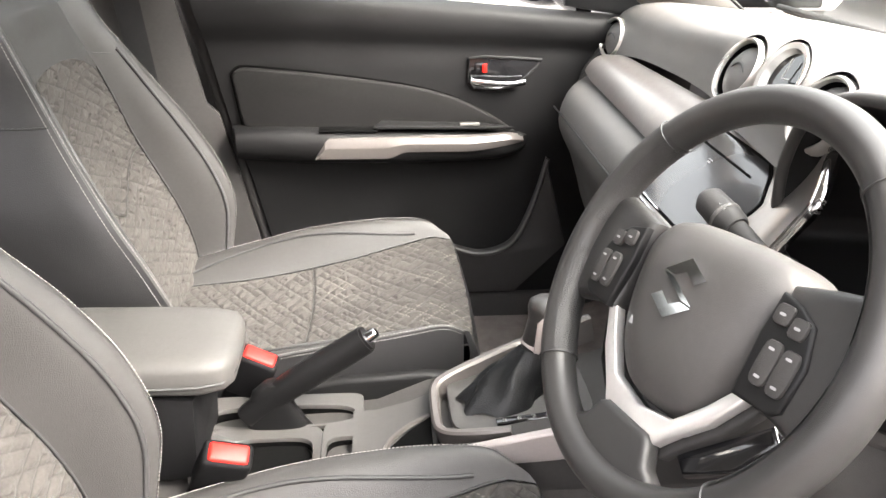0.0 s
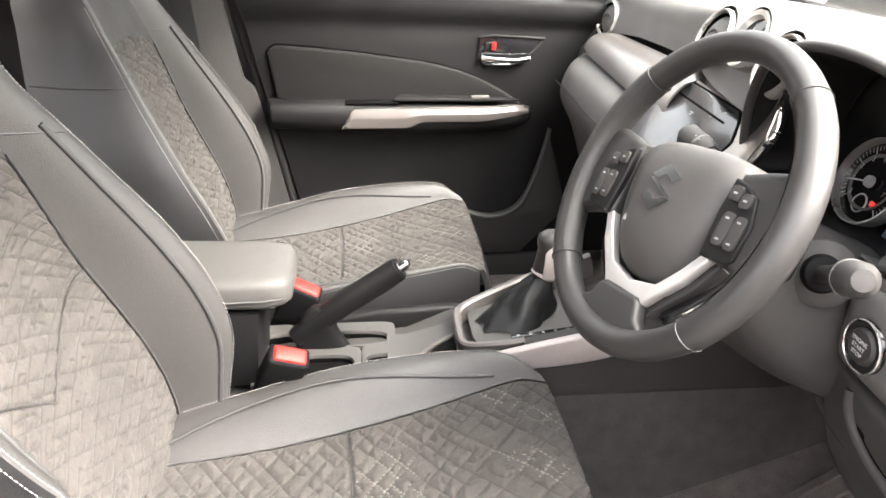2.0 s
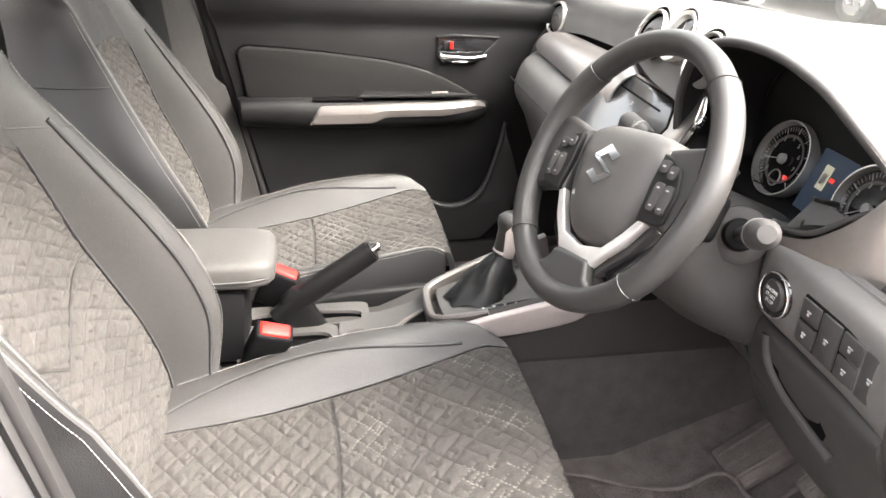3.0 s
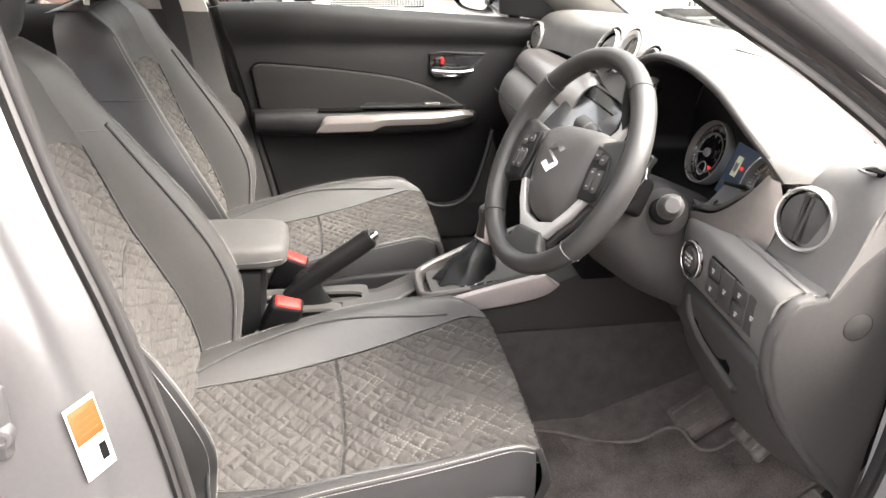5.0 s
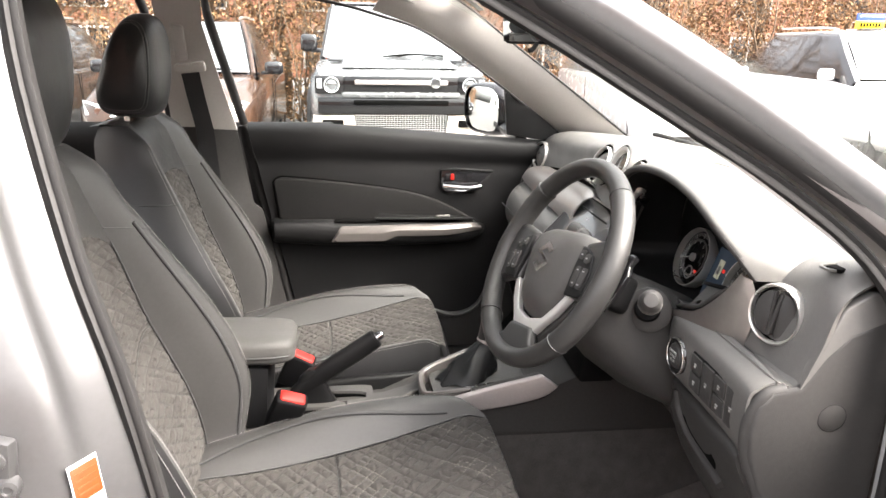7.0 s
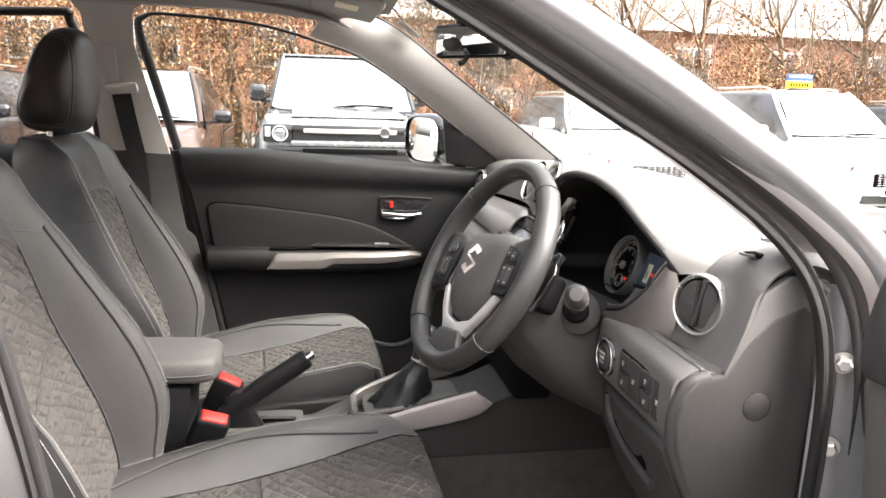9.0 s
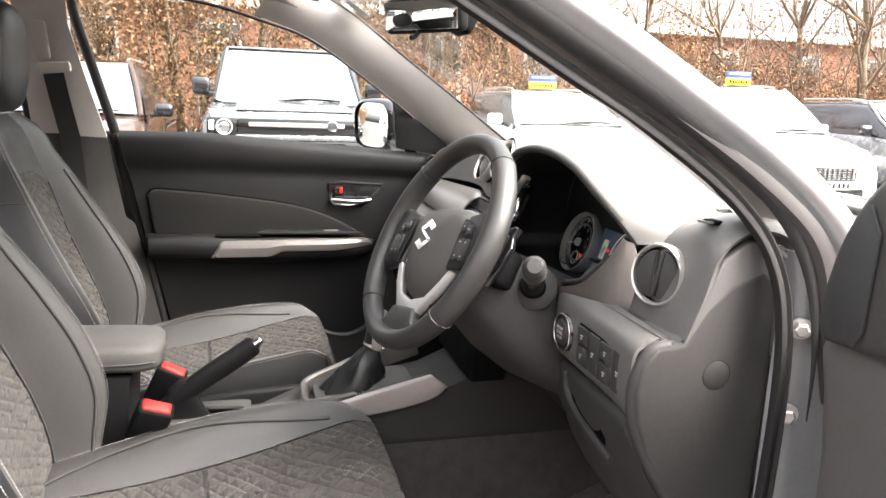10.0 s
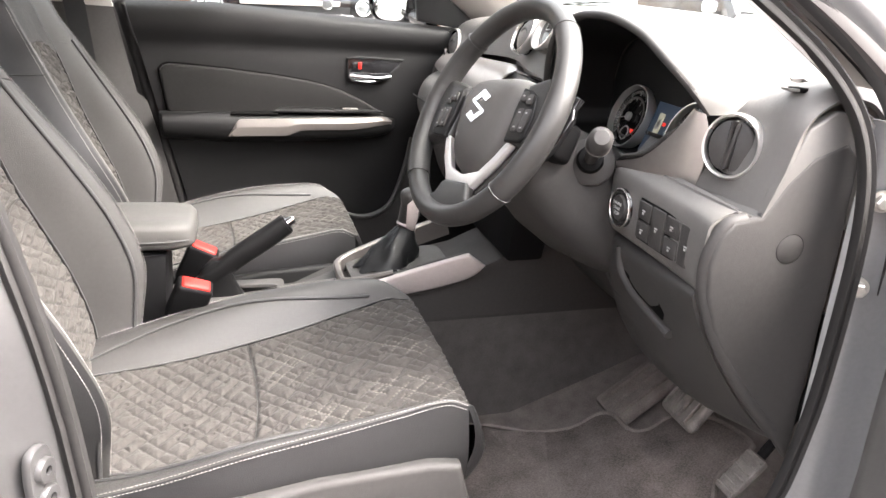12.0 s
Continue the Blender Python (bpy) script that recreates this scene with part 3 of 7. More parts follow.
W1, W2 = WA * math.cos(TURNED) + WB * math.sin(TURNED), WB * math.cos(TURNED) - WA * math.sin(TURNED)


def wp(a, b, c=0.0):
    """A place on the steering wheel: to the driver's right, up along it, towards the driver."""
    return WC + W1 * a + W2 * b + W3 * c


def wslab(outline, c0, c1, bev=0.004, seg=3):
    return slab([wp(a, b, c0) for a, b in outline], W3 * (c1 - c0), bev, seg)


def oval(ca, cb, ra, rb, n=24, power=2.0):
    out = []
    for k in range(n):
        t = 2 * math.pi * k / n
        c, s = math.cos(t), math.sin(t)
        out.append((ca + ra * math.copysign(abs(c) ** (2 / power), c), cb + rb * math.copysign(abs(s) ** (2 / power), s)))
    return out


WHEELM = Matrix((W1, W2, W3)).transposed()
wheel = thing("steering_wheel", "black leather steering wheel with satin spoke trim and chrome emblem", "steering wheel", WC)
RR = 0.172


def rim_piece(a0, a1, n, r, closed=False):
    path, prof = [], []
    for k in range(n + (0 if closed else 1)):
        t = radians(a0 + (a1 - a0) * k / n)
        path.append((RR * math.cos(t), RR * math.sin(t)))
    rows = []
    for a, b in path:
        d = math.hypot(a, b)
        rows.append([wp(a / d * (d + r * 0.93 * math.cos(q)), b / d * (d + r * 0.93 * math.cos(q)), r * 1.06 * math.sin(q)) for q in (2 * math.pi * j / 18 for j in range(18))])
    return grid(rows, close_u=closed, close_v=True, cap=not closed)


part("rim", rim_piece(0, 360, 120, 0.0172, True), WRAP, wheel, "smooth leather rim", 60)
for a0, a1 in ((134, 224), (-44, 46)):
    part("rim_grip", rim_piece(a0, a1, 36, 0.0181), WRAP, wheel, "", 60)
for a0 in (152, 28, 203, -23):
    rows = []
    for k in range(25):
        t = radians(a0 - 20 + 40 * k / 24)
        rows.append([wp(math.cos(t) * (RR + 0.0187 * 0.93 * math.cos(q)), math.sin(t) * (RR + 0.0187 * 0.93 * math.cos(q)), 0.0187 * 1.06 * math.sin(q)) for q in (radians(130 + 110 * j / 10) for j in range(11))])
    part("perforated_grip", grid(rows), PERFORATED, wheel, "perforated leather on the inner rim", 60)
for ang in (134, 46, 224, -44):
    t = radians(ang)
    ring = [wp(math.cos(t) * (RR + 0.0184 * 0.93 * math.cos(q)), math.sin(t) * (RR + 0.0184 * 0.93 * math.cos(q)), 0.0184 * 1.06 * math.sin(q)) for q in (2 * math.pi * j / 20 for j in range(20))]
    part("rim_seam", tube(ring, 0.0011, 6, True, W3), PIPING, wheel)
# centre cover, domed
half = [(0, 0.062), (0.045, 0.061), (0.075, 0.052), (0.088, 0.03), (0.086, 0.0), (0.076, -0.04), (0.055, -0.078), (0.03, -0.096), (0.0, -0.1)]
outline = [(p.x, p.y) for p in spline([(a, b, 0) for a, b in half + [(-a, b) for a, b in half[-2:0:-1]]], 5, True)]
rows = []
for k, (f, c) in enumerate(((1.0, -0.06), (1.0, -0.026), (0.985, -0.018), (0.94, -0.009), (0.84, 0.001), (0.68, 0.009), (0.48, 0.0135), (0.25, 0.0152), (0.02, 0.0155))):
    rows.append([wp(a * f, b * f, c) for a, b in outline])
hub = part("airbag_cover", grid(rows, close_v=True), AIRBAG, wheel, "domed grey airbag cover", 60)
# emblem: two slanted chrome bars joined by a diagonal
bar = [(-0.021, 0.009), (0.0, 0.025), (0.022, 0.014), (0.013, 0.007), (0.001, 0.014), (-0.009, 0.008)]
for pts in (bar, [(-a, -b) for a, b in bar], [(-0.0205, 0.0075), (-0.0095, 0.007), (0.0205, -0.0075), (0.0095, -0.007)]):
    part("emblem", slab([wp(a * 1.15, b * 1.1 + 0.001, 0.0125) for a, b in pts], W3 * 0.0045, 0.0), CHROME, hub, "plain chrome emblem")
part("airbag_mark", merge(rbox(wp(-0.03, -0.043, 0.0095), (0.026, 0.007, 0.0014), 0, WHEELM),), GREYPRINT, hub, "faint embossed bar")
# side spokes with switches
for s in (-1, 1):
    pts = [(s * 0.084, 0.044), (s * 0.115, 0.052), (s * 0.158, 0.060), (s * 0.168, 0.0), (s * 0.158, -0.060), (s * 0.122, -0.050), (s * 0.084, -0.046)]
    part("side_spoke", wslab(pts if s < 0 else pts[::-1], -0.026, 0.003, 0.0125, 5), WRAP, wheel, "leather-covered side spoke")
    pts = [(s * 0.086, 0.036), (s * 0.106, 0.032), (s * 0.124, 0.022), (s * 0.134, -0.006), (s * 0.133, -0.040), (s * 0.124, -0.046), (s * 0.088, -0.047), (s * 0.084, 0.0)]
    pod = part("switch_pod", wslab(pts if s < 0 else pts[::-1], -0.004, 0.0062, 0.003), BINNACLE, wheel, "black switch panel")
    for (ca, cb, ra, rb) in ((0.0985, 0.021, 0.0078, 0.0078), (0.115, 0.016, 0.0072, 0.0078), (0.1045, -0.015, 0.0082, 0.0175), (0.1215, -0.016, 0.0078, 0.0175)):
        b = part("switch_button", wslab(oval(s * ca, cb, ra, rb, 20, 4), 0.005, 0.0092, 0.0012, 2), PLASTIC, pod)
        part("button_mark", merge(*[wslab(oval(s * ca, cb + d, 0.0028, 0.0011, 8, 4), 0.0091, 0.0096, 0) for d in ((-0.011, 0.011) if rb > 0.01 else (0,))]), GREYPRINT, b)
# lower satin fork and the single lower spoke
fork = [(-0.095, -0.048), (-0.088, -0.038), (-0.066, -0.068), (-0.042, -0.094), (0.0, -0.103), (0.042, -0.094), (0.066, -0.068), (0.088, -0.038), (0.095, -0.048), (0.075, -0.08), (0.048, -0.108), (0.034, -0.125), (0.0, -0.120), (-0.034, -0.125), (-0.048, -0.108), (-0.075, -0.08)]
part("lower_spoke_trim", wslab(fork[::-1], -0.016, -0.003, 0.003), SILVER, wheel, "satin silver trim round the lower hub")
pts = [(-0.037, -0.12), (-0.03, -0.116), (0.03, -0.116), (0.037, -0.12), (0.046, -0.138), (0.075, -0.152), (0.05, -0.170), (0.0, -0.176), (-0.05, -0.170), (-0.075, -0.152), (-0.046, -0.138)]
part("lower_spoke", wslab(pts[::-1], -0.016, 0.004, 0.006), WRAP, wheel, "leather-covered lower spoke")
for s in (-1, 1):
    pts = [(s * 0.040, -0.121), (s * 0.058, -0.132), (s * 0.10, -0.100), (s * 0.120, -0.064), (s * 0.108, -0.054), (s * 0.076, -0.086)]
    part("spoke_filler", wslab(pts if s < 0 else pts[::-1], -0.040, -0.026, 0.004), GLOSS, wheel, "gloss black filler behind the lower spoke")
    pts = [(s * 0.07, 0.044), (s * 0.10, 0.047), (s * 0.124, 0.054), (s * 0.133, 0.050), (s * 0.127, 0.034), (s * 0.134, 0.018), (s * 0.122, -0.02), (s * 0.106, -0.046), (s * 0.08, -0.046), (s * 0.07, 0.0)]
    part("gear_paddle", wslab(pts[::-1] if s > 0 else pts, -0.068, -0.056, 0.004), GLOSS, wheel, "gloss black gear paddle behind the rim")
part("fork_underside", wslab([(a * 1.05, b * 1.05) for a, b in fork][::-1], -0.032, -0.017, 0.003), PLASTIC, wheel)
part("rear_cover", merge(lathe([(0.04, -0.06), (0.055, -0.045), (0.052, -0.02), (0.04, -0.018)], WC, W3, 32)), PLASTIC, wheel)

# steering column with its stalks
column = thing("steering_column", "black plastic steering column shroud with two stalks", "column", (0.45, -0.389, 1.0))
rows = []
for d, wa, hb, dz in ((0.05, 0.055, 0.045, -0.01), (0.10, 0.082, 0.068, -0.03), (0.17, 0.096, 0.085, -0.04), (0.25, 0.10, 0.095, -0.045), (0.34, 0.09, 0.09, -0.05)):
    c = WC - W3 * d + W2 * dz
    rows.append([c + W1 * a + W2 * b for a, b in oval(0, 0, wa, hb, 36, 3.2)])
part("shroud", grid(rows, close_v=True, cap=True), SHROUD, column, "", 50)
part("switch_block", rbox(WC - W3 * 0.088 + W1 * 0.0 + W2 * -0.006, (0.215, 0.062, 0.036), 0.010, WHEELM, 3), DARK, column, "black stalk block behind the wheel")
part("shroud_collar", sweep([WC - W3 * 0.04 + W1 * a + W2 * b for a, b in oval(0, -0.012, 0.062, 0.05, 36, 2.6)], [(0.004, 0.012), (-0.004, 0.012), (-0.004, -0.012), (0.004, -0.012)], W3, True), DARK, column)
for s, base, tip in ((1, Vector((0.455, -0.475, 1.01)), Vector((0.405, -0.60, 1.073))), (-1, Vector((0.44, -0.30, 1.04)), Vector((0.412, -0.185, 1.07)))):
    d = (tip - base)
    u = d.normalized()
    st = part("stalk", merge(rod(base, base + d * 0.55, 0.0095, 0.0115, 20, 0.001), lathe([(0.0, 0), (0.014, 0.0), (0.0165, 0.006), (0.0175, 0.024), (0.0165, 0.05), (0.010, 0.058), (0, 0.0585)], base + d * 0.52, u, 24)), PLASTIC, column, "stubby black column stalk", 45)
    part("stalk_ring", lathe([(0.0172, 0), (0.0182, 0.001), (0.0182, 0.004), (0.0172, 0.005)], base + d * 0.52 + u * 0.018, u, 24), DASH, st)
    part("stalk_marks", merge(*[rbox(base + d * 0.52 + u * (0.012 + 0.004 * k) + Vector((-0.009, 0.0, 0.0145)), (0.0015, 0.0015, 0.0035), 0) for k in range(3)]), GREYPRINT, st)
    part("stalk_boot", lathe([(0.0, 0), (0.020, 0.0), (0.021, 0.006), (0.018, 0.014), (0.012, 0.016), (0.0, 0.016)], base - u * 0.012, u, 28), DARK, column, "round boot at the stalk", 45)
part("boss", lathe([(0.0, 0), (0.037, 0.0), (0.036, 0.010), (0.027, 0.017), (0.0, 0.018)], Vector((0.467, -0.455, 1.0)), Vector((-0.45, -0.8, 0.3)), 32), PLASTIC, column, "", 45)

# ---------------------------------------------------------------- dashboard
dash = thing("dashboard", "dark grey moulded car dashboard with round chrome-ringed vents", "dashboard", (0.6, 0, 1.0))
# profile of the upper pad across the car: y, then six places (x, z)
PAD = [
    (-0.747, 0.70, 1.115, 0.67, 1.138, 0.625, 1.141, 0.586, 1.112, 0.568, 1.055, 0.548, 1.002),
    (-0.73, 0.78, 1.125, 0.69, 1.15, 0.625, 1.153, 0.586, 1.126, 0.570, 1.065, 0.550, 1.002),
    (-0.70, 0.86, 1.133, 0.71, 1.157, 0.63, 1.158, 0.588, 1.132, 0.570, 1.07, 0.550, 1.005),
    (-0.66, 0.90, 1.13, 0.73, 1.150, 0.638, 1.147, 0.592, 1.123, 0.571, 1.073, 0.550, 1.005),
    (-0.60, 0.95, 1.13, 0.75, 1.142, 0.645, 1.134, 0.594, 1.112, 0.568, 1.065, 0.545, 1.005),
    (-0.40, 1.0, 1.135, 0.80, 1.18, 0.68, 1.192, 0.61, 1.18, 0.585, 1.10, 0.565, 1.01),
    (-0.18, 1.03, 1.14, 0.80, 1.182, 0.66, 1.195, 0.585, 1.18, 0.555, 1.12, 0.532, 1.065),
    (-0.02, 1.04, 1.14, 0.80, 1.18, 0.66, 1.20, 0.572, 1.192, 0.548, 1.13, 0.525, 1.085),
    (0.14, 1.03, 1.14, 0.80, 1.178, 0.66, 1.192, 0.582, 1.178, 0.566, 1.13, 0.556, 1.088),
    (0.36, 1.0, 1.135, 0.76, 1.17, 0.655, 1.172, 0.598, 1.15, 0.583, 1.11, 0.574, 1.076),
    (0.58, 0.94, 1.13, 0.72, 1.155, 0.638, 1.155, 0.594, 1.13, 0.580, 1.09, 0.570, 1.056),
    (0.70, 0.86, 1.125, 0.69, 1.14, 0.625, 1.14, 0.588, 1.12, 0.572, 1.07, 0.556, 1.02),
    (0.747, 0.70, 1.10, 0.66, 1.11, 0.62, 1.112, 0.59, 1.095, 0.575, 1.05, 0.555, 1.01),
]
rows = []
for y in span_of(-0.747, 0.747, 90):
    v = lerp_table(PAD, y)
    line = spline([(v[2 * k], y, v[2 * k + 1]) for k in range(6)], 6)
    rows.append(line)
# the instrument opening is left free
keep = bmesh.new()
vs = [[keep.verts.new(p) for p in r] for r in rows]
for i in range(len(vs) - 1):
    for j in range(len(vs[0]) - 1):
        c = (vs[i][j].co + vs[i + 1][j + 1].co) / 2
        if -0.60 < c.y < -0.175 and c.x < 0.70:
            continue
        keep.faces.new((vs[i][j], vs[i][j + 1], vs[i + 1][j + 1], vs[i + 1][j]))
bmesh.ops.delete(keep, geom=[v for v in keep.verts if not v.link_faces], context="VERTS")
part("upper_pad", thicken(keep, 0.006), DASH, dash, "soft grained upper dash pad", 60)
# instrument hood: an arch drawn back to the pad
ARCH = spline([(0.515, -0.150, 1.03), (0.503, -0.163, 1.10), (0.497, -0.20, 1.165), (0.494, -0.28, 1.200), (0.496, -0.385, 1.208), (0.502, -0.48, 1.192), (0.513, -0.549, 1.158), (0.532, -0.587, 1.126), (0.552, -0.603, 1.098)], 7)
mid = Vector((0.5, -0.39, 1.06))
rows = []
for k, p in enumerate(ARCH):
    out = Vector((0, p.y - mid.y, (p.z - mid.z) * 1.15)).normalized()
    y = p.y + out.y * 0.03
    v = lerp_table(PAD, max(min(y, 0.7), -0.74))
    f = math.sin(math.pi * k / (len(ARCH) - 1)) ** 0.5
    rows.append([p + Vector((0.03, 0, 0)) - out * 0.004, p + Vector((0.006, 0, 0)) - out * 0.003, p, p + out * 0.006 + Vector((0.0, 0, 0)), p + out * 0.011 + Vector((0.012, 0, 0)),
                 p + out * 0.018 + Vector((0.05, 0, -0.001)), p + out * 0.02 + Vector((0.11, 0, -0.006 * f)), p + out * 0.018 + Vector((0.18, 0, -0.008 - 0.012 * f)), p + out * 0.012 + Vector((0.27, 0, -0.024 - 0.03 * f))])
part("instrument_hood", grid(rows), DASH, dash, "arched hood over the instruments", 60)
part("hood_lip", tube([p + Vector((0.004, 0, 0.002)) for p in ARCH], 0.0065, 10), PLASTIC, dash, "dark rolled lip of the hood", 60)
low = spline([(0.552, -0.603, 1.098), (0.531, -0.560, 1.066), (0.517, -0.519, 1.028), (0.512, -0.474, 1.012), (0.53, -0.39, 0.985), (0.52, -0.25, 0.985), (0.515, -0.165, 1.0), (0.515, -0.150, 1.03)], 7)
loop = ARCH + low[1:-1]
rows = [[p + (mid - p) * f + Vector((dx, 0, 0)) for p in loop] for f, dx in ((0.012, 0.008), (0.06, 0.05), (0.12, 0.10), (0.16, 0.125))]
part("binnacle_tunnel", grid(rows, close_v=True), BINNACLE, dash, "black tunnel round the dials", 50)
part("binnacle_floor", slab([p + (mid - p) * 0.13 + Vector((0.633 - p.x, 0, 0)) for p in loop], (0.004, 0, 0)), BINNACLE, dash)
part("cluster_rim", tube([p + (mid - p) * 0.02 + Vector((0.004, 0, 0)) for p in low], 0.004, 8), PLASTIC, dash)
FACE = Vector((-0.94, 0.0, 0.34)).normalized()
FU = Vector((0.34, 0, 0.94)).normalized()


def dial(y, z, r, red):
    d0 = Vector((0.612, y, z))
    d = part("dial", lathe([(0, 0.0), (r * 0.98, 0.0), (r * 0.98, -0.02), (0, -0.02)], d0, FACE, 48), GLOSS, dash, "round black gauge with pale ticks")
    part("dial_ring", lathe([(r * 0.97, -0.004), (r * 1.03, 0.010), (r * 1.07, 0.010), (r * 1.08, 0.0), (r * 1.04, -0.012)], d0, FACE, 48, True), VENTRING, d, "chrome gauge ring")
    part("dial_band", lathe([(r * 0.62, 0.0008), (r * 0.66, 0.003), (r * 0.70, 0.003), (r * 0.70, 0.0008)], d0, FACE, 48, True), DASH, d)
    side = Vector((0, -1, 0))
    ticks, nums = [], []
    for k in range(41):
        a = radians(225 - 270 * k / 40)
        w = side * math.cos(a) + FU * math.sin(a)
        l0 = 0.80 if k % 5 else 0.74
        ticks.append(tube([d0 + w * r * l0 + FACE * 0.0012, d0 + w * r * 0.92 + FACE * 0.0012], 0.0005 if k % 5 else 0.0009, 4, False, FACE))
    part("tick_marks", merge(*ticks), FIGURE, d)
    for k in range(9 if red else 8):
        a = radians(225 - 270 * k / 8)
        w = side * math.cos(a) + FU * math.sin(a)
        curve = bpy.data.curves.new("gauge_figure", "FONT")
        curve.body, curve.size, curve.align_x, curve.align_y, curve.extrude = str(k), 0.0095, "CENTER", "CENTER", 0.0002
        ob = new("gauge_figure", curve)
        ob.data.materials.append(FIGURE)
        m = Matrix((side, FU, FACE)).transposed().to_4x4()
        m.translation = d0 + w * r * 0.58 + FACE * 0.004 - ROOT[d]
        ob.matrix_basis = m
        ob.parent = d
    a = radians(195 if red else 215)
    w = side * math.cos(a) + FU * math.sin(a)
    part("needle", merge(tube([d0 - w * 0.006 + FACE * 0.007, d0 + w * r * 0.86 + FACE * 0.006], 0.0011, 6, False, FACE), lathe([(0.0, 0.004), (0.008, 0.004), (0.007, 0.009), (0, 0.0095)], d0, FACE, 20)), FIGURE, d, "thin pale needle")
    if red:
        part("warning_lamp", rbox(d0 + side * r * 0.42 - FU * r * 0.42 + FACE * 0.002, (0.003, 0.009, 0.007), 0.001), CLUSTER_RED, d, "lit red warning symbol")
        part("small_gauge", lathe([(r * 0.2, 0.001), (r * 0.22, 0.003), (r * 0.25, 0.001)], d0 - FU * r * 0.55 + side * r * 0.0, FACE, 24, True), FIGURE, d)


dial(-0.304, 1.04, 0.052, True)
dial(-0.487, 1.04, 0.052, False)
CM = Matrix((Vector((0, -1, 0)), FU, FACE)).transposed()
disp = part("cluster_display", rbox((0.616, -0.396, 1.035), (0.072, 0.088, 0.004), 0.001, CM), CLUSTER_BLUE, dash, "lit blue trip display")
part("display_car_body", rbox(Vector((0.616, -0.392, 1.045)) + FACE * 0.003, (0.015, 0.034, 0.002), 0.0009, CM), CLUSTER_PALE, disp, "pale car plan, one door open")
part("display_car_roof", rbox(Vector((0.616, -0.392, 1.043)) + FACE * 0.0045, (0.010, 0.016, 0.001), 0.0004, CM), FIGURE, disp)
part("display_door_mark", rbox(Vector((0.616, -0.407, 1.046)) + FACE * 0.003, (0.008, 0.006, 0.002), 0.0009, CM), CLUSTER_RED, disp, "red open-door mark")
part("cluster_trim", tube([(0.602, -0.25, 0.985), (0.60, -0.33, 0.972), (0.598, -0.43, 0.968), (0.598, -0.54, 0.985)], 0.0022, 8), CHROME, dash, "thin bright line under the dials")
part("trip_stem", rod((0.60, -0.445, 1.03), (0.555, -0.455, 1.045), 0.004, 0.003), PLASTIC, dash)

# vents
def vent(c, face, r, slats, name="air_vent"):
    face = Vector(face).normalized()
    c = Vector(c)
    v = part(name, lathe([(r * 0.90, -0.03), (r * 0.91, 0.002), (r * 0.94, 0.006), (r * 1.0, 0.007), (r * 1.05, 0.003), (r * 1.06, -0.006), (r * 1.02, -0.012)], c, face, 48), VENTRING, dash, "round air vent with bright ring", 50)
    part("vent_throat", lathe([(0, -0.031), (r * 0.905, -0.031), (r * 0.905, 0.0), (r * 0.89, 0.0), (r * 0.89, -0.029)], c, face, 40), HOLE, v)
    side = face.cross(Vector((0, 0, 1))).normalized()
    up = side.cross(face).normalized()
    m = Matrix((side, up, face)).transposed()
    if slats:
        for s in (-1, 1):
            pts = []
            for k in range(17):
                a = math.pi / 2 - math.pi * k / 16
                pts.append((s * (0.12 * r + r * 0.60 * math.cos(a)), r * 0.80 * math.sin(a)))
            pts = [(s * 0.08 * r, r * 0.78)] + pts + [(s * 0.08 * r, -r * 0.78)]
            lay = Matrix.Rotation(radians(-14), 3, "Y")
            bm = slab([c + m @ (lay @ Vector((x, y, -0.004))) for x, y in (pts if s > 0 else pts[::-1])], face * 0.007, 0.003)
            part("vent_flap", bm, PLASTIC, v, "half-round flap")
        part("vent_spine", rbox(c + face * -0.002, (0.006, r * 1.5, 0.012), 0.002, m @ Matrix.Rotation(radians(8), 3, "Z")), PLASTIC, v)
    else:
        part("vent_disc", lathe([(0.0, 0.004), (r * 0.55, 0.003), (r * 0.80, -0.004), (r * 0.81, -0.01), (0, -0.01)], c, face, 40), DASH, v, "closed round flap", 50)
        part("vent_crease", tube([c + side * r * 0.7 * x + up * r * (0.22 * math.cos(2.6 * x)) + face * (0.0045 - 0.007 * x * x) for x in span_of(-1, 1, 14)], 0.0016, 6), PIPING, v)
    return v


vent((0.559, -0.656, 1.068), (-0.88, -0.30, 0.12), 0.0405, True)
vent((0.566, 0.678, 1.074), (-0.93, -0.18, 0.2), 0.041, False)
vent((0.538, 0.043, 1.152), (-0.90, 0, 0.42), 0.043, False, "centre_vent")
vent((0.540, -0.155, 1.150), (-0.90, 0, 0.42), 0.043, False, "centre_vent")
# clock between the centre vents
ck = part("clock", lathe([(0.0, -0.006), (0.032, -0.006), (0.036, 0.006), (0.043, 0.008), (0.045, 0.0), (0.043, -0.02)], Vector((0.545, -0.057, 1.166)), (-0.9, 0, 0.42), 48), VENTRING, dash, "round clock between the vents", 50)
part("clock_face", lathe([(0, -0.003), (0.034, -0.003), (0.034, -0.005), (0, -0.005)], Vector((0.545, -0.057, 1.166)), (-0.9, 0, 0.42), 40), GLOSS, ck)
part("clock_needle", merge(tube([(0.542, -0.057, 1.166), (0.552, -0.057, 1.190)], 0.001, 5), tube([(0.542, -0.057, 1.166), (0.543, -0.073, 1.168)], 0.001, 5)), FIGURE, ck)
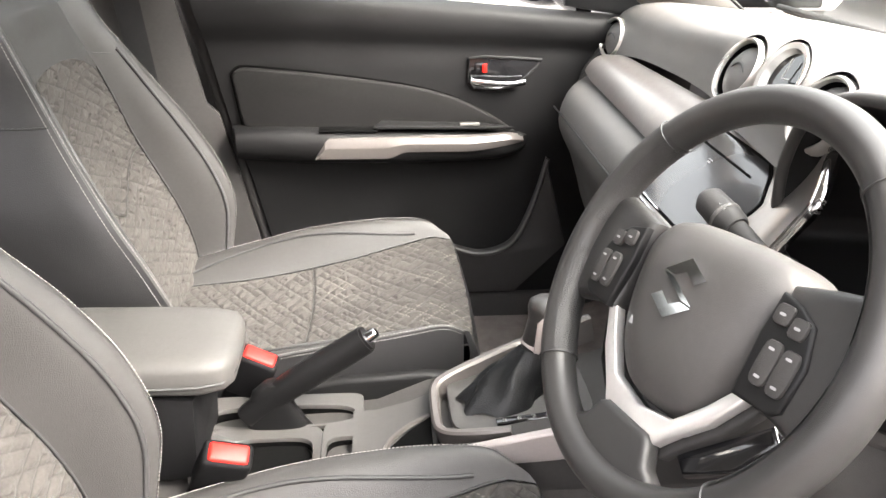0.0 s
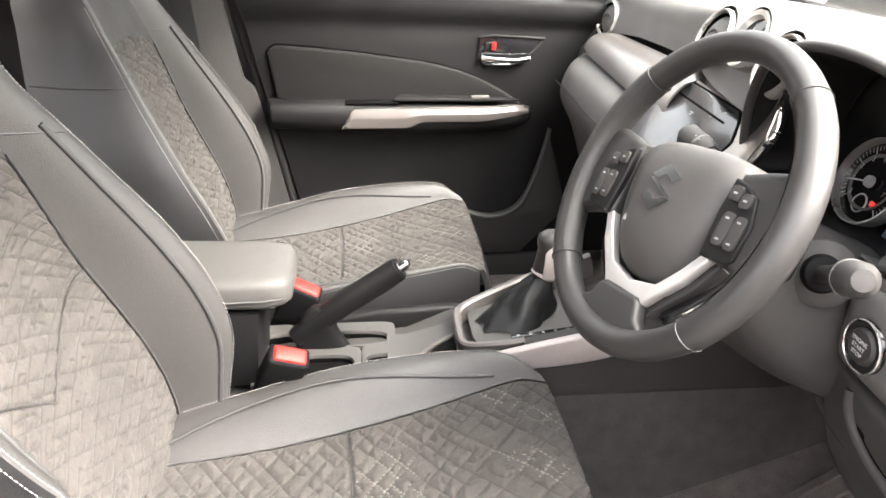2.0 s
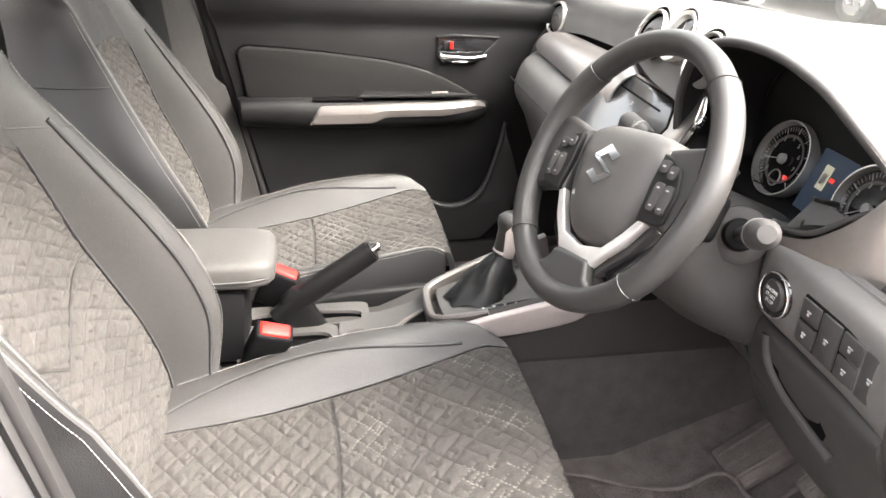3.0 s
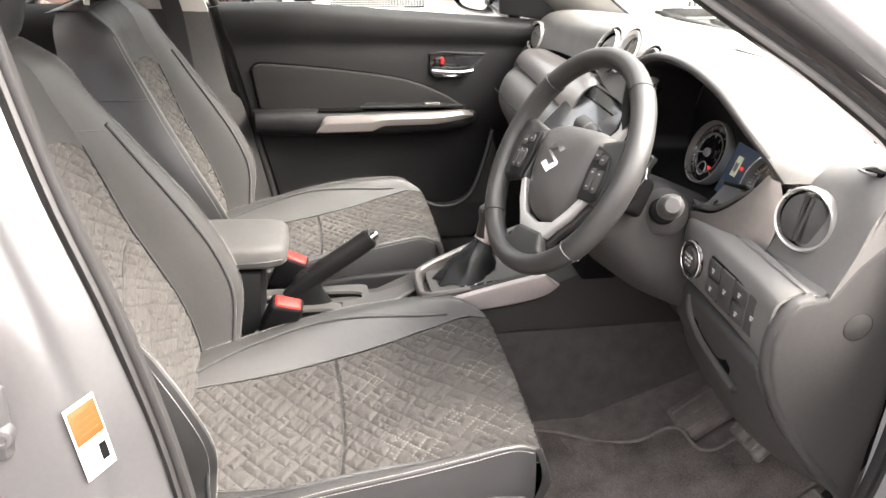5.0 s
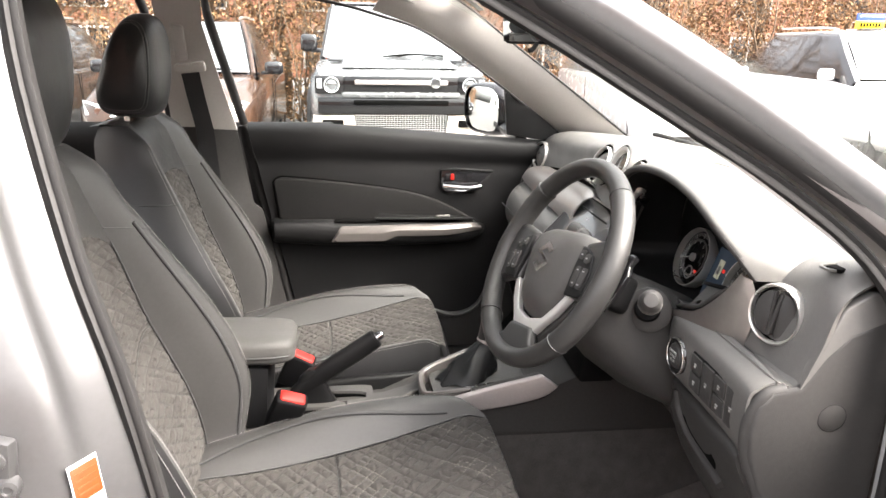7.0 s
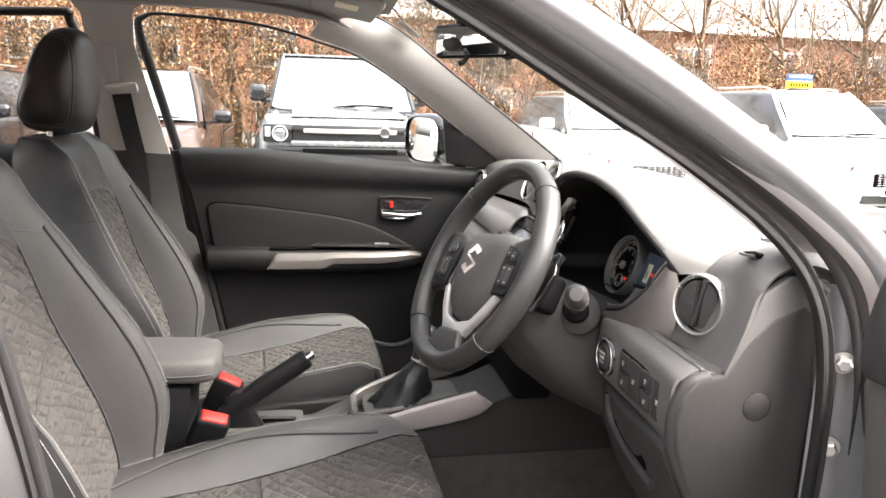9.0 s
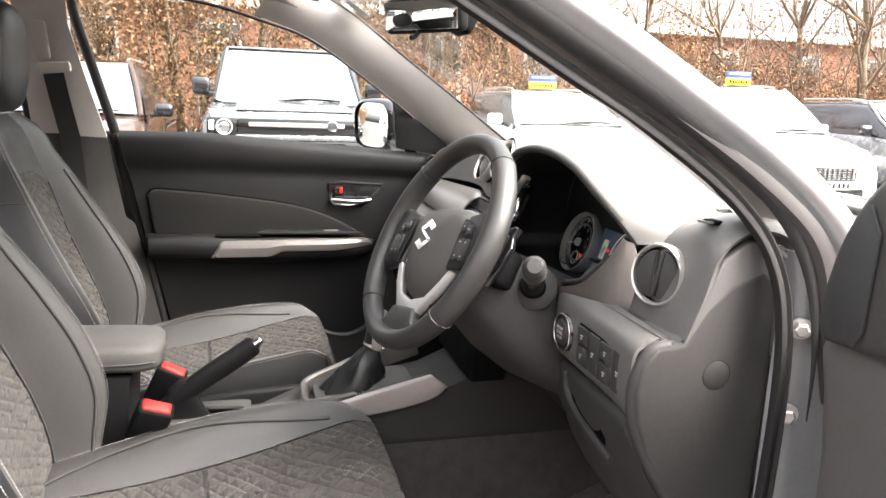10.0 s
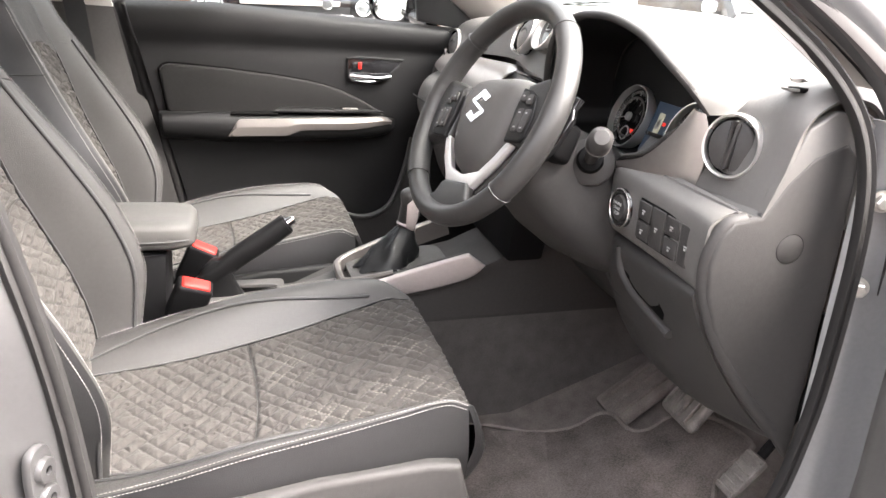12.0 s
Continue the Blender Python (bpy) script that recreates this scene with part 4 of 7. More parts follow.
for y, zv in ((0.043, 1.154), (-0.057, 1.167), (-0.155, 1.152)):
    rows = []
    for k in range(19):
        a = math.pi * (k / 18)
        c = Vector((0.545, y, zv))
        o2 = Vector((0, math.cos(a), 0)) + Vector((0.42, 0, 0.9)) * math.sin(a)
        rows.append([c + o2 * 0.047 + Vector((-0.005, 0, 0.002)), c + o2 * 0.051 + Vector((0, 0, 0.001)), c + o2 * 0.050 + Vector((0.03, 0, 0)), c + o2 * 0.042 + Vector((0.09, 0, -0.005))])
    part("vent_pod", grid(rows), DASH, dash, "", 60)

# dark brushed fascia beside the instruments and across the passenger side
rows = []
a = spline([(0.540, -0.590, 1.106), (0.526, -0.565, 1.064), (0.512, -0.523, 1.024), (0.504, -0.478, 1.008), (0.500, -0.448, 1.0)], 6)
b = spline([(0.548, -0.606, 1.100), (0.552, -0.616, 1.06), (0.542, -0.604, 0.994), (0.524, -0.53, 0.986), (0.510, -0.448, 0.988)], 6)
for f in span_of(0, 1, 14):
    rows.append([p + (q - p) * f + Vector((-0.005 * math.sin(math.pi * f), 0, 0)) for p, q in zip(a, b)])
part("fascia_trim", thicken(grid(rows), 0.004), BRONZE, dash, "dark brushed metal-look panel", 60)
rows = []
for y in span_of(0.635, 0.10, 30):
    f = (0.635 - y) / 0.535
    e = max(0.0, 1 - f * 9) ** 2 + max(0.0, 1 - (1 - f) * 14) ** 2
    top = Vector((0.576 - 0.010 * f, y, 1.050 + 0.028 * f - 0.012 * e))
    bot = Vector((0.498 - 0.008 * f, y - 0.01, 1.008 - 0.006 * f + 0.008 * e))
    rows.append([top + (bot - top) * v + Vector((-0.008, 0, 0.020)) * math.sin(math.pi * v) ** 0.8 for v in span_of(0, 1, 12)])
part("passenger_trim", thicken(grid(rows), 0.004), BRONZE, dash, "dark brushed metal-look panel", 60)
# passenger lower dash: a rounded bulge with the glovebox
rows = []
for y in span_of(0.70, 0.09, 24):
    f = (0.70 - y) / 0.61
    prof = [(0.535, 1.004), (0.496, 0.996), (0.464, 0.972), (0.448, 0.93), (0.452, 0.89), (0.478, 0.84), (0.50, 0.78), (0.53, 0.70), (0.60, 0.62)]
    e = 0.05 * max(0, 1 - f * 6) ** 2
    rows.append(spline([(x + e, y, z) for x, z in prof], 5))
part("glovebox_bulge", thicken(grid(rows), 0.006), DASH, dash, "rounded dark lower dash with glovebox", 60)
part("glovebox_line", tube([(0.447, y, 0.93) for y in span_of(0.66, 0.1, 10)], 0.002, 6), PIPING, dash)
rows = [[Vector((x, y, z)) for x, z in ((0.56, 1.06), (0.52, 1.0), (0.50, 0.93), (0.50, 0.86), (0.54, 0.76), (0.62, 0.62), (0.72, 0.6), (0.78, 1.06))] for y in (0.70, 0.75)]
part("passenger_end", grid(rows, close_v=True, cap=True), PLASTIC, dash, "")

# centre stack: screen, vents slit, lower controls
tilt = Vector((-0.70, 0, 0.714)).normalized()
tup = Vector((0.714, 0, 0.70)).normalized()
SM = Matrix((Vector((0, -1, 0)), tup, tilt)).transposed()
sc = Vector((0.51, 0.01, 1.03))


def on_screen(y, up, out=0.0):
    """A place on the tilted centre panel: across the car, up along it, proud of it."""
    return Vector((sc.x, y, sc.z)) + tup * up + tilt * out


outline = [(-0.074, 0.047), (-0.092, 0.036), (-0.124, 0.004), (-0.126, -0.012), (-0.112, -0.085), (0.148, -0.092), (0.156, -0.02), (0.142, 0.034), (0.128, 0.047)]
mid_y = 0.012
bez = part("screen_bezel", slab([on_screen(mid_y + (y - mid_y) * 1.09, u * 1.16 + 0.003, -0.016) for y, u in outline], tilt * 0.016, 0.005, 3), BRONZE, dash, "brushed surround of the screen")
part("bezel_gap", slab([on_screen(mid_y + (y - mid_y) * 1.03, u * 1.06 + 0.001, -0.004) for y, u in outline], tilt * 0.0052, 0.001), HOLE, bez)
part("screen", slab([on_screen(y, u, -0.006) for y, u in outline], tilt * 0.0085, 0.0015), SCREEN, bez, "glossy black touch screen, switched off")
part("card_slot", rbox(on_screen(0.016, 0.020, 0.0027), (0.178, 0.0032, 0.001), 0, SM), HOLE, bez)
part("screen_mark", merge(rbox(on_screen(0.02, 0.006, 0.0027), (0.012, 0.0015, 0.0006), 0, SM), rbox(on_screen(0.02, 0.002, 0.0027), (0.008, 0.003, 0.0006), 0, SM)), GREYPRINT, bez)
for u in (-0.060, -0.067, -0.074):
    part("trim_line", rbox(on_screen(0.075, u - 0.03, 0.004), (0.14, 0.0022, 0.006), 0.0008, SM), CHROME, bez, "thin bright line under the screen")
# broad satin shoulder between the screen and the instruments
edge_l = spline([(0.552, -0.088, 1.080), (0.520, -0.136, 1.040), (0.498, -0.136, 1.018), (0.452, -0.118, 0.968), (0.43, -0.112, 0.94)], 6)
edge_r = spline([(0.532, -0.205, 1.122), (0.506, -0.238, 1.085), (0.496, -0.226, 1.048), (0.478, -0.202, 0.985), (0.462, -0.185, 0.94)], 6)
rows = [[p.lerp(q, f) + Vector((0.012, 0, 0.0)) * math.sin(math.pi * f) for f in span_of(0, 1, 10)] for p, q in zip(edge_l, edge_r)]
part("stack_shoulder", thicken(grid(rows), 0.005), BRONZE, dash, "brushed satin panel beside the screen", 60)
part("stack_chrome", sweep(edge_r, [(-0.007, 0.002), (-0.004, 0.0045), (0.004, 0.0045), (0.007, 0.002), (0.006, -0.006), (-0.006, -0.006)], (-0.8, -0.2, 0.5)), CHROME, dash, "chrome strip beside the instruments", 50)
part("stack_panel", slab([(0.475, 0.14, 0.945), (0.475, -0.185, 0.945), (0.46, -0.15, 0.72), (0.46, 0.11, 0.72)], (0.08, 0, 0.0), 0.008), DARK, dash, "black lower centre stack")
for k in range(3):
    part("stack_key", rbox((0.474, -0.03, 0.925 - 0.03 * k), (0.012, 0.2, 0.02), 0.003, (0, -7, 0)), GLOSS, dash)
# driver's lower dash: switch strip, knee panel, end cap
rows = []
for y in span_of(-0.44, -0.735, 22):
    f = (-0.44 - y) / 0.295
    prof = [(0.535, 1.012), (0.512, 1.004), (0.499, 0.99), (0.497, 0.95), (0.499, 0.912), (0.512, 0.896), (0.54, 0.89)]
    e = 0.03 * max(0, 1 - f * 7) ** 2 - 0.012 * f ** 6
    rows.append(spline([(x + e, y, z - 0.004 * f) for x, z in prof], 4))
part("switch_strip", thicken(grid(rows), 0.004), DASH, dash, "", 60)
SWF = Vector((-1, 0, 0.03)).normalized()
sb = part("start_button", lathe([(0.0, -0.002), (0.019, -0.002), (0.021, 0.003), (0.0265, 0.0045), (0.0285, 0.002), (0.0295, -0.006)], (0.495, -0.514, 0.945), SWF, 48), GLOSS, dash, "round engine start button with bright ring", 50)
part("button_cap", lathe([(0.0, 0.007), (0.018, 0.0065), (0.0205, 0.003), (0.021, -0.004)], (0.495, -0.514, 0.945), SWF, 36), PLASTIC, sb, "", 50)
part("button_rim", lathe([(0.0275, 0.004), (0.0283, 0.0052), (0.0292, 0.0042), (0.0288, 0.002)], (0.495, -0.514, 0.945), SWF, 48, True), VENTRING, sb, "thin bright rim", 50)
for k, w in enumerate(("ENGINE", "START", "STOP")):
    curve = bpy.data.curves.new("button_word", "FONT")
    curve.body, curve.size, curve.align_x, curve.align_y, curve.extrude = w, 0.0068, "CENTER", "CENTER", 0.0002
    ob = new("button_word", curve)
    ob.data.materials.append(WHITE)
    m = Matrix((Vector((0, -1, 0)), Vector((0, 0, 1)), Vector((-1, 0, 0)))).transposed().to_4x4()
    m.translation = Vector((0.4872, -0.514, 0.952 - 0.0075 * k)) - ROOT[sb]
    ob.matrix_basis = m
    ob.parent = sb
pan = part("switch_panel", rbox((0.4985, -0.634, 0.945), (0.006, 0.145, 0.062), 0.003), DARK, dash, "black panel of small switches")
for k in range(4):
    y = -0.634 + 0.072 - 0.018 - 0.036 * k
    cells = ((0.945, 0.056),) if k in (1, 3) else ((0.9595, 0.026), (0.931, 0.026))
    for z, h in cells:
        key = part("switch_key", rbox((0.4955, y, z), (0.006, 0.0325, h), 0.002), PLASTIC, pan)
        part("key_mark", merge(rbox((0.4922, y, z + 0.001), (0.0012, 0.007, 0.0018), 0), rbox((0.4922, y + 0.001, z - 0.003), (0.0012, 0.004, 0.003), 0)), FIGURE, key)
rows = []
for y in span_of(-0.43, -0.73, 20):
    f = (-0.43 - y) / 0.3
    prof = [(0.54, 0.90), (0.503, 0.893), (0.505, 0.86), (0.522, 0.80), (0.548, 0.735), (0.60, 0.665), (0.69, 0.63)]
    right = [(0.53, 0.905), (0.486, 0.9), (0.501, 0.857), (0.533, 0.803), (0.582, 0.736), (0.629, 0.685), (0.69, 0.64)]
    w = f ** 4
    rows.append(spline([(x + 0.02 * (1 - f) ** 3 + (xr - x) * w, y, z - 0.012 * (1 - f) + (zr - z) * w) for (x, z), (xr, zr) in zip(prof, right)], 5))
part("knee_panel", thicken(grid(rows), 0.005), PLASTIC, dash, "black lower panel under the switches", 60)
def knee(y, z, out=0.0):
    """A place on the knee panel at a height, lifted towards the driver."""
    f = (-0.43 - y) / 0.3
    x = lerp_table([(0.63, 0.69), (0.665, 0.60), (0.735, 0.548), (0.80, 0.522), (0.86, 0.505), (0.893, 0.503)], z + 0.012 * (1 - f))[0]
    return Vector((x + 0.02 * (1 - f) ** 3 - out, y, z))


# no hollow here: a dark slab on the panel paints the pocket's shade
part("coin_pocket_shade", slab([knee(y, z, 0.0005) for y, z in ((-0.503, 0.868), (-0.56, 0.872), (-0.604, 0.862), (-0.634, 0.825), (-0.628, 0.812), (-0.55, 0.822), (-0.518, 0.838))], (0.012, 0, 0.004), 0), HOLE, dash, "flush dark slab for the shade inside the pocket")
part("pocket_grip", tube(spline([knee(y, z, 0.001) for y, z in ((-0.496, 0.876), (-0.502, 0.850), (-0.520, 0.828), (-0.56, 0.813), (-0.645, 0.797))], 6), 0.0075, 10), PLASTIC, dash, "moulded lip of the pocket", 60)
part("pocket_edge", tube(spline([(0.562, -0.36, 0.800), (0.553, -0.41, 0.782), (0.546, -0.455, 0.776), (0.54, -0.488, 0.782)], 6), 0.005, 10), PLASTIC, dash, "", 60)
rows = [[Vector((x + 0.004 * (1 - f), y, z)) for x, z in ((0.575, 1.035), (0.556, 1.012), (0.546, 1.001), (0.534, 1.004), (0.522, 1.009))] for f, y in ((f, -0.43 - 0.308 * f) for f in span_of(0, 1, 12))]
part("strip_bridge", thicken(grid(rows), 0.003), DASH, dash, "", 60)
rows = []
for y in span_of(-0.14, -0.44, 12):
    prof = [(0.56, 0.98), (0.52, 0.93), (0.525, 0.87), (0.56, 0.78), (0.64, 0.68), (0.76, 0.6)]
    rows.append(spline([(x, y, z) for x, z in prof], 5))
part("column_knee_panel", thicken(grid(rows), 0.005), CONSIDE, dash, "", 60)
cap = [(0.548, 1.003), (0.575, 1.045), (0.605, 1.075), (0.65, 1.092), (0.672, 1.07), (0.675, 0.95), (0.672, 0.80), (0.672, 0.66), (0.668, 0.64), (0.640, 0.675), (0.587, 0.736), (0.538, 0.803), (0.508, 0.857), (0.491, 0.906), (0.487, 0.945), (0.495, 0.978), (0.512, 0.999)]
part("pad_side", slab([(x, -0.733, z) for x, z in ((0.548, 0.99), (0.558, 1.03), (0.572, 1.06), (0.592, 1.108), (0.625, 1.128), (0.67, 1.126), (0.70, 1.108), (0.70, 0.98), (0.56, 0.98))], (0, -0.0145, 0), 0.003, 3), DASH, dash, "side of the upper pad")
endc = part("end_cap", slab([(x, -0.735, z) for x, z in cap], (0, -0.014, 0), 0.006, 3), PLASTIC, dash, "removable end panel of the dash")
ridge = spline([(0.532, -0.738, 0.998), (0.51, -0.738, 0.992), (0.497, -0.737, 0.972), (0.491, -0.736, 0.942), (0.495, -0.736, 0.904), (0.512, -0.738, 0.86), (0.541, -0.740, 0.808), (0.59, -0.742, 0.742), (0.637, -0.742, 0.690)], 7)
part("end_ridge", tube(ridge, 0.0095, 12), PLASTIC, dash, "", 60)
part("end_plug", lathe([(0, 0.0016), (0.0178, 0.0016), (0.0188, 0.0009), (0.0190, -0.002)], (0.597, -0.748, 0.960), (0, -1, 0), 32), PLASTIC, endc, "round blanking plug")
part("plug_groove", lathe([(0.0190, 0.0), (0.0190, 0.0013), (0.0196, 0.0013), (0.0196, 0.0)], (0.597, -0.748, 0.960), (0, -1, 0), 32, True), DARK, endc)
part("demister_slot", rbox((0.615, -0.70, 1.146), (0.05, 0.022, 0.006), 0.002, (0, 4, 20)), HOLE, dash, "slim side window demister")
part("demister_frame", sweep([Vector((0.615 + a, -0.70 + b, 1.1475)) for a, b in oval(0, 0, 0.03, 0.014, 20, 3)], [(0.002, 0.0015), (-0.002, 0.0015), (-0.002, -0.0015), (0.002, -0.0015)], (0, 0, 1), True), DASH, dash)

# ---------------------------------------------------------------- centre console
CY = -0.02
console = thing("centre_console", "grey plastic centre console with shifter, cup holders and satin trim", "console", (0.1, CY, 0.4))
side = [(-0.42, 0.60), (-0.22, 0.607), (-0.05, 0.612), (0.05, 0.62), (0.13, 0.655), (0.25, 0.672), (0.40, 0.70), (0.47, 0.73), (0.60, 0.74), (0.96, 0.74), (0.96, 0.588), (-0.42, 0.592)]
part("console_body", slab([(x, CY - 0.098, z - 0.012) for x, z in side], (0, 0.196, 0), 0.006), CONSIDE, console, "dark console sides")
# top skin with openings
def ring_plate(outer, hole, z, name, mat, th=0.006):
    """A flat plate with one opening."""
    n = len(outer)
    rows = [[Vector((x, y, z - th)) for x, y in outer], [Vector((x, y, z - 0.002)) for x, y in outer], [Vector((x + (hx - x) * 0.04, y + (hy - y) * 0.04, z)) for (x, y), (hx, hy) in zip(outer, hole)],
            [Vector((x + (hx - x) * 0.95, y + (hy - y) * 0.95, z)) for (x, y), (hx, hy) in zip(outer, hole)], [Vector((x, y, z - 0.003)) for x, y in hole], [Vector((x, y, z - 0.007)) for x, y in hole]]
    # wall in near-black, so the depth's shade is painted on
    part("recess_wall", grid([[Vector((x, y, z - d)) for x, y in hole] for d in (0.0068, 0.05)], close_v=True), HOLE, console, "recess wall with its shade in the colour", 50)
    return part(name, grid(rows, close_v=True), mat, console, "", 50)


ring_plate(oval(-0.098, 0.043, 0.126, 0.040, 40, 9), oval(-0.098, 0.030, 0.112, 0.0235, 40, 3.0), 0.617, "brake_plate", CONSOLE)
part("brake_slot", rbox((-0.098, 0.030, 0.575), (0.225, 0.046, 0.02), 0.003), HOLE, console)
ring_plate(oval(-0.125, -0.052, 0.092, 0.056, 40, 9), oval(-0.108, -0.062, 0.062, 0.040, 40, 4), 0.617, "cup_plate", CONSOLE)
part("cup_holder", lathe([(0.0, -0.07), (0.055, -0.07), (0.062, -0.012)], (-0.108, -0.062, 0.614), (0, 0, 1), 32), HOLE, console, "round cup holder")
ring_plate(oval(0.022, -0.045, 0.055, 0.05, 40, 8), oval(0.016, -0.060, 0.042, 0.032, 40, 4), 0.620, "tray_plate", CONSOLE)
part("tray_floor", rbox((0.012, -0.062, 0.575), (0.09, 0.075, 0.01), 0.002), HOLE, console)
part("front_skin", thicken(grid([[Vector((x, y, z)) for y in (CY - 0.097, CY + 0.050)] for x, z in ((0.012, 0.6195), (0.05, 0.622), (0.10, 0.636), (0.135, 0.652))]), 0.004), CONSOLE, console)
# shifter plate, satin frame
plate = oval(0.262, CY + 0.005, 0.105, 0.072, 40, 5)
part("shifter_plate", slab([(x, y, 0.655 + (x - 0.15) * 0.12) for x, y in plate], (0, 0, 0.010), 0.003), CONSOLE, console, "pale grey shifter plate")
path = spline([(0.235, CY - 0.094, 0.692), (0.20, CY - 0.088, 0.684), (0.158, CY - 0.076, 0.674), (0.140, CY - 0.062, 0.669), (0.135, CY - 0.040, 0.667), (0.135, CY + 0.018, 0.667), (0.140, CY + 0.042, 0.669), (0.158, CY + 0.058, 0.674), (0.20, CY + 0.074, 0.685), (0.28, CY + 0.100, 0.704), (0.40, CY + 0.128, 0.730)], 5)
part("shifter_frame", sweep(path, [(-0.006, 0.004), (-0.003, 0.0075), (0.004, 0.0075), (0.008, 0.004), (0.014, -0.036), (0.008, -0.038), (-0.005, -0.004)]), DARKSATIN, console, "satin silver frame round the shifter", 40)
path = spline([(0.128, CY - 0.004, 0.650), (0.098, CY - 0.016, 0.643), (0.070, CY - 0.034, 0.633), (0.060, CY - 0.052, 0.627), (0.062, CY - 0.075, 0.626)], 6)
part("pocket_rim", sweep(path, [(-0.004, 0.0), (-0.002, 0.004), (0.002, 0.004), (0.004, 0.0), (0.0, -0.006)]), DARKSATIN, console, "satin rim of the small pocket", 40)
# dark sheet over the pale skin, painted shade of the small pocket
part("pocket_shade", thicken(grid([[Vector((x, y, z)) for y in (y0, CY - 0.09)] for x, z, y0 in ((0.068, 0.6285, CY - 0.045), (0.095, 0.6385, CY - 0.024), (0.128, 0.6545, CY - 0.012))]), 0.002), HOLE, console)
arm = [(p.x, p.z) for p in spline([(0.165, 0, 0.672), (0.24, 0, 0.699), (0.31, 0, 0.722), (0.378, 0, 0.743)], 4)] + [(p.x, p.z) for p in spline([(0.412, 0, 0.718), (0.385, 0, 0.694), (0.326, 0, 0.673), (0.245, 0, 0.655), (0.17, 0, 0.645)], 4)]
part("satin_arm", slab([(x, CY - 0.094 - 0.16 * max(0, (x - 0.165)), z) for x, z in arm], (0, -0.014, 0), 0.005, 3), SATIN, console, "satin trim blade along the console")
part("arm_core", slab([(x, CY - 0.06 - 0.16 * max(0, (x - 0.165)), z - 0.012) for x, z in arm], (0, -0.034, 0), 0.003), CONSIDE, console)
part("gear_gate", rbox((0.275, CY - 0.058, 0.683), (0.11, 0.014, 0.006), 0.002, (0, -7, 0)), GLOSS, console, "black strip with gear letters")
for k, w in enumerate("MDNRP"):
    curve = bpy.data.curves.new("gear_letter", "FONT")
    curve.body, curve.size, curve.align_x, curve.align_y, curve.extrude = w, 0.008, "CENTER", "CENTER", 0.0003
    ob = new("gear_letter", curve)
    ob.data.materials.append(FIGURE)
    ob.parent = console
    x = 0.232 + 0.021 * k
    ob.matrix_basis = Matrix.Translation(Vector((x, CY - 0.058, 0.6866 + (x - 0.275) * 0.123)) - ROOT[console]) @ Matrix.Rotation(radians(-90), 4, "Z")
rows = []
kb, kt = Vector((0.238, CY + 0.004, 0.672)), Vector((0.285, CY + 0.022, 0.752))
for k in range(15):
    f = k / 14
    c = kb + (kt - kb) * f
    ra, rb = 0.046 * (1 - f) ** 1.1 + 0.019, 0.030 * (1 - f) ** 1.1 + 0.018
    rows.append([c + Vector((math.cos(a) * ra * (1 + 0.11 * math.sin(5 * a + 7 * f) + 0.05 * math.sin(9 * a - 5 * f)) + 0.01 * (1 - f) * math.sin(3 * f + a), math.sin(a) * rb * (1 + 0.12 * math.sin(4 * a + 6 * f) + 0.05 * math.sin(7 * a + 8 * f)), 0.004 * math.sin(6 * a + 12 * f) * (1 - f))) for a in (2 * math.pi * j / 36 for j in range(36))])
part("shifter_boot", grid(rows, close_v=True), material("boot_leather", (0.005, 0.0055, 0.006), 0.33, var=0.15, spec=0.35, bump=0.5, bump_scale=500, cells=True), console, "creased black leather boot", 70)
rows = []
for z, rx, ry, dx in ((0.0, 0.019, 0.018, 0), (0.01, 0.021, 0.02, 0.001), (0.03, 0.022, 0.0215, 0.003), (0.05, 0.0235, 0.023, 0.005), (0.066, 0.026, 0.024, 0.003), (0.076, 0.024, 0.0215, 0.001), (0.082, 0.016, 0.015, 0.0), (0.0835, 0.004, 0.004, 0)):
    rows.append([kt + Vector((0.14 * z + dx, 0.004 * z, z)) + Vector((math.cos(a) * rx, math.sin(a) * ry, 0)) for a in (2 * math.pi * j / 28 for j in range(28))])
knob = part("shifter_knob", grid(rows, close_v=True, cap=True), WRAP, console, "leather shifter knob with satin side", 60)
part("knob_plate", slab([kt + Vector((x, -0.0235 + 0.1 * abs(z - 0.035) * 0.1, z)) for x, z in ((-0.006, 0.004), (0.014, 0.004), (0.02, 0.03), (0.02, 0.055), (0.008, 0.066), (-0.004, 0.055))], (0, -0.003, 0), 0.001), SATIN, knob)
part("knob_collar", lathe([(0.019, -0.004), (0.022, -0.003), (0.022, 0.003), (0.019, 0.004)], kt, kt - kb, 28, True), SATIN, console)
# armrest on its box
part("armrest_post", slab([(x, CY - 0.075, z) for x, z in ((-0.20, 0.61), (-0.19, 0.75), (-0.43, 0.765), (-0.45, 0.60))], (0, 0.15, 0), 0.01), DARK, console, "black box under the armrest")
rows = []
for x, hw, top, bot in ((-0.136, 0.03, 0.785, 0.775), (-0.139, 0.058, 0.803, 0.762), (-0.150, 0.072, 0.811, 0.757), (-0.18, 0.079, 0.815, 0.752), (-0.26, 0.081, 0.818, 0.755), (-0.36, 0.08, 0.82, 0.765), (-0.44, 0.078, 0.82, 0.77), (-0.455, 0.06, 0.81, 0.775)):
    zc, hz = (top + bot) / 2, (top - bot) / 2
    rows.append([Vector((x, CY - 0.005 + a, zc + b)) for a, b in oval(0, 0, hw, hz, 36, 4)])
arm_rest = part("armrest", grid(rows, close_v=True, cap=True), ARMPAD, console, "padded pale grey leather armrest", 70)
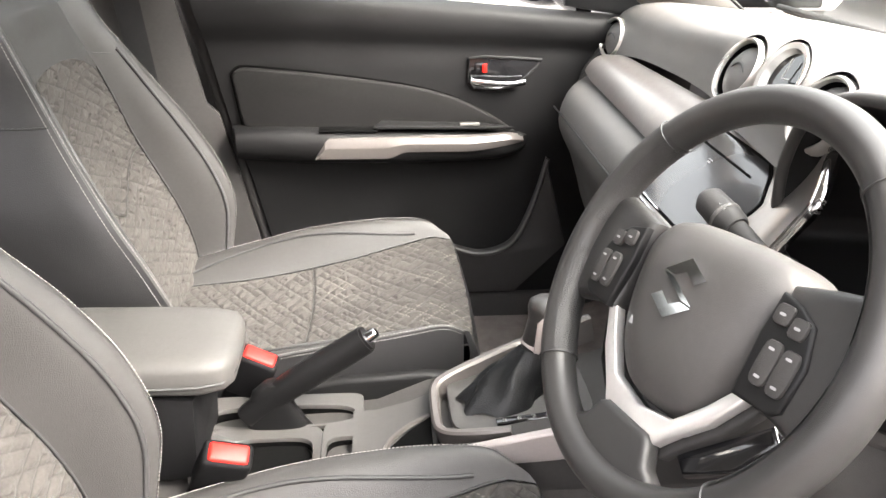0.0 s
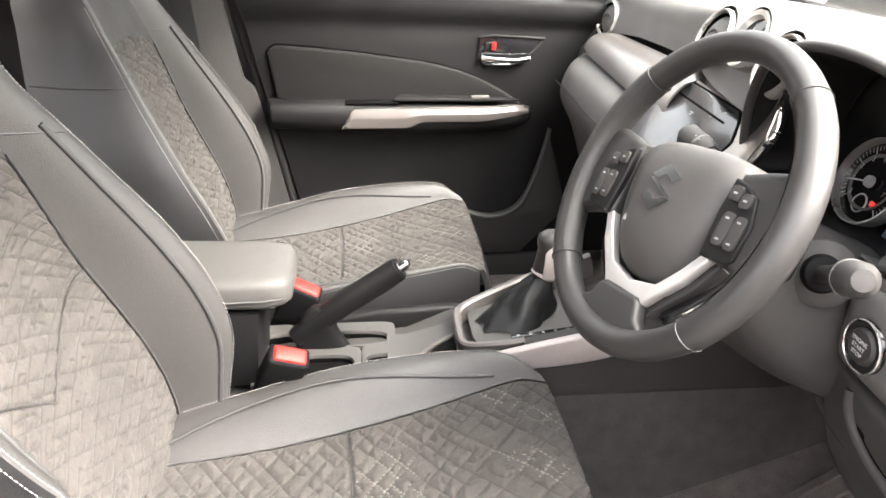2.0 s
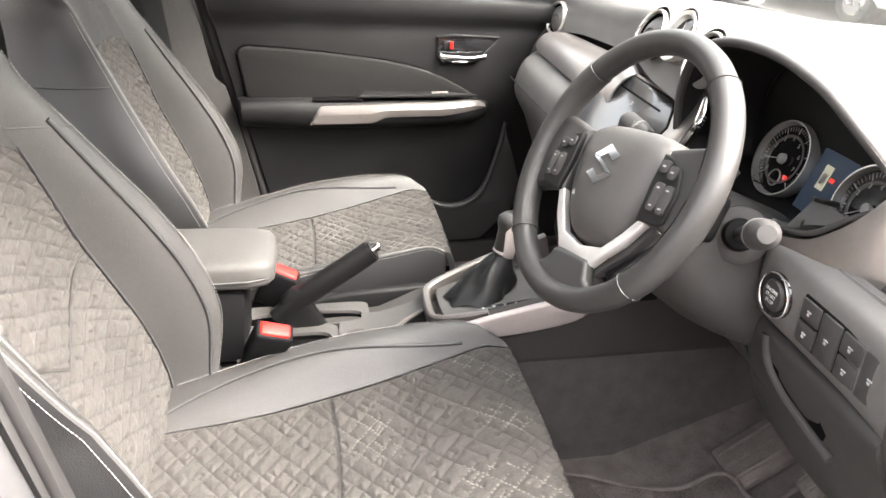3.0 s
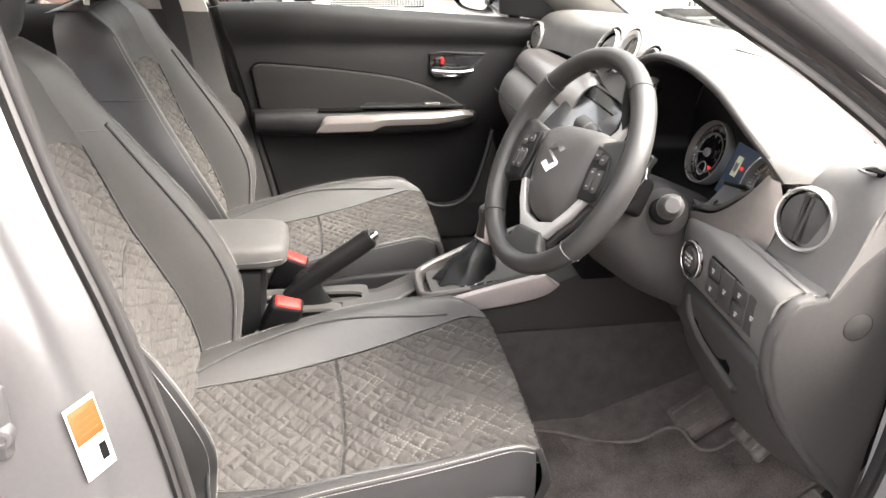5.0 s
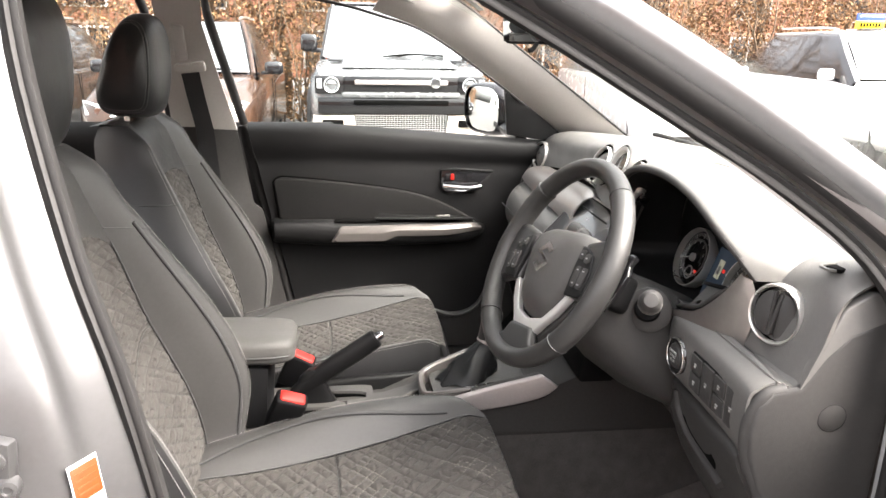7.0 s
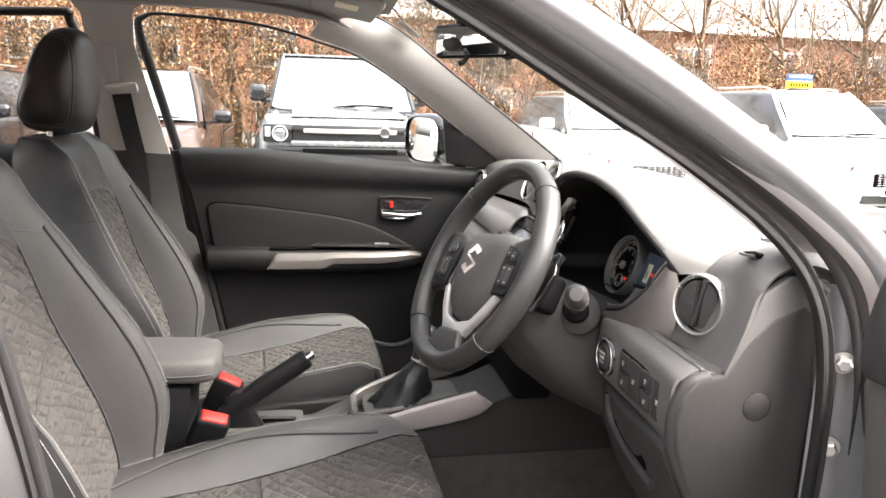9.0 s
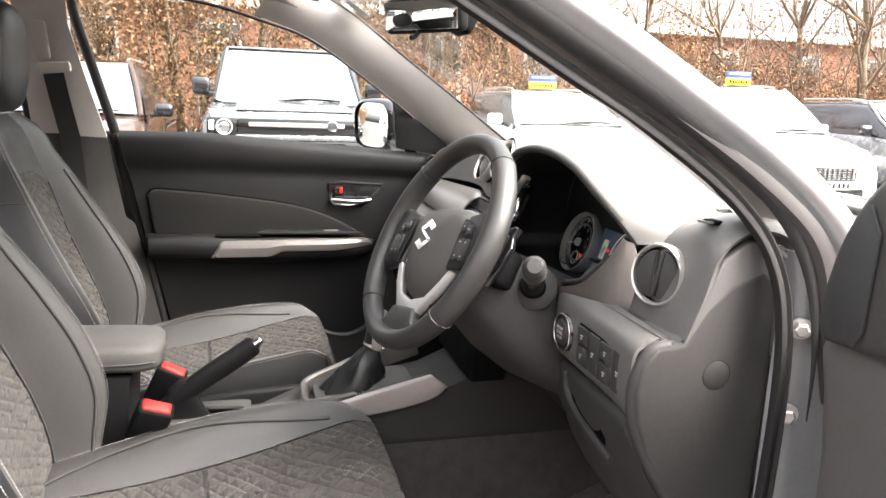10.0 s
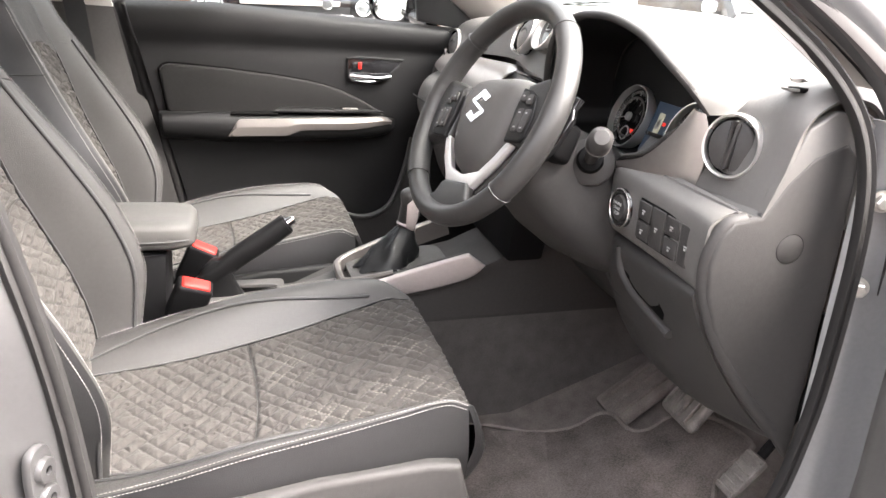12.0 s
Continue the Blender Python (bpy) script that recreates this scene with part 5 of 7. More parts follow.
part("armrest_seam", tube([(x, CY - 0.005 + s * w, 0.778) for x, s, w in [(-0.44, -1, 0.08), (-0.3, -1, 0.0825), (-0.18, -1, 0.0805), (-0.150, -1, 0.072), (-0.1375, -1, 0.045), (-0.1365, 1, 0.0), (-0.1375, 1, 0.045), (-0.150, 1, 0.072), (-0.18, 1, 0.0805), (-0.4, 1, 0.082)]], 0.0018, 6), PIPING, arm_rest)

# handbrake, a lever of its own
brake = thing("handbrake", "raised black leather handbrake lever with chrome release button", "lever", (-0.1, 0.02, 0.61))
b0, b1 = Vector((-0.125, 0.012, 0.655)), Vector((0.035, 0.02, 0.762))
ax = (b1 - b0).normalized()
line = spline([b0 - ax * 0.03 + Vector((0, 0, -0.005)), b0 + ax * 0.02, b0 + ax * 0.08 + Vector((0, 0, 0.002)), b0 + ax * 0.14, b1], 6)
rows_n = len(line)
part("grip", sweep(line, oval(0, 0, 0.0165, 0.0195, 20, 2.4), (0, 0, 1), False, True, [0.75 + 0.38 * math.sin(math.pi * min(1, (k + 3) / rows_n) ** 0.8 * 0.62) for k in range(rows_n)]), BRAKELEATHER, brake, "", 60)
part("collar", sweep([b1 - ax * 0.006, b1 + ax * 0.004], oval(0, 0, 0.0165, 0.019, 20, 2.4)), BRAKELEATHER, brake)
part("release_button", rod(b1, b1 + ax * 0.02, 0.0105, 0.009, 20, 0.002), CHROME, brake, "chrome push button")
rows = []
for f, hw, x0, x1, z in ((0, 0.019, -0.152, -0.034, 0.585), (0.3, 0.017, -0.150, -0.058, 0.618), (0.6, 0.0165, -0.147, -0.074, 0.648), (0.85, 0.0155, -0.138, -0.080, 0.676), (1, 0.012, -0.118, -0.082, 0.694)):
    rows.append([Vector(((x0 + x1) / 2 + a, 0.014 + b, z)) for a, b in oval(0, 0, (x1 - x0) / 2, hw, 28, 3)])
part("lever_boot", grid(rows, close_v=True, cap=True), BRAKELEATHER, brake, "leather boot at the lever's foot", 60)

# seat belt buckles
def buckle(at, lean, label):
    b = thing("seat_belt_buckle", label, "buckle", at, "belt buckles")
    at = Vector(at)
    m = Euler((radians(lean[0]), radians(lean[1]), radians(lean[2]))).to_matrix()
    P = lambda x, y, z: at + m @ Vector((x, y, z))  # noqa: E731
    part("buckle_case", rbox(P(0, 0, -0.041), (0.064, 0.036, 0.09), 0.007, m, 3), DARK, b, "black case")
    part("release_button", rbox(P(0, 0, 0.0005), (0.052, 0.027, 0.014), 0.005, m, 3), RED, b, "red release button")
    part("tongue_slot", rbox(P(0, 0.0115, 0.002), (0.036, 0.004, 0.006), 0.001, m), HOLE, b)
    part("buckle_stalk", rbox(P(-0.004, 0, -0.125), (0.05, 0.022, 0.11), 0.006, m), DARK, b, "black sleeve down to the seat")
    return b


buckle((-0.139, -0.158, 0.712), (24, 20, 8), "black seat belt buckle with bright red button, beside the console")
buckle((-0.133, 0.078, 0.695), (12, 26, -4), "black seat belt buckle with red button, by the handbrake")

# ---------------------------------------------------------------- floor and tunnel
floor_pan = [[Vector((x, y, z)) for y in (-0.745, 0.745)] for x, z in ((-1.7, 0.355), (0.50, 0.355), (0.72, 0.425), (0.83, 0.465), (0.92, 0.62), (0.94, 1.12))]
tagged(part("floor", thicken(grid(floor_pan), 0.03), CARPET), "black carpeted car floor rising to the bulkhead", "floor", "", "structure")
rows = []
for x in (-1.6, -0.4, 0.2, 0.5, 0.9):
    rows.append([Vector((x, CY + a, b)) for a, b in ((-0.128, 0.34), (-0.112, 0.42), (-0.104, 0.50), (-0.094, 0.588), (0.094, 0.588), (0.104, 0.50), (0.112, 0.42), (0.128, 0.34))])
tagged(part("tunnel", grid(rows, cap=True, close_v=True), TUNNEL), "black carpeted centre tunnel", "floor", "", "structure")
foot = thing("floor_mat", "dusty dark woven driver's floor mat with bound edge", "mat", (0.4, -0.4, 0.37))
mout = [(p.x, p.y) for p in spline([(0.0, -0.66, 0), (0.10, -0.69, 0), (0.45, -0.70, 0), (0.60, -0.685, 0), (0.675, -0.62, 0), (0.727, -0.557, 0), (0.795, -0.54, 0), (0.817, -0.516, 0), (0.80, -0.43, 0), (0.745, -0.38, 0), (0.69, -0.388, 0), (0.66, -0.368, 0), (0.655, -0.31, 0), (0.625, -0.292, 0), (0.564, -0.298, 0), (0.476, -0.255, 0), (0.378, -0.212, 0), (0.2, -0.21, 0), (0.0, -0.22, 0)], 3, True)]
mz = lambda x: 0.376 + max(0, x - 0.5) * 0.33  # noqa: E731
part("mat_sheet", slab([(x, y, mz(x)) for x, y in mout], (0, 0, 0.008), 0.002), MAT, foot)
part("mat_binding", tube([(x, y, mz(x) + 0.008) for x, y in mout], 0.005, 8, True), CARPET, foot, "bound dark edge")
part("heel_pad", merge(*[rbox((0.36 + 0.012 * k, -0.50 - 0.02 * k, mz(0.36) + 0.0085), (0.11, 0.007, 0.003), 0.001, (0, 0, -22)) for k in range(5)]), MAT, foot, "ribbed heel pad")
rest = thing("foot_rest", "black ribbed driver's foot rest under the dash", "foot rest", (0.72, -0.27, 0.42))
part("rest_pad", rbox((0.735, -0.285, 0.475), (0.19, 0.105, 0.02), 0.008, (0, -36, 0)), CARPET, rest)
for k in range(3):
    part("rest_rib", rbox((0.728, -0.315 + 0.03 * k, 0.483), (0.17, 0.007, 0.012), 0.003, (0, -36, 0)), CARPET, rest)
ped = thing("brake_pedal", "worn black rubber brake pedal", "pedal", (0.72, -0.46, 0.54))
part("pedal_pad", rbox((0.715, -0.462, 0.545), (0.022, 0.098, 0.075), 0.011, (0, 38, 0), 3), PEDAL, ped, "scuffed ribbed rubber pad")
for k in range(4):
    part("pad_rib", rbox((0.702, -0.462 - 0.033 + 0.022 * k, 0.554), (0.008, 0.005, 0.052), 0.002, (0, 38, 0)), PEDAL, ped)
part("pedal_arm", tube(spline([(0.725, -0.462, 0.55), (0.77, -0.455, 0.60), (0.79, -0.45, 0.72), (0.78, -0.45, 0.82)], 5), 0.010, 8), DARK, ped)
gas = thing("accelerator_pedal", "black ribbed accelerator pedal", "pedal", (0.71, -0.64, 0.5))
part("pedal_blade", rbox((0.692, -0.648, 0.535), (0.014, 0.042, 0.082), 0.006, (0, 42, 0)), PEDAL, gas)
for k in range(6):
    part("blade_rib", rbox((0.664 + 0.0088 * k, -0.648, 0.517 + 0.0098 * k), (0.003, 0.036, 0.004), 0.001, (0, 42, 0)), PEDAL, gas)
part("pedal_arm", tube(spline([(0.722, -0.648, 0.565), (0.79, -0.64, 0.66), (0.80, -0.63, 0.80)], 5), 0.008, 8), DARK, gas)

# ---------------------------------------------------------------- passenger door
door = thing("front_door", "closed black-trimmed passenger door with armrest and chrome handle", "car door", (0.15, 0.78, 0.5))
# z, y of the skin, rear edge x
SKIN = [(0.40, 0.735, -0.165), (0.50, 0.742, -0.185), (0.60, 0.745, -0.205), (0.75, 0.738, -0.235), (0.83, 0.725, -0.254), (0.90, 0.722, -0.268), (1.00, 0.72, -0.288),
        (1.055, 0.721, -0.299), (1.075, 0.712, -0.303), (1.10, 0.704, -0.308), (1.135, 0.704, -0.315), (1.155, 0.712, -0.319), (1.165, 0.735, -0.321)]
rows = []
for z in span_of(0.40, 1.165, 60):
    y, x0 = lerp_table(SKIN, z)
    rows.append([Vector((x, y - 0.03 * max(0, (x - 0.5)) , z - 0.075 * max(0, x + 0.1) * max(0, (z - 1.0) / 0.165))) for x in span_of(x0, 0.70, 30)])
part("door_skin", thicken(grid(rows), 0.02), DOORSKIN, door, "dark grained door panel", 60)
part("door_shell", slab([(-0.33, 0.80, 1.14), (0.72, 0.79, 1.07), (0.72, 0.79, 0.40), (-0.16, 0.80, 0.40)], (0, 0.05, 0), 0.01), PAINT, door, "silver-grey outer skin")
pad = spline([(-0.252, 0, 0.985), (-0.235, 0, 1.0), (-0.20, 0, 1.001), (-0.06, 0, 0.988), (0.119, 0, 0.964), (0.22, 0, 0.940), (0.30, 0, 0.905), (0.36, 0, 0.868), (0.39, 0, 0.843)], 4) + [Vector((0.30, 0, 0.855)), Vector((-0.22, 0, 0.866)), Vector((-0.238, 0, 0.875))]
part("insert_groove", slab([(p.x * 1.012 - 0.001, 0.7205, (p.z - 0.92) * 1.06 + 0.92) for p in pad], (0, -0.002, 0), 0.0), HOLE, door)
part("door_insert", slab([(p.x, 0.722, p.z) for p in pad], (0, -0.012, 0), 0.007, 4), CLOTH, door, "dark cloth insert")
# armrest
rows = []
for x, depth, z1, z0 in ((-0.262, 0.03, 0.872, 0.80), (-0.25, 0.058, 0.874, 0.796), (-0.1, 0.066, 0.872, 0.785), (0.1, 0.068, 0.866, 0.782), (0.25, 0.066, 0.86, 0.785), (0.34, 0.055, 0.855, 0.79), (0.385, 0.036, 0.852, 0.80), (0.405, 0.012, 0.846, 0.815)):
    rows.append([Vector((x, 0.735 - d * depth / 0.07, z0 + (z1 - z0) * h)) for d, h in ((0, 0), (0.03, 0.04), (0.055, 0.16), (0.068, 0.4), (0.072, 0.65), (0.068, 0.85), (0.058, 0.96), (0.045, 1.0), (0.0, 1.0))])
rest_arm = part("door_armrest", grid(rows, cap=True), DOORSKIN, door, "moulded door armrest", 50)
rows = []
for x in span_of(-0.078, 0.392, 44):
    back = 0.034 * max(0.0, (x - 0.24) / 0.15) ** 2
    low = 0.811 if x < 0.085 else 0.811 + 0.015 * min(1.0, (x - 0.085) / 0.035) + 0.010 * max(0.0, (x - 0.27) / 0.12)
    rise = max(0.0, 1 - (x + 0.078) / 0.026)
    top = 0.857 - 0.044 * rise - 0.012 * max(0.0, (x - 0.34) / 0.05) ** 2
    mid = low + (top - low) * 0.56
    rows.append([Vector((x, 0.680 + back, top + 0.003)), Vector((x, 0.668 + back, top)), Vector((x, 0.6595 + back, mid + 0.002)), Vector((x, 0.6595 + back, mid - 0.002)), Vector((x, 0.664 + back, low)), Vector((x, 0.672 + back, low - 0.002))])
part("armrest_trim", thicken(grid(rows), 0.003), DARKSATIN, door, "satin silver armrest trim", 25)
# dark slab on the armrest top paints the shade of the cup
part("pull_cup", rbox((-0.005, 0.690, 0.871), (0.13, 0.032, 0.006), 0.004), HOLE, rest_arm, "dark slab for the shade inside the pull cup")
part("window_switch_plate", slab([(0.05, 0.672, 0.876), (0.37, 0.69, 0.868), (0.30, 0.715, 0.869), (0.07, 0.715, 0.878)], (0, 0, 0.008), 0.003), BINNACLE, rest_arm, "switch plate")
part("window_switch", rbox((0.265, 0.69, 0.882), (0.045, 0.013, 0.006), 0.002), DASH, rest_arm)
# handle in its recess
rec = [(0.262, 1.022), (0.30, 1.026), (0.425, 1.019), (0.415, 1.005), (0.365, 0.957), (0.34, 0.951), (0.275, 0.955), (0.262, 0.97)]
part("handle_recess", slab([(x, 0.7215, z) for x, z in rec], (0, -0.004, 0), 0.003), GLOSS, door, "dark handle bowl")
part("handle_rim", tube([Vector((x, 0.7165, z)) for x, z in rec], 0.0032, 8, True), DOORSKIN, door)
part("door_handle", sweep(spline([(0.268, 0.708, 0.974), (0.30, 0.702, 0.971), (0.35, 0.700, 0.968), (0.388, 0.706, 0.972)], 6), oval(0, 0, 0.005, 0.0068, 14, 2.5)), CHROME, door, "chrome pull handle")
part("lock_lever", rbox((0.288, 0.711, 1.0), (0.028, 0.01, 0.028), 0.005), GLOSS, door, "black lock lever")
part("handle_lip", tube(spline([(0.268, 0.7125, 0.985), (0.275, 0.711, 0.962), (0.33, 0.711, 0.957), (0.372, 0.712, 0.966)], 5), 0.0022, 6), CHROME, door, "thin chrome edge")
part("lock_mark", rbox((0.296, 0.7045, 1.003), (0.011, 0.004, 0.02), 0.002), RED, door, "red lock marker")
# pocket
pk = spline([(0.455, 0.708, 0.79), (0.435, 0.706, 0.70), (0.40, 0.704, 0.60), (0.36, 0.704, 0.558), (0.30, 0.703, 0.546), (0.23, 0.703, 0.566)], 6)
part("pocket_lip", tube(pk, 0.006, 8), CONSOLE, door, "pale edge of the door pocket", 60)
part("pocket_bin", slab([(p.x, 0.715, p.z) for p in pk] + [Vector((-0.18, 0.715, 0.56)), Vector((-0.17, 0.715, 0.43)), Vector((0.40, 0.715, 0.43)), Vector((0.52, 0.715, 0.56))], (0, 0.02, 0), 0.004), PLASTIC, door)
# mirror sail and outside mirror
part("mirror_sail", slab([(0.47, 0.735, 1.13), (0.665, 0.735, 1.10), (0.665, 0.735, 1.115), (0.455, 0.735, 1.285)], (0, 0.02, 0), 0.005), DOORSKIN, door, "black mirror corner")
glass_rows = [(-0.33, 0.762, 1.15), (0.50, 0.762, 1.14), (0.41, 0.715, 1.295), (0.22, 0.675, 1.425), (0.07, 0.657, 1.475), (-0.10, 0.645, 1.512), (-0.25, 0.641, 1.524), (-0.376, 0.641, 1.521), (-0.404, 0.652, 1.489)]
gl = part("window_pane", slab(glass_rows, (0, 0.004, 0)), GLASS, door, "clear side window")
gl.visible_shadow = False
om = thing("wing_mirror", "black-cased outside mirror on the passenger door", "mirror", (0.47, 0.9, 1.1))
rows = []
for d, k in ((-0.035, 0.86), (-0.03, 0.95), (0.0, 1.0), (0.05, 0.93), (0.09, 0.72), (0.105, 0.4)):
    rows.append([Vector((0.452 + d, 0.955 + a * k, 1.19 + b * k)) for a, b in oval(0, 0, 0.125, 0.088, 36, 3.2)])
bm = grid(rows, close_v=True)
bmesh.ops.rotate(bm, verts=bm.verts, cent=(0.452, 0.955, 1.19), matrix=Matrix.Rotation(radians(22), 3, "Z"))
part("mirror_case", bm, GLOSS, om, "", 60)
bm = slab([(0.425, 0.955 + a, 1.19 + b) for a, b in oval(0, 0, 0.108, 0.073, 36, 3.2)], (-0.003, 0, 0), 0.001)
bmesh.ops.rotate(bm, verts=bm.verts, cent=(0.452, 0.955, 1.19), matrix=Matrix.Rotation(radians(22), 3, "Z"))
part("mirror_glass", bm, MIRROR, om, "silvered mirror glass")
part("mirror_foot", tube([(0.52, 0.76, 1.12), (0.50, 0.82, 1.13), (0.47, 0.88, 1.15)], 0.022, 10), GLOSS, om)

# ---------------------------------------------------------------- pillars, roof, windscreen
def side_y(z):
    """Half width of the glasshouse at a height."""
    return 0.76 - 0.35 * max(0, z - 1.10)


def structure(name, bm, mat, label, category, angle=50):
    return tagged(part(name, bm, mat, None, "", angle), label, category, "", "structure")


low_edge = spline([(0.05, 0.635, 1.492), (0.214, 0.655, 1.434), (0.408, 0.70, 1.309), (0.60, 0.745, 1.172), (0.72, 0.76, 1.075)], 6)
for s, nm, top in ((1, "passenger", [(0.12, 0.58, 1.575), (0.275, 0.60, 1.524), (0.467, 0.61, 1.391), (0.669, 0.62, 1.247), (0.83, 0.63, 1.13)]),
                   (-1, "driver", [(0.06, 0.61, 1.53), (0.235, 0.635, 1.462), (0.43, 0.68, 1.338), (0.622, 0.725, 1.198), (0.75, 0.73, 1.10)])):
    top_edge = spline(top, 6)
    rows = [[Vector((p.x, s * p.y, p.z)).lerp(Vector((q.x, s * q.y, q.z)), f) + Vector((-0.006, -s * 0.012, -0.004)) * math.sin(math.pi * f) for f in span_of(0, 1, 8)] for p, q in zip(low_edge, top_edge)]
    structure("pillar_trim_a_" + nm, thicken(grid(rows), 0.004), PILLAR, "pale grey plastic windscreen pillar trim", "pillar")
    structure("screen_edge_" + nm, tube([Vector((q.x + 0.004, s * (q.y - 0.002), q.z)) for q in top_edge], 0.0035, 6), RUBBER, "thin black edge of the windscreen", "seal")
# driver's door opening: rubber seal, painted frame
frame_line = [(-0.20, -0.80, 0.52), (-0.215, -0.80, 0.85), (-0.25, -0.785, 1.05), (-0.30, -0.745, 1.20), (-0.355, -0.675, 1.40), (-0.36, -0.635, 1.51), (-0.28, -0.62, 1.55), (-0.09, -0.622, 1.547), (0.07, -0.632, 1.503),
              (0.21, -0.650, 1.433), (0.37, -0.685, 1.337), (0.51, -0.718, 1.25), (0.605, -0.745, 1.173), (0.648, -0.768, 1.10), (0.663, -0.78, 1.0), (0.66, -0.785, 0.85), (0.645, -0.79, 0.72), (0.60, -0.80, 0.60), (0.50, -0.80, 0.53)]
seal = spline(frame_line, 5)
structure("door_seal", sweep(seal, [(-0.010, 0.0), (-0.009, 0.007), (-0.005, 0.010), (-0.001, 0.007), (0.003, 0.010), (0.008, 0.009), (0.010, 0.0), (0.005, -0.008), (-0.005, -0.008)], (0, -1, 0.2)), RUBBER, "black rubber door seal round the opening", "seal")
outer = spline([(x + dx, y - 0.012, z + dz) for (x, y, z), (dx, dz) in zip(frame_line, [(-0.03, 0), (-0.032, 0), (-0.034, 0), (-0.034, 0.005), (-0.034, 0.01), (-0.02, 0.025), (0.0, 0.032), (0.012, 0.032), (0.02, 0.028), (0.022, 0.026), (0.022, 0.026), (0.024, 0.024), (0.03, 0.018), (0.034, 0.006), (0.036, 0), (0.036, 0), (0.036, -0.004), (0.03, -0.02), (0.0, -0.03)])], 5)
cut = outer[32:74]
structure("seal_flange", sweep(cut, [(-0.016, 0.0), (-0.012, 0.009), (0.0, 0.012), (0.012, 0.008), (0.016, 0.0), (0.0, -0.01)], (0, -1, 0.2), False, True, [min(1.0, (len(cut) - k) / 16) for k in range(len(cut))]), RUBBER, "black outer weather strip", "seal")
# painted A-pillar outside, broad and smooth
path = spline([(0.80, -0.81, 0.5), (0.795, -0.805, 0.8), (0.78, -0.80, 0.95), (0.765, -0.80, 1.05), (0.727, -0.787, 1.14), (0.652, -0.762, 1.2205), (0.537, -0.732, 1.3035), (0.404, -0.70, 1.3905), (0.24, -0.665, 1.4835), (0.062, -0.645, 1.5505), (-0.12, -0.63, 1.585), (-0.5, -0.63, 1.61), (-1.4, -0.64, 1.60)], 6)
structure("pillar_a_driver", sweep(path, [(-0.029, -0.014), (-0.026, 0.0), (-0.012, 0.012), (0.006, 0.014), (0.022, 0.004), (0.03, -0.012), (0.015, -0.026), (-0.015, -0.026)], (0, -1, 0.3)), PAINT, "silver-grey painted windscreen pillar and roof rail", "pillar")
band = spline([(0.727, -0.79, 0.93), (0.725, -0.79, 1.0), (0.716, -0.788, 1.075), (0.69, -0.778, 1.145), (0.624, -0.754, 1.211), (0.527, -0.726, 1.281), (0.392, -0.694, 1.369), (0.232, -0.659, 1.461), (0.072, -0.639, 1.532), (-0.1, -0.628, 1.564), (-0.4, -0.628, 1.57)], 6)
structure("pillar_frame_driver", sweep(band, [(-0.021, -0.006), (-0.014, 0.009), (0.0, 0.012), (0.014, 0.008), (0.021, -0.006), (0.0, -0.02)], (0, -1, 0.3), False, True, [min(1.0, 0.15 + k / 9) for k in range(len(band))]), FRAME_SHADE, "grey painted door frame with shade put into its colour", "pillar")
rows = []
for z in span_of(0.40, 1.12, 18):
    rows.append([Vector((x, y, z)) for x, y in ((0.672, -0.752), (0.682, -0.772), (0.70, -0.782), (0.725, -0.786), (0.748, -0.80), (0.765, -0.84), (0.80, -0.86), (0.95, -0.865))])
structure("hinge_pillar", thicken(grid(rows), 0.006), PAINT_IN, "grey painted hinge pillar", "pillar")
for s, nm in ((-1, "driver"), (1, "passenger")):
    hood = [[Vector((x, s * y, z)) for x, y, z in ((0.74, 0.80, 1.09), (0.95, 0.83, 1.08), (1.4, 0.83, 1.04), (1.9, 0.80, 0.98))], [Vector((x, s * y, z)) for x, y, z in ((0.74, 0.86, 1.05), (0.95, 0.88, 1.03), (1.4, 0.885, 1.0), (1.9, 0.86, 0.92))],
            [Vector((x, s * y, z)) for x, y, z in ((0.74, 0.88, 0.8), (0.95, 0.89, 0.8), (1.4, 0.89, 0.8), (1.9, 0.87, 0.7))], [Vector((x, s * y, z)) for x, y, z in ((0.74, 0.86, 0.3), (0.95, 0.86, 0.3), (1.4, 0.86, 0.5), (1.9, 0.85, 0.4))]]
    structure("front_wing_" + nm, thicken(grid(hood), 0.01), PAINT, "silver-grey painted front wing", "car body")
bon = [[Vector((x, y, z - 0.05 * (y / 0.83) ** 2)) for y in span_of(-0.82, 0.82, 14)] for x, z in ((1.02, 1.105), (1.2, 1.105), (1.5, 1.085), (1.8, 1.04), (1.95, 0.98), (2.02, 0.8))]
structure("bonnet", thicken(grid(bon), 0.01), PAINT, "silver-grey painted bonnet", "car body")
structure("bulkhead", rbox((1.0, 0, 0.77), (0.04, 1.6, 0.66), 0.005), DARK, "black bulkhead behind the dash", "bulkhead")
structure("scuttle", rbox((1.03, 0, 1.085), (0.09, 1.5, 0.03), 0.01), DARK, "black scuttle panel", "car body")
scr = [[Vector((x + 0.05 * (1 - (y / w) ** 2) * (1 if k < 2 else 0.6), y, z)) for y in span_of(-w, w, 16)] for k, (x, z, w) in enumerate(((0.93, 1.135, 0.70), (0.74, 1.26, 0.665), (0.50, 1.40, 0.62), (0.24, 1.525, 0.57)))]
ws = structure("windscreen", thicken(grid(scr), 0.005), GLASS, "clear raked windscreen", "windscreen")
ws.visible_shadow = False
structure("windscreen_band", tube([Vector((0.935 + 0.05 * (1 - (y / 0.70) ** 2), y, 1.137)) for y in span_of(-0.70, 0.70, 24)], 0.006, 8), RUBBER, "black band at the foot of the windscreen", "windscreen")
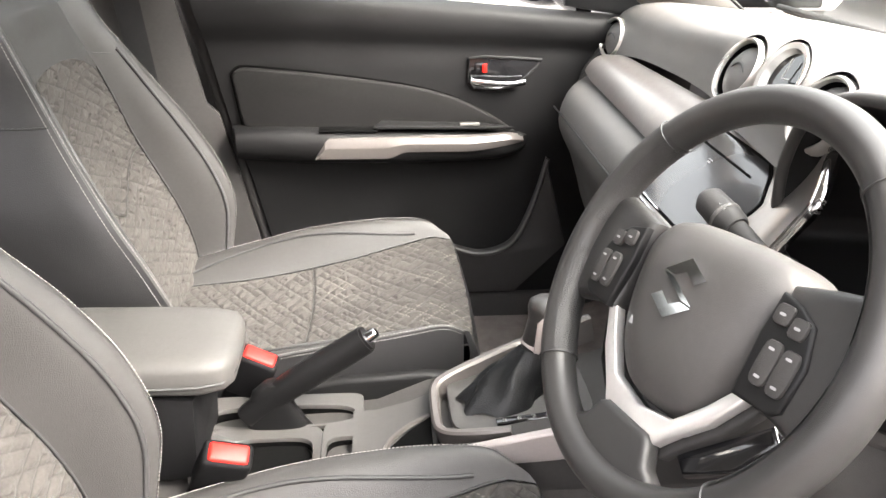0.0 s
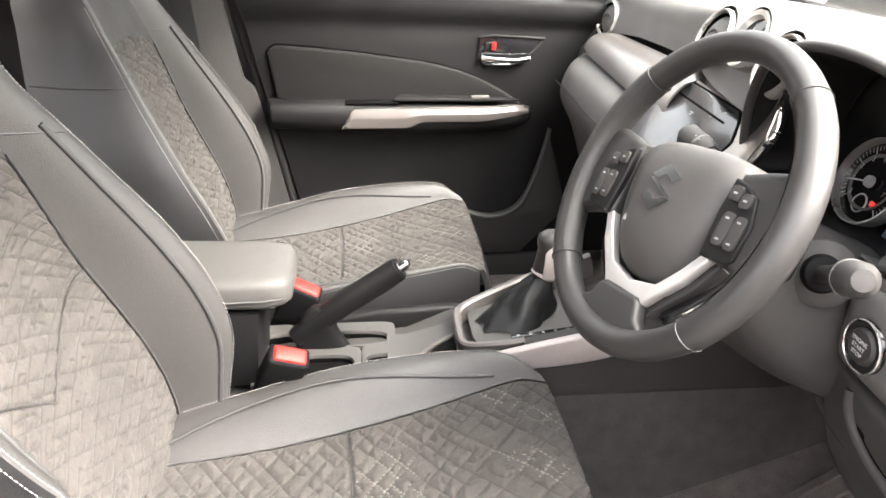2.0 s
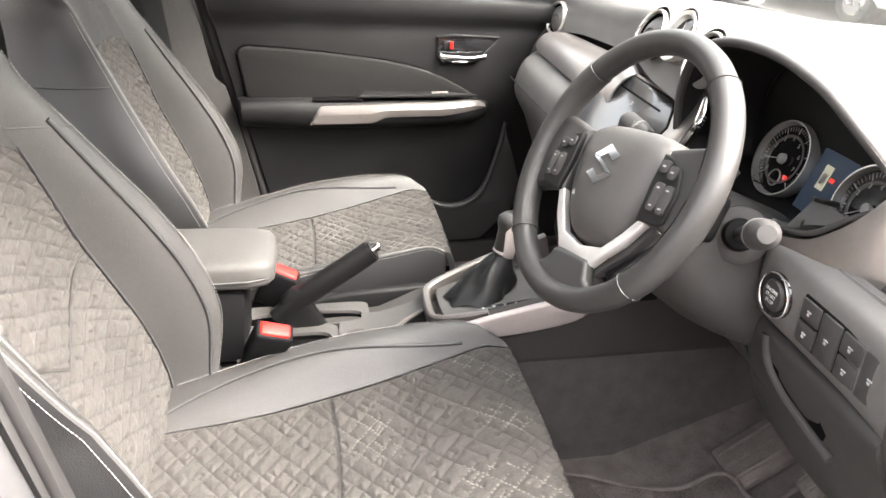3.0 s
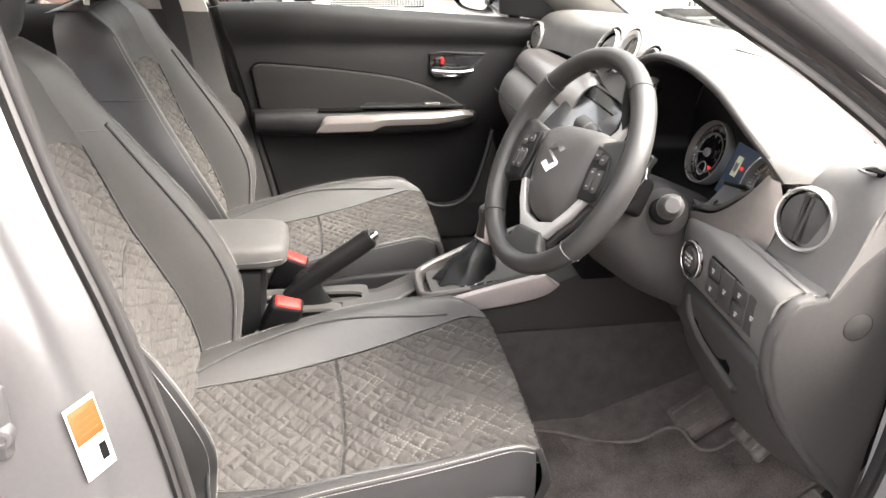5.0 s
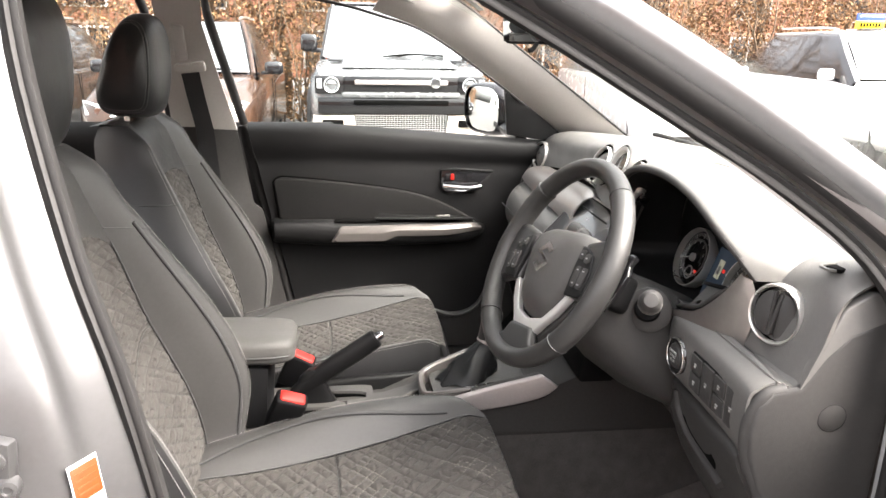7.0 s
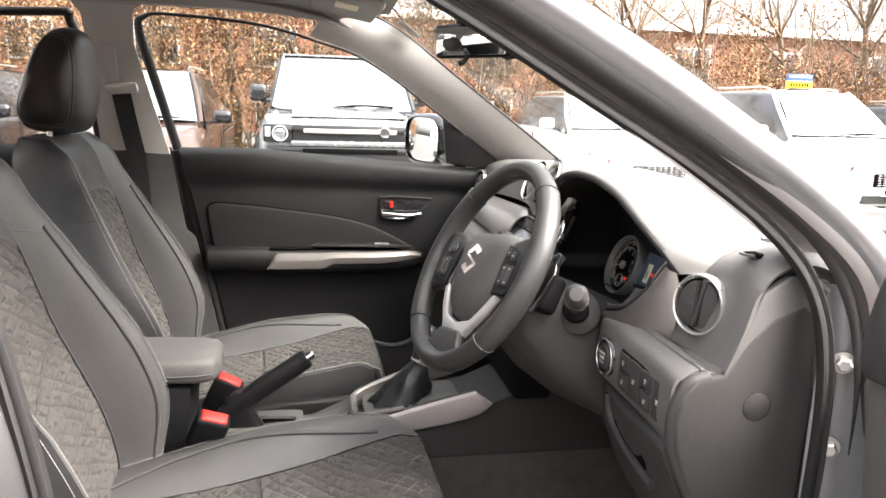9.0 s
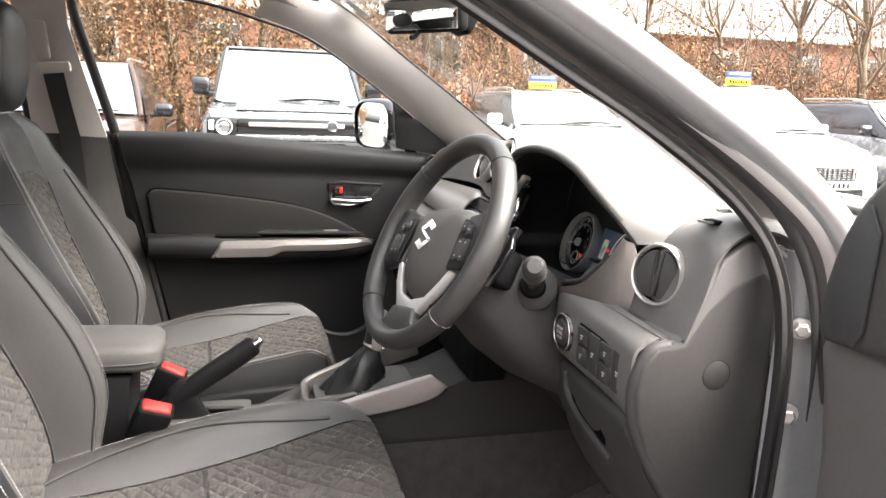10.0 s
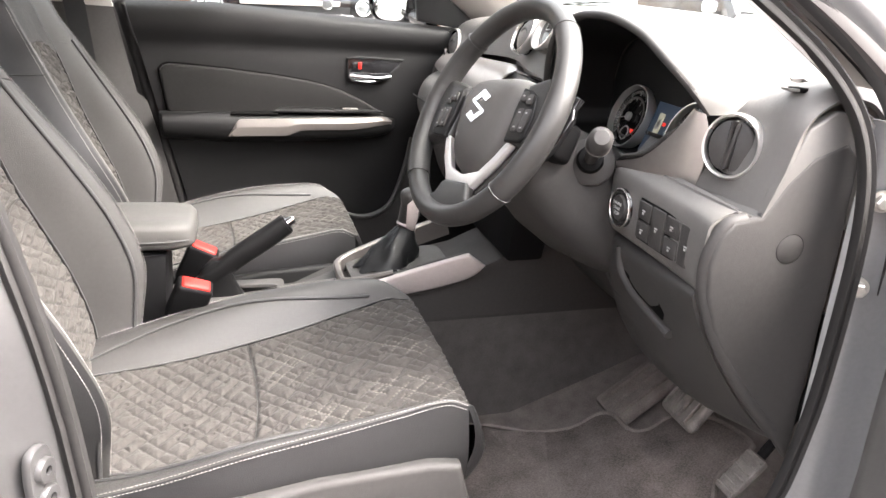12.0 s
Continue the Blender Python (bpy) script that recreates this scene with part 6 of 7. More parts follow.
# headliner and roof
rows = []
for y in span_of(-0.60, 0.60, 16):
    c = 0.045 * (1 - (y / 0.60) ** 2)
    e = 0.12 * max(0, (abs(y) - 0.38) / 0.22)
    rows.append([Vector((x, y, z + c)) for x, z in ((0.25 - e, 1.515 + 0.25 * e), (0.16 - e * 0.5, 1.545), (0.0, 1.56), (-0.5, 1.565), (-1.2, 1.555), (-1.75, 1.50))])
tagged(part("ceiling", thicken(grid(rows), 0.012), LINER, None, "", 60), "pale grey cloth headliner", "ceiling", "", "structure")
rows = [[Vector((p.x, p.y * 1.03, p.z + 0.045)) for p in r] for r in rows]
structure("roof_panel", thicken(grid(rows), 0.004), PAINT, "silver-grey painted roof", "roof")
for s, nm in ((1, "passenger"), (-1, "driver")):
    path = spline([(x, s * (side_y(z) - 0.05), z) for x, z in ((0.26, 1.475), (0.10, 1.525), (-0.1, 1.555), (-0.4, 1.56), (-1.0, 1.555), (-1.7, 1.50))], 6)
    prof = [(-0.045, -0.02), (-0.02, -0.022), (0.02, -0.006), (0.05, 0.03), (0.0, 0.03), (-0.045, 0.0)]
    structure("roof_rail_trim_" + nm, sweep(path[4:], prof if s > 0 else [(-a, b) for a, b in prof], (0, 0, 1), False, True, [min(1.0, 0.12 + k / 9) for k in range(len(path) - 4)]), LINER, "pale headliner edge over the side windows", "ceiling")
# passenger side rubber round the window
ring = spline([(-0.335, 0.757, 1.16), (-0.372, 0.70, 1.33), (-0.404, 0.65, 1.485), (-0.388, 0.636, 1.518), (-0.33, 0.632, 1.528), (-0.1, 0.636, 1.514), (0.07, 0.649, 1.476), (0.214, 0.666, 1.428), (0.408, 0.71, 1.303), (0.60, 0.757, 1.165), (0.645, 0.77, 1.125)], 6)
structure("window_seal_passenger", tube(ring, 0.0075, 8, scales=[1.75 - 1.15 * min(1.0, max(0.0, (k - 10) / 12)) for k in range(len(ring))]), RUBBER, "black rubber seal of the passenger window", "seal")
# B-pillar, passenger side: pale above, dark below
def strip(front, back, th, name, mat, label):
    bm = grid([[Vector(a) + (Vector(b) - Vector(a)) * f + Vector((0, -0.012 * math.sin(math.pi * f), 0)) for f in span_of(0, 1, 6)] for a, b in zip(front, back)])
    return structure(name, thicken(bm, th), mat, label, "pillar")


strip([(-0.352, 0.735, 1.15), (-0.385, 0.68, 1.30), (-0.415, 0.63, 1.45), (-0.41, 0.605, 1.53), (-0.38, 0.585, 1.57)], [(-0.53, 0.745, 1.15), (-0.53, 0.69, 1.30), (-0.525, 0.64, 1.45), (-0.53, 0.61, 1.53), (-0.56, 0.585, 1.57)], 0.02, "pillar_b_upper", PILLAR, "pale grey centre pillar trim")
strip([(-0.205, 0.765, 0.40), (-0.235, 0.765, 0.60), (-0.27, 0.75, 0.80), (-0.29, 0.735, 0.90), (-0.315, 0.74, 0.92), (-0.355, 0.735, 1.155)], [(-0.56, 0.765, 0.40), (-0.56, 0.765, 0.60), (-0.56, 0.75, 0.80), (-0.56, 0.74, 0.90), (-0.56, 0.74, 0.92), (-0.55, 0.74, 1.155)], 0.02, "pillar_b_lower", PLASTIC, "black lower centre pillar trim")
# added filler slab that stops daylight leaking through the gap
structure("door_gap_backing", rbox((-0.32, 0.795, 0.78), (0.5, 0.02, 0.76), 0.004), RUBBER, "black filler added to close the door gap to light", "seal")
structure("door_gap_passenger", tube(spline([(-0.183, 0.765, 0.40), (-0.222, 0.765, 0.60), (-0.262, 0.755, 0.80), (-0.292, 0.75, 0.95), (-0.338, 0.752, 1.155)], 6), 0.016, 8), RUBBER, "black door gap seal", "seal")
# belt with its guide on the passenger pillar
sb = thing("seat_belt", "black seat belt hanging from a pale pillar guide", "seat belt", (-0.45, 0.66, 1.2))
part("webbing", grid([[Vector((x, y, z)), Vector((x + 0.05, y + 0.0, z))] for x, y, z in ((-0.482, 0.636, 1.325), (-0.474, 0.655, 1.25), (-0.462, 0.69, 1.15), (-0.45, 0.70, 0.95), (-0.44, 0.71, 0.6))]), BELT, sb, "black webbing")
part("belt_slider", rbox((-0.475, 0.622, 1.395), (0.035, 0.022, 0.10), 0.009, (18, 0, 0)), PILLAR, sb)
part("belt_guide", rbox((-0.452, 0.628, 1.328), (0.085, 0.02, 0.03), 0.0095, (18, -6, 0)), PILLAR, sb, "pale guide loop")
# B-pillar, driver side: painted, with lock striker and sticker
bp_front = [(-0.213, -0.805, 0.45), (-0.226, -0.805, 0.85), (-0.263, -0.79, 1.05), (-0.314, -0.75, 1.20), (-0.37, -0.68, 1.40), (-0.38, -0.63, 1.54)]
bp_mid = [(-0.26, -0.862, 0.45), (-0.272, -0.868, 0.85), (-0.30, -0.85, 1.06), (-0.35, -0.80, 1.21), (-0.40, -0.73, 1.40), (-0.41, -0.665, 1.55)]
bp_back = [(-0.37, -0.89, 0.45), (-0.385, -0.895, 0.85), (-0.41, -0.875, 1.06), (-0.45, -0.82, 1.21), (-0.50, -0.745, 1.40), (-0.51, -0.68, 1.55)]
rows = []
for a, b, c in zip(bp_front, bp_mid, bp_back):
    rows.append(spline([a, Vector(a).lerp(Vector(b), 0.5) + Vector((-0.008, 0, 0)), b, Vector(b).lerp(Vector(c), 0.5) + Vector((0, -0.006, 0)), c], 4))
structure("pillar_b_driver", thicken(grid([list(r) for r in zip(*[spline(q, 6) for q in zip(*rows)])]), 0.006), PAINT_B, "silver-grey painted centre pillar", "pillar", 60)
structure("pillar_b_driver_trim", thicken(grid([[Vector((x, y + 0.02, z)), Vector((x - 0.04, y + 0.055, z)), Vector((x - 0.2, y + 0.06, z))] for x, y, z in bp_front]), 0.006), PLASTIC, "black inner trim of the centre pillar", "pillar")
stick = thing("warning_sticker", "white and orange warning sticker on the painted pillar", "sticker", (-0.275, -0.866, 1.0))
sx, sy = Vector((0.53, 0.85, 0.0)).normalized(), Vector((-0.13, 0.085, 0.99)).normalized()
sy = (sy - sx * sy.dot(sx)).normalized()
sm = Matrix((sx, sy, sx.cross(sy))).transposed()
q0 = Vector((-0.280, -0.850, 0.974)) + sx.cross(sy) * 0.006
part("sticker_sheet", rbox(q0, (0.034, 0.078, 0.0016), 0.0004, sm), WHITE, stick)
part("orange_field", rbox(q0 + sm @ Vector((0, 0.017, 0.0012)), (0.031, 0.036, 0.001), 0.0003, sm), ORANGE, stick)
for k in range(4):
    part("text_bar", rbox(q0 + sm @ Vector((0, 0.028 - 0.007 * k, 0.002)), (0.024, 0.0018, 0.0006), 0, sm), material("bar_brown", (0.16, 0.035, 0.008), 0.6) if k == 0 else bpy.data.materials["bar_brown"], stick)
part("symbol_bar", rbox(q0 + sm @ Vector((0.008, -0.02, 0.0014)), (0.008, 0.018, 0.0006), 0, sm), HOLE, stick)
part("symbol_bar", rbox(q0 + sm @ Vector((-0.002, -0.024, 0.0014)), (0.005, 0.012, 0.0006), 0, sm), GREYPRINT, stick)
strike = thing("lock_striker", "grey painted lock striker with two socket bolts on the pillar", "striker", (-0.24, -0.83, 0.81))
SN = Vector((0.93, -0.36, 0.0)).normalized()
SA = Vector((0.36, 0.93, 0.0)).normalized()
SP = Vector((-0.239, -0.828, 0.812))
plate = [SP + SA * (0.017 * (abs(math.cos(a)) ** 0.6) * (1 if math.cos(a) > 0 else -1)) + Vector((0, 0, 0.036 * (abs(math.sin(a)) ** 0.7) * (1 if math.sin(a) > 0 else -1))) for a in span_of(0, 2 * math.pi, 31)[:-1]]
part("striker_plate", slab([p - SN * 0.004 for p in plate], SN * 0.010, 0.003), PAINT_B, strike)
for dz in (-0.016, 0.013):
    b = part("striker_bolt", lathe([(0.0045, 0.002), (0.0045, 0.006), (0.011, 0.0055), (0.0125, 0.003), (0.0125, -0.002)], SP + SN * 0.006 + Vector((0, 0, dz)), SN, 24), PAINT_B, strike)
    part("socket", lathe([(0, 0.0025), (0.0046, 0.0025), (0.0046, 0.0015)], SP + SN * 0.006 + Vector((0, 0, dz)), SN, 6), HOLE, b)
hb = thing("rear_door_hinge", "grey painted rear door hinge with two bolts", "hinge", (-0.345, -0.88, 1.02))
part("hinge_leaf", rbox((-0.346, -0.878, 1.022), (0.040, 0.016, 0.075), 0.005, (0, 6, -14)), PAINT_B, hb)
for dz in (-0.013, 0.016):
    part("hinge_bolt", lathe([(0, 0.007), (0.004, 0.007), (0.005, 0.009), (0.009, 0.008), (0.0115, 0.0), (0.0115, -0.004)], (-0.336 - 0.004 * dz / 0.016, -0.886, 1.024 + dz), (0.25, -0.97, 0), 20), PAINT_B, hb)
# sill of the door opening
structure("sill", slab([(-1.6, -0.70, 0.36), (0.80, -0.70, 0.36), (0.80, -0.70, 0.44), (0.62, -0.70, 0.46), (0.5, -0.70, 0.44), (-0.2, -0.70, 0.44), (-1.6, -0.70, 0.44)], (0, -0.14, 0), 0.01), PLASTIC, "black plastic door sill cover", "sill")
structure("sill_passenger", slab([(-1.6, 0.72, 0.33), (0.80, 0.72, 0.33), (0.80, 0.72, 0.42), (-1.6, 0.72, 0.42)], (0, 0.1, 0), 0.01), PLASTIC, "black plastic door sill", "sill")
# upper hinge bolts on the pillar
hg = thing("front_door_hinge", "pale zinc bolts of the front door hinge on the pillar", "hinge", (0.69, -0.79, 0.97))
for z, y in ((1.028, -0.786), (0.915, -0.782)):
    part("hinge_bolt", merge(lathe([(0, 0.0), (0.0135, 0.0), (0.0135, 0.004), (0.0, 0.004)], (0.685, y + 0.006, z), (-0.5, -0.86, 0), 24), lathe([(0, 0.004), (0.0095, 0.004), (0.0095, 0.014), (0.007, 0.016), (0, 0.016)], (0.685, y + 0.006, z), (-0.5, -0.86, 0), 6)), STEEL, hg, "hexagon bolt with washer", 30)

# ---------------------------------------------------------------- open driver's door
HX, HY, OA = 0.735, -0.845, radians(70)
DA, DN = Vector((-math.cos(OA), -math.sin(OA), 0)), Vector((-math.sin(OA), math.cos(OA), 0))


def dp(a, c, z):
    """A place on the open door: along it from the hinge, towards its inside, height."""
    return Vector((HX, HY, 0)) + DA * a + DN * c + Vector((0, 0, z))


odoor = thing("front_door", "wide open driver's door with black trim and tweeter corner", "car door", (HX, HY, 0.5))
part("door_shell", slab([dp(0, -0.045, 0.42), dp(1.02, -0.045, 0.42), dp(1.08, -0.045, 0.8), dp(1.05, -0.045, 1.12), dp(0.0, -0.045, 1.04)], DN * 0.07, 0.012), PAINT, odoor, "silver-grey painted shell")
rows = []
for z, c in ((0.42, 0.05), (0.5, 0.065), (0.7, 0.06), (0.9, 0.062), (0.98, 0.07), (1.03, 0.078), (1.06, 0.07), (1.075, 0.04)):
    rows.append([dp(a, c - e, z + 0.07 * max(0, a - 0.05) * (1 if z > 0.9 else 0)) for a, e in ((0.01, 0.045), (0.018, 0.018), (0.035, 0.004), (0.06, 0), (0.4, 0), (0.8, 0), (1.0, 0.0))])
part("door_trim", thicken(grid(rows), 0.01), DOORTRIM_LIT, odoor, "black moulded inner trim, daylight put into its colour", 50)
sail = spline([dp(0.045, 0.05, 1.06), dp(0.048, 0.05, 1.10), dp(0.075, 0.05, 1.165), dp(0.13, 0.05, 1.225), dp(0.22, 0.05, 1.27)], 5) + [dp(0.26, 0.05, 1.26), dp(0.26, 0.05, 1.08), dp(0.06, 0.05, 1.045)]
sp = part("mirror_sail", slab(sail, DN * 0.04, 0.012, 3), PLASTIC, odoor, "black corner cover over the mirror mount")
grille = spline([dp(0.075, 0.0905, 1.085), dp(0.08, 0.0905, 1.12), dp(0.11, 0.0905, 1.18), dp(0.135, 0.0905, 1.205)], 5) + [dp(0.16, 0.0905, 1.18), dp(0.155, 0.0905, 1.085), dp(0.14, 0.0905, 1.065), dp(0.09, 0.0905, 1.065)]
part("tweeter_grille", slab(grille, DN * 0.003, 0.001), material("speaker_mesh", (0.03, 0.03, 0.03), 0.55, bump=0.7, bump_scale=1600, cells=True), sp, "fine tweeter mesh")
part("window_frame", sweep(spline([dp(0.12, 0.0, 1.22), dp(0.35, 0.03, 1.36), dp(0.6, 0.06, 1.47), dp(0.9, 0.08, 1.5), dp(1.06, 0.06, 1.4), dp(1.08, 0.0, 1.12)], 5), [(-0.02, 0.015), (0.02, 0.015), (0.02, -0.015), (-0.02, -0.015)]), RUBBER, odoor, "black window frame")

# rear door and rear space, passenger side
rdoor = thing("rear_door", "closed black-trimmed rear passenger door", "car door", (-1.0, 0.78, 0.5))
rows = []
for z in span_of(0.40, 1.165, 24):
    y, _ = lerp_table(SKIN, z)
    rows.append([Vector((x, y + 0.012, z)) for x in span_of(-0.57, -1.55, 12)])
part("door_skin", thicken(grid(rows), 0.02), DOORSKIN, rdoor, "", 60)
part("door_handle", sweep(spline([(-0.70, 0.716, 1.01), (-0.67, 0.71, 1.008), (-0.60, 0.712, 1.008), (-0.585, 0.718, 1.01)], 4), oval(0, 0, 0.005, 0.009, 12, 2.5)), CHROME, rdoor, "chrome pull handle")
part("lock_lever", rbox((-0.665, 0.72, 1.045), (0.03, 0.012, 0.02), 0.004), CHROME, rdoor)
part("door_shell", slab([(-0.56, 0.80, 1.14), (-1.6, 0.80, 1.14), (-1.6, 0.80, 0.42), (-0.56, 0.80, 0.40)], (0, 0.05, 0), 0.01), PAINT, rdoor)
rg = part("window_pane", slab([(-0.55, 0.755, 1.15), (-1.5, 0.755, 1.15), (-1.35, 0.66, 1.45), (-0.60, 0.642, 1.50)], (0, 0.004, 0)), GLASS, rdoor)
rg.visible_shadow = False
structure("window_seal_rear", tube(spline([(-0.545, 0.76, 1.16), (-0.56, 0.70, 1.34), (-0.575, 0.645, 1.50), (-0.65, 0.638, 1.52), (-1.3, 0.65, 1.48)], 5), 0.012, 8), RUBBER, "black rubber seal of the rear window", "seal")
strip([(-1.32, 0.74, 1.15), (-1.28, 0.66, 1.40), (-1.2, 0.60, 1.56)], [(-1.8, 0.74, 1.15), (-1.8, 0.66, 1.40), (-1.8, 0.60, 1.53)], 0.02, "pillar_c", PILLAR, "pale grey rear pillar trim")
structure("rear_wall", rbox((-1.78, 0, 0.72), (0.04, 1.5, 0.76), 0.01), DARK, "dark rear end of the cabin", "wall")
structure("pillar_b_driver_inner", rbox((-0.98, -0.79, 0.78), (0.85, 0.05, 0.75), 0.01), PLASTIC, "closed rear driver's side door trim", "car body")

# interior mirror, visor, sticker
im = thing("rear_view_mirror", "black interior mirror with sensor housing on the windscreen", "mirror", (0.32, -0.06, 1.45))
mm = Matrix.Rotation(radians(32), 3, "Z") @ Matrix.Rotation(radians(-6), 3, "Y")
part("mirror_case", rbox((0.368, -0.05, 1.444), (0.03, 0.212, 0.068), 0.013, mm, 4), DARK, im)
part("mirror_glass", rbox(Vector((0.368, -0.05, 1.444)) + mm @ Vector((-0.0145, 0, 0)), (0.003, 0.198, 0.056), 0.0015, mm), MIRROR, im, "silvered glass")
part("mirror_tab", tube(spline([(0.354, -0.06, 1.411), (0.346, -0.063, 1.401), (0.338, -0.066, 1.398)], 4), 0.005, 8), DARK, im)
part("mirror_arm", rod((0.36, -0.04, 1.447), (0.40, -0.015, 1.478), 0.011), DARK, im)
part("sensor_housing", rbox((0.41, -0.02, 1.462), (0.14, 0.085, 0.05), 0.014, (0, 28, 0), 3), DARK, im, "black sensor housing")
vis = thing("sun_visor", "pale grey folded sun visor under the headliner", "sun visor", (0.1, 0.38, 1.53))
part("visor_board", rbox((0.135, 0.38, 1.545), (0.17, 0.36, 0.016), 0.007, (0, 10, 0), 3), LINER, vis)
part("visor_label", rbox((0.135, 0.30, 1.535), (0.055, 0.10, 0.002), 0.0005, (0, 10, 0)), material("cream_label", (0.75, 0.68, 0.5), 0.6), vis, "cream printed label")
park = thing("windscreen_sticker", "small printed permit stuck inside the windscreen", "sticker", (0.33, 0.54, 1.49))
pm = (0, 35, 0)
part("permit_sheet", rbox((0.318, 0.55, 1.512), (0.07, 0.075, 0.001), 0.0, pm), GREYPRINT, park)

# ---------------------------------------------------------------- outside
GZ = -0.10
ASPHALT = material("asphalt", (0.091, 0.0884, 0.0858), 0.9, var=0.3, var_scale=3, bump=1, bump_scale=120)
BLACKPAINT = material("black_car_paint", (0.012, 0.012, 0.014), 0.16, var=0.1, coat=1.0, rough_var=0.05)
BROWNPAINT = material("dark_bronze_paint", (0.06, 0.03, 0.018), 0.2, metal=0.3, var=0.1, coat=1.0)
GREYPAINT = material("grey_car_paint", (0.208, 0.2145, 0.221), 0.25, metal=0.4, var=0.1, coat=0.8)
WHITEPAINT = material("white_car_paint", (0.80, 0.80, 0.79), 0.25, var=0.03, coat=1.0)
CARGLASS = material("reflecting_car_glass", (0.32, 0.34, 0.35), 0.05, metal=0.75, var=0.02, coat=1.0, rough_var=0.02)
TYRE = material("tyre_rubber", (0.024, 0.024, 0.024), 0.85, var=0.2)
ALLOY = material("alloy_wheel", (0.4, 0.4, 0.41), 0.3, metal=0.9)
LAMP = material("headlamp_glass", (0.75, 0.77, 0.78), 0.12, metal=0.3, coat=1.0)
BUMPER = material("grey_beige_bumper", (0.504, 0.462, 0.392), 0.5, var=0.08)
PLATE = material("number_plate", (0.82, 0.82, 0.78), 0.4)
LEAF = material("dry_beech_leaves", (0.2, 0.115, 0.06), 0.85, var=0.4, var_scale=1.3, spec=0.2, island=0.6)
BARK = material("grey_brown_bark", (0.1528, 0.1123, 0.07638), 0.9, var=0.35, var_scale=8, bump=1.0, bump_scale=60)
BRICK = material("red_brick", (0.21, 0.085, 0.048), 0.85, var=0.25, var_scale=3, bump=0.8, bump_scale=30)
MORTAR = material("mortar", (0.24, 0.156, 0.12), 0.9)
FRAMEW = material("window_frame_paint", (0.42, 0.392, 0.364), 0.5)
RENDER_W = material("white_render", (0.78, 0.77, 0.74), 0.85, var=0.05, var_scale=1.5)
SIGN_Y = material("yellow_sign", (0.85, 0.66, 0.02), 0.45)
SIGN_B = material("blue_sign", (0.03, 0.07, 0.28), 0.45)
CONC = material("pale_concrete", (0.588, 0.504, 0.392), 0.9, var=0.2)

gr = bmesh.new()
bmesh.ops.create_grid(gr, x_segments=2, y_segments=2, size=900)
bmesh.ops.translate(gr, verts=gr.verts, vec=(0, 0, GZ))
structure("ground", gr, ASPHALT, "grey asphalt car park", "ground")


def plate_bars(parent, c, w):
    pl = part("number_plate", rbox(c, (w, 0.012, 0.105), 0.003), PLATE, parent, "white number plate with dark bars")
    for k in range(7):
        part("plate_bar", rbox(Vector(c) + Vector((-w * 0.38 + k * w * 0.127 + (0.02 if k > 3 else 0), -0.008, 0)), (w * 0.07, 0.004, 0.062), 0), HOLE, pl)


def wheels(car, cx, ys, hw, r):
    for y in ys:
        for s in (-1, 1):
            c = Vector((cx + s * (hw - 0.12), y, GZ + r))
            w = part("wheel", lathe([(0.0, 0.10), (r * 0.62, 0.10), (r * 0.66, 0.075), (r * 0.66, -0.08), (0, -0.08)], c, (s, 0, 0), 28), ALLOY, car, "grey alloy wheel", 40)
            part("tyre", lathe([(r * 0.66, -0.10), (r * 0.95, -0.11), (r, -0.07), (r, 0.07), (r * 0.95, 0.11), (r * 0.66, 0.10)], c, (s, 0, 0), 32, True), TYRE, w)


def loft(stations, cx, n=14):
    """A car body: stations of y, half width, low z, waist z, top z, half width of the top."""
    rows = []
    for y, hw, z0, zw, zt, ht in stations:
        half = [(hw * 0.9, z0), (hw, z0 + 0.1), (hw * 1.0, (z0 + zw) / 2), (hw * 0.99, zw - 0.04), (hw * 0.955, zw), (ht + (hw * 0.93 - ht) * 0.35, zt - 0.012), (ht * 0.6, zt), (0, zt + 0.006)]
        rows.append([Vector((cx + x, y, z)) for x, z in half] + [Vector((cx - x, y, z)) for x, z in half[-2::-1]])
    return grid(rows, cap=True, close_v=True)


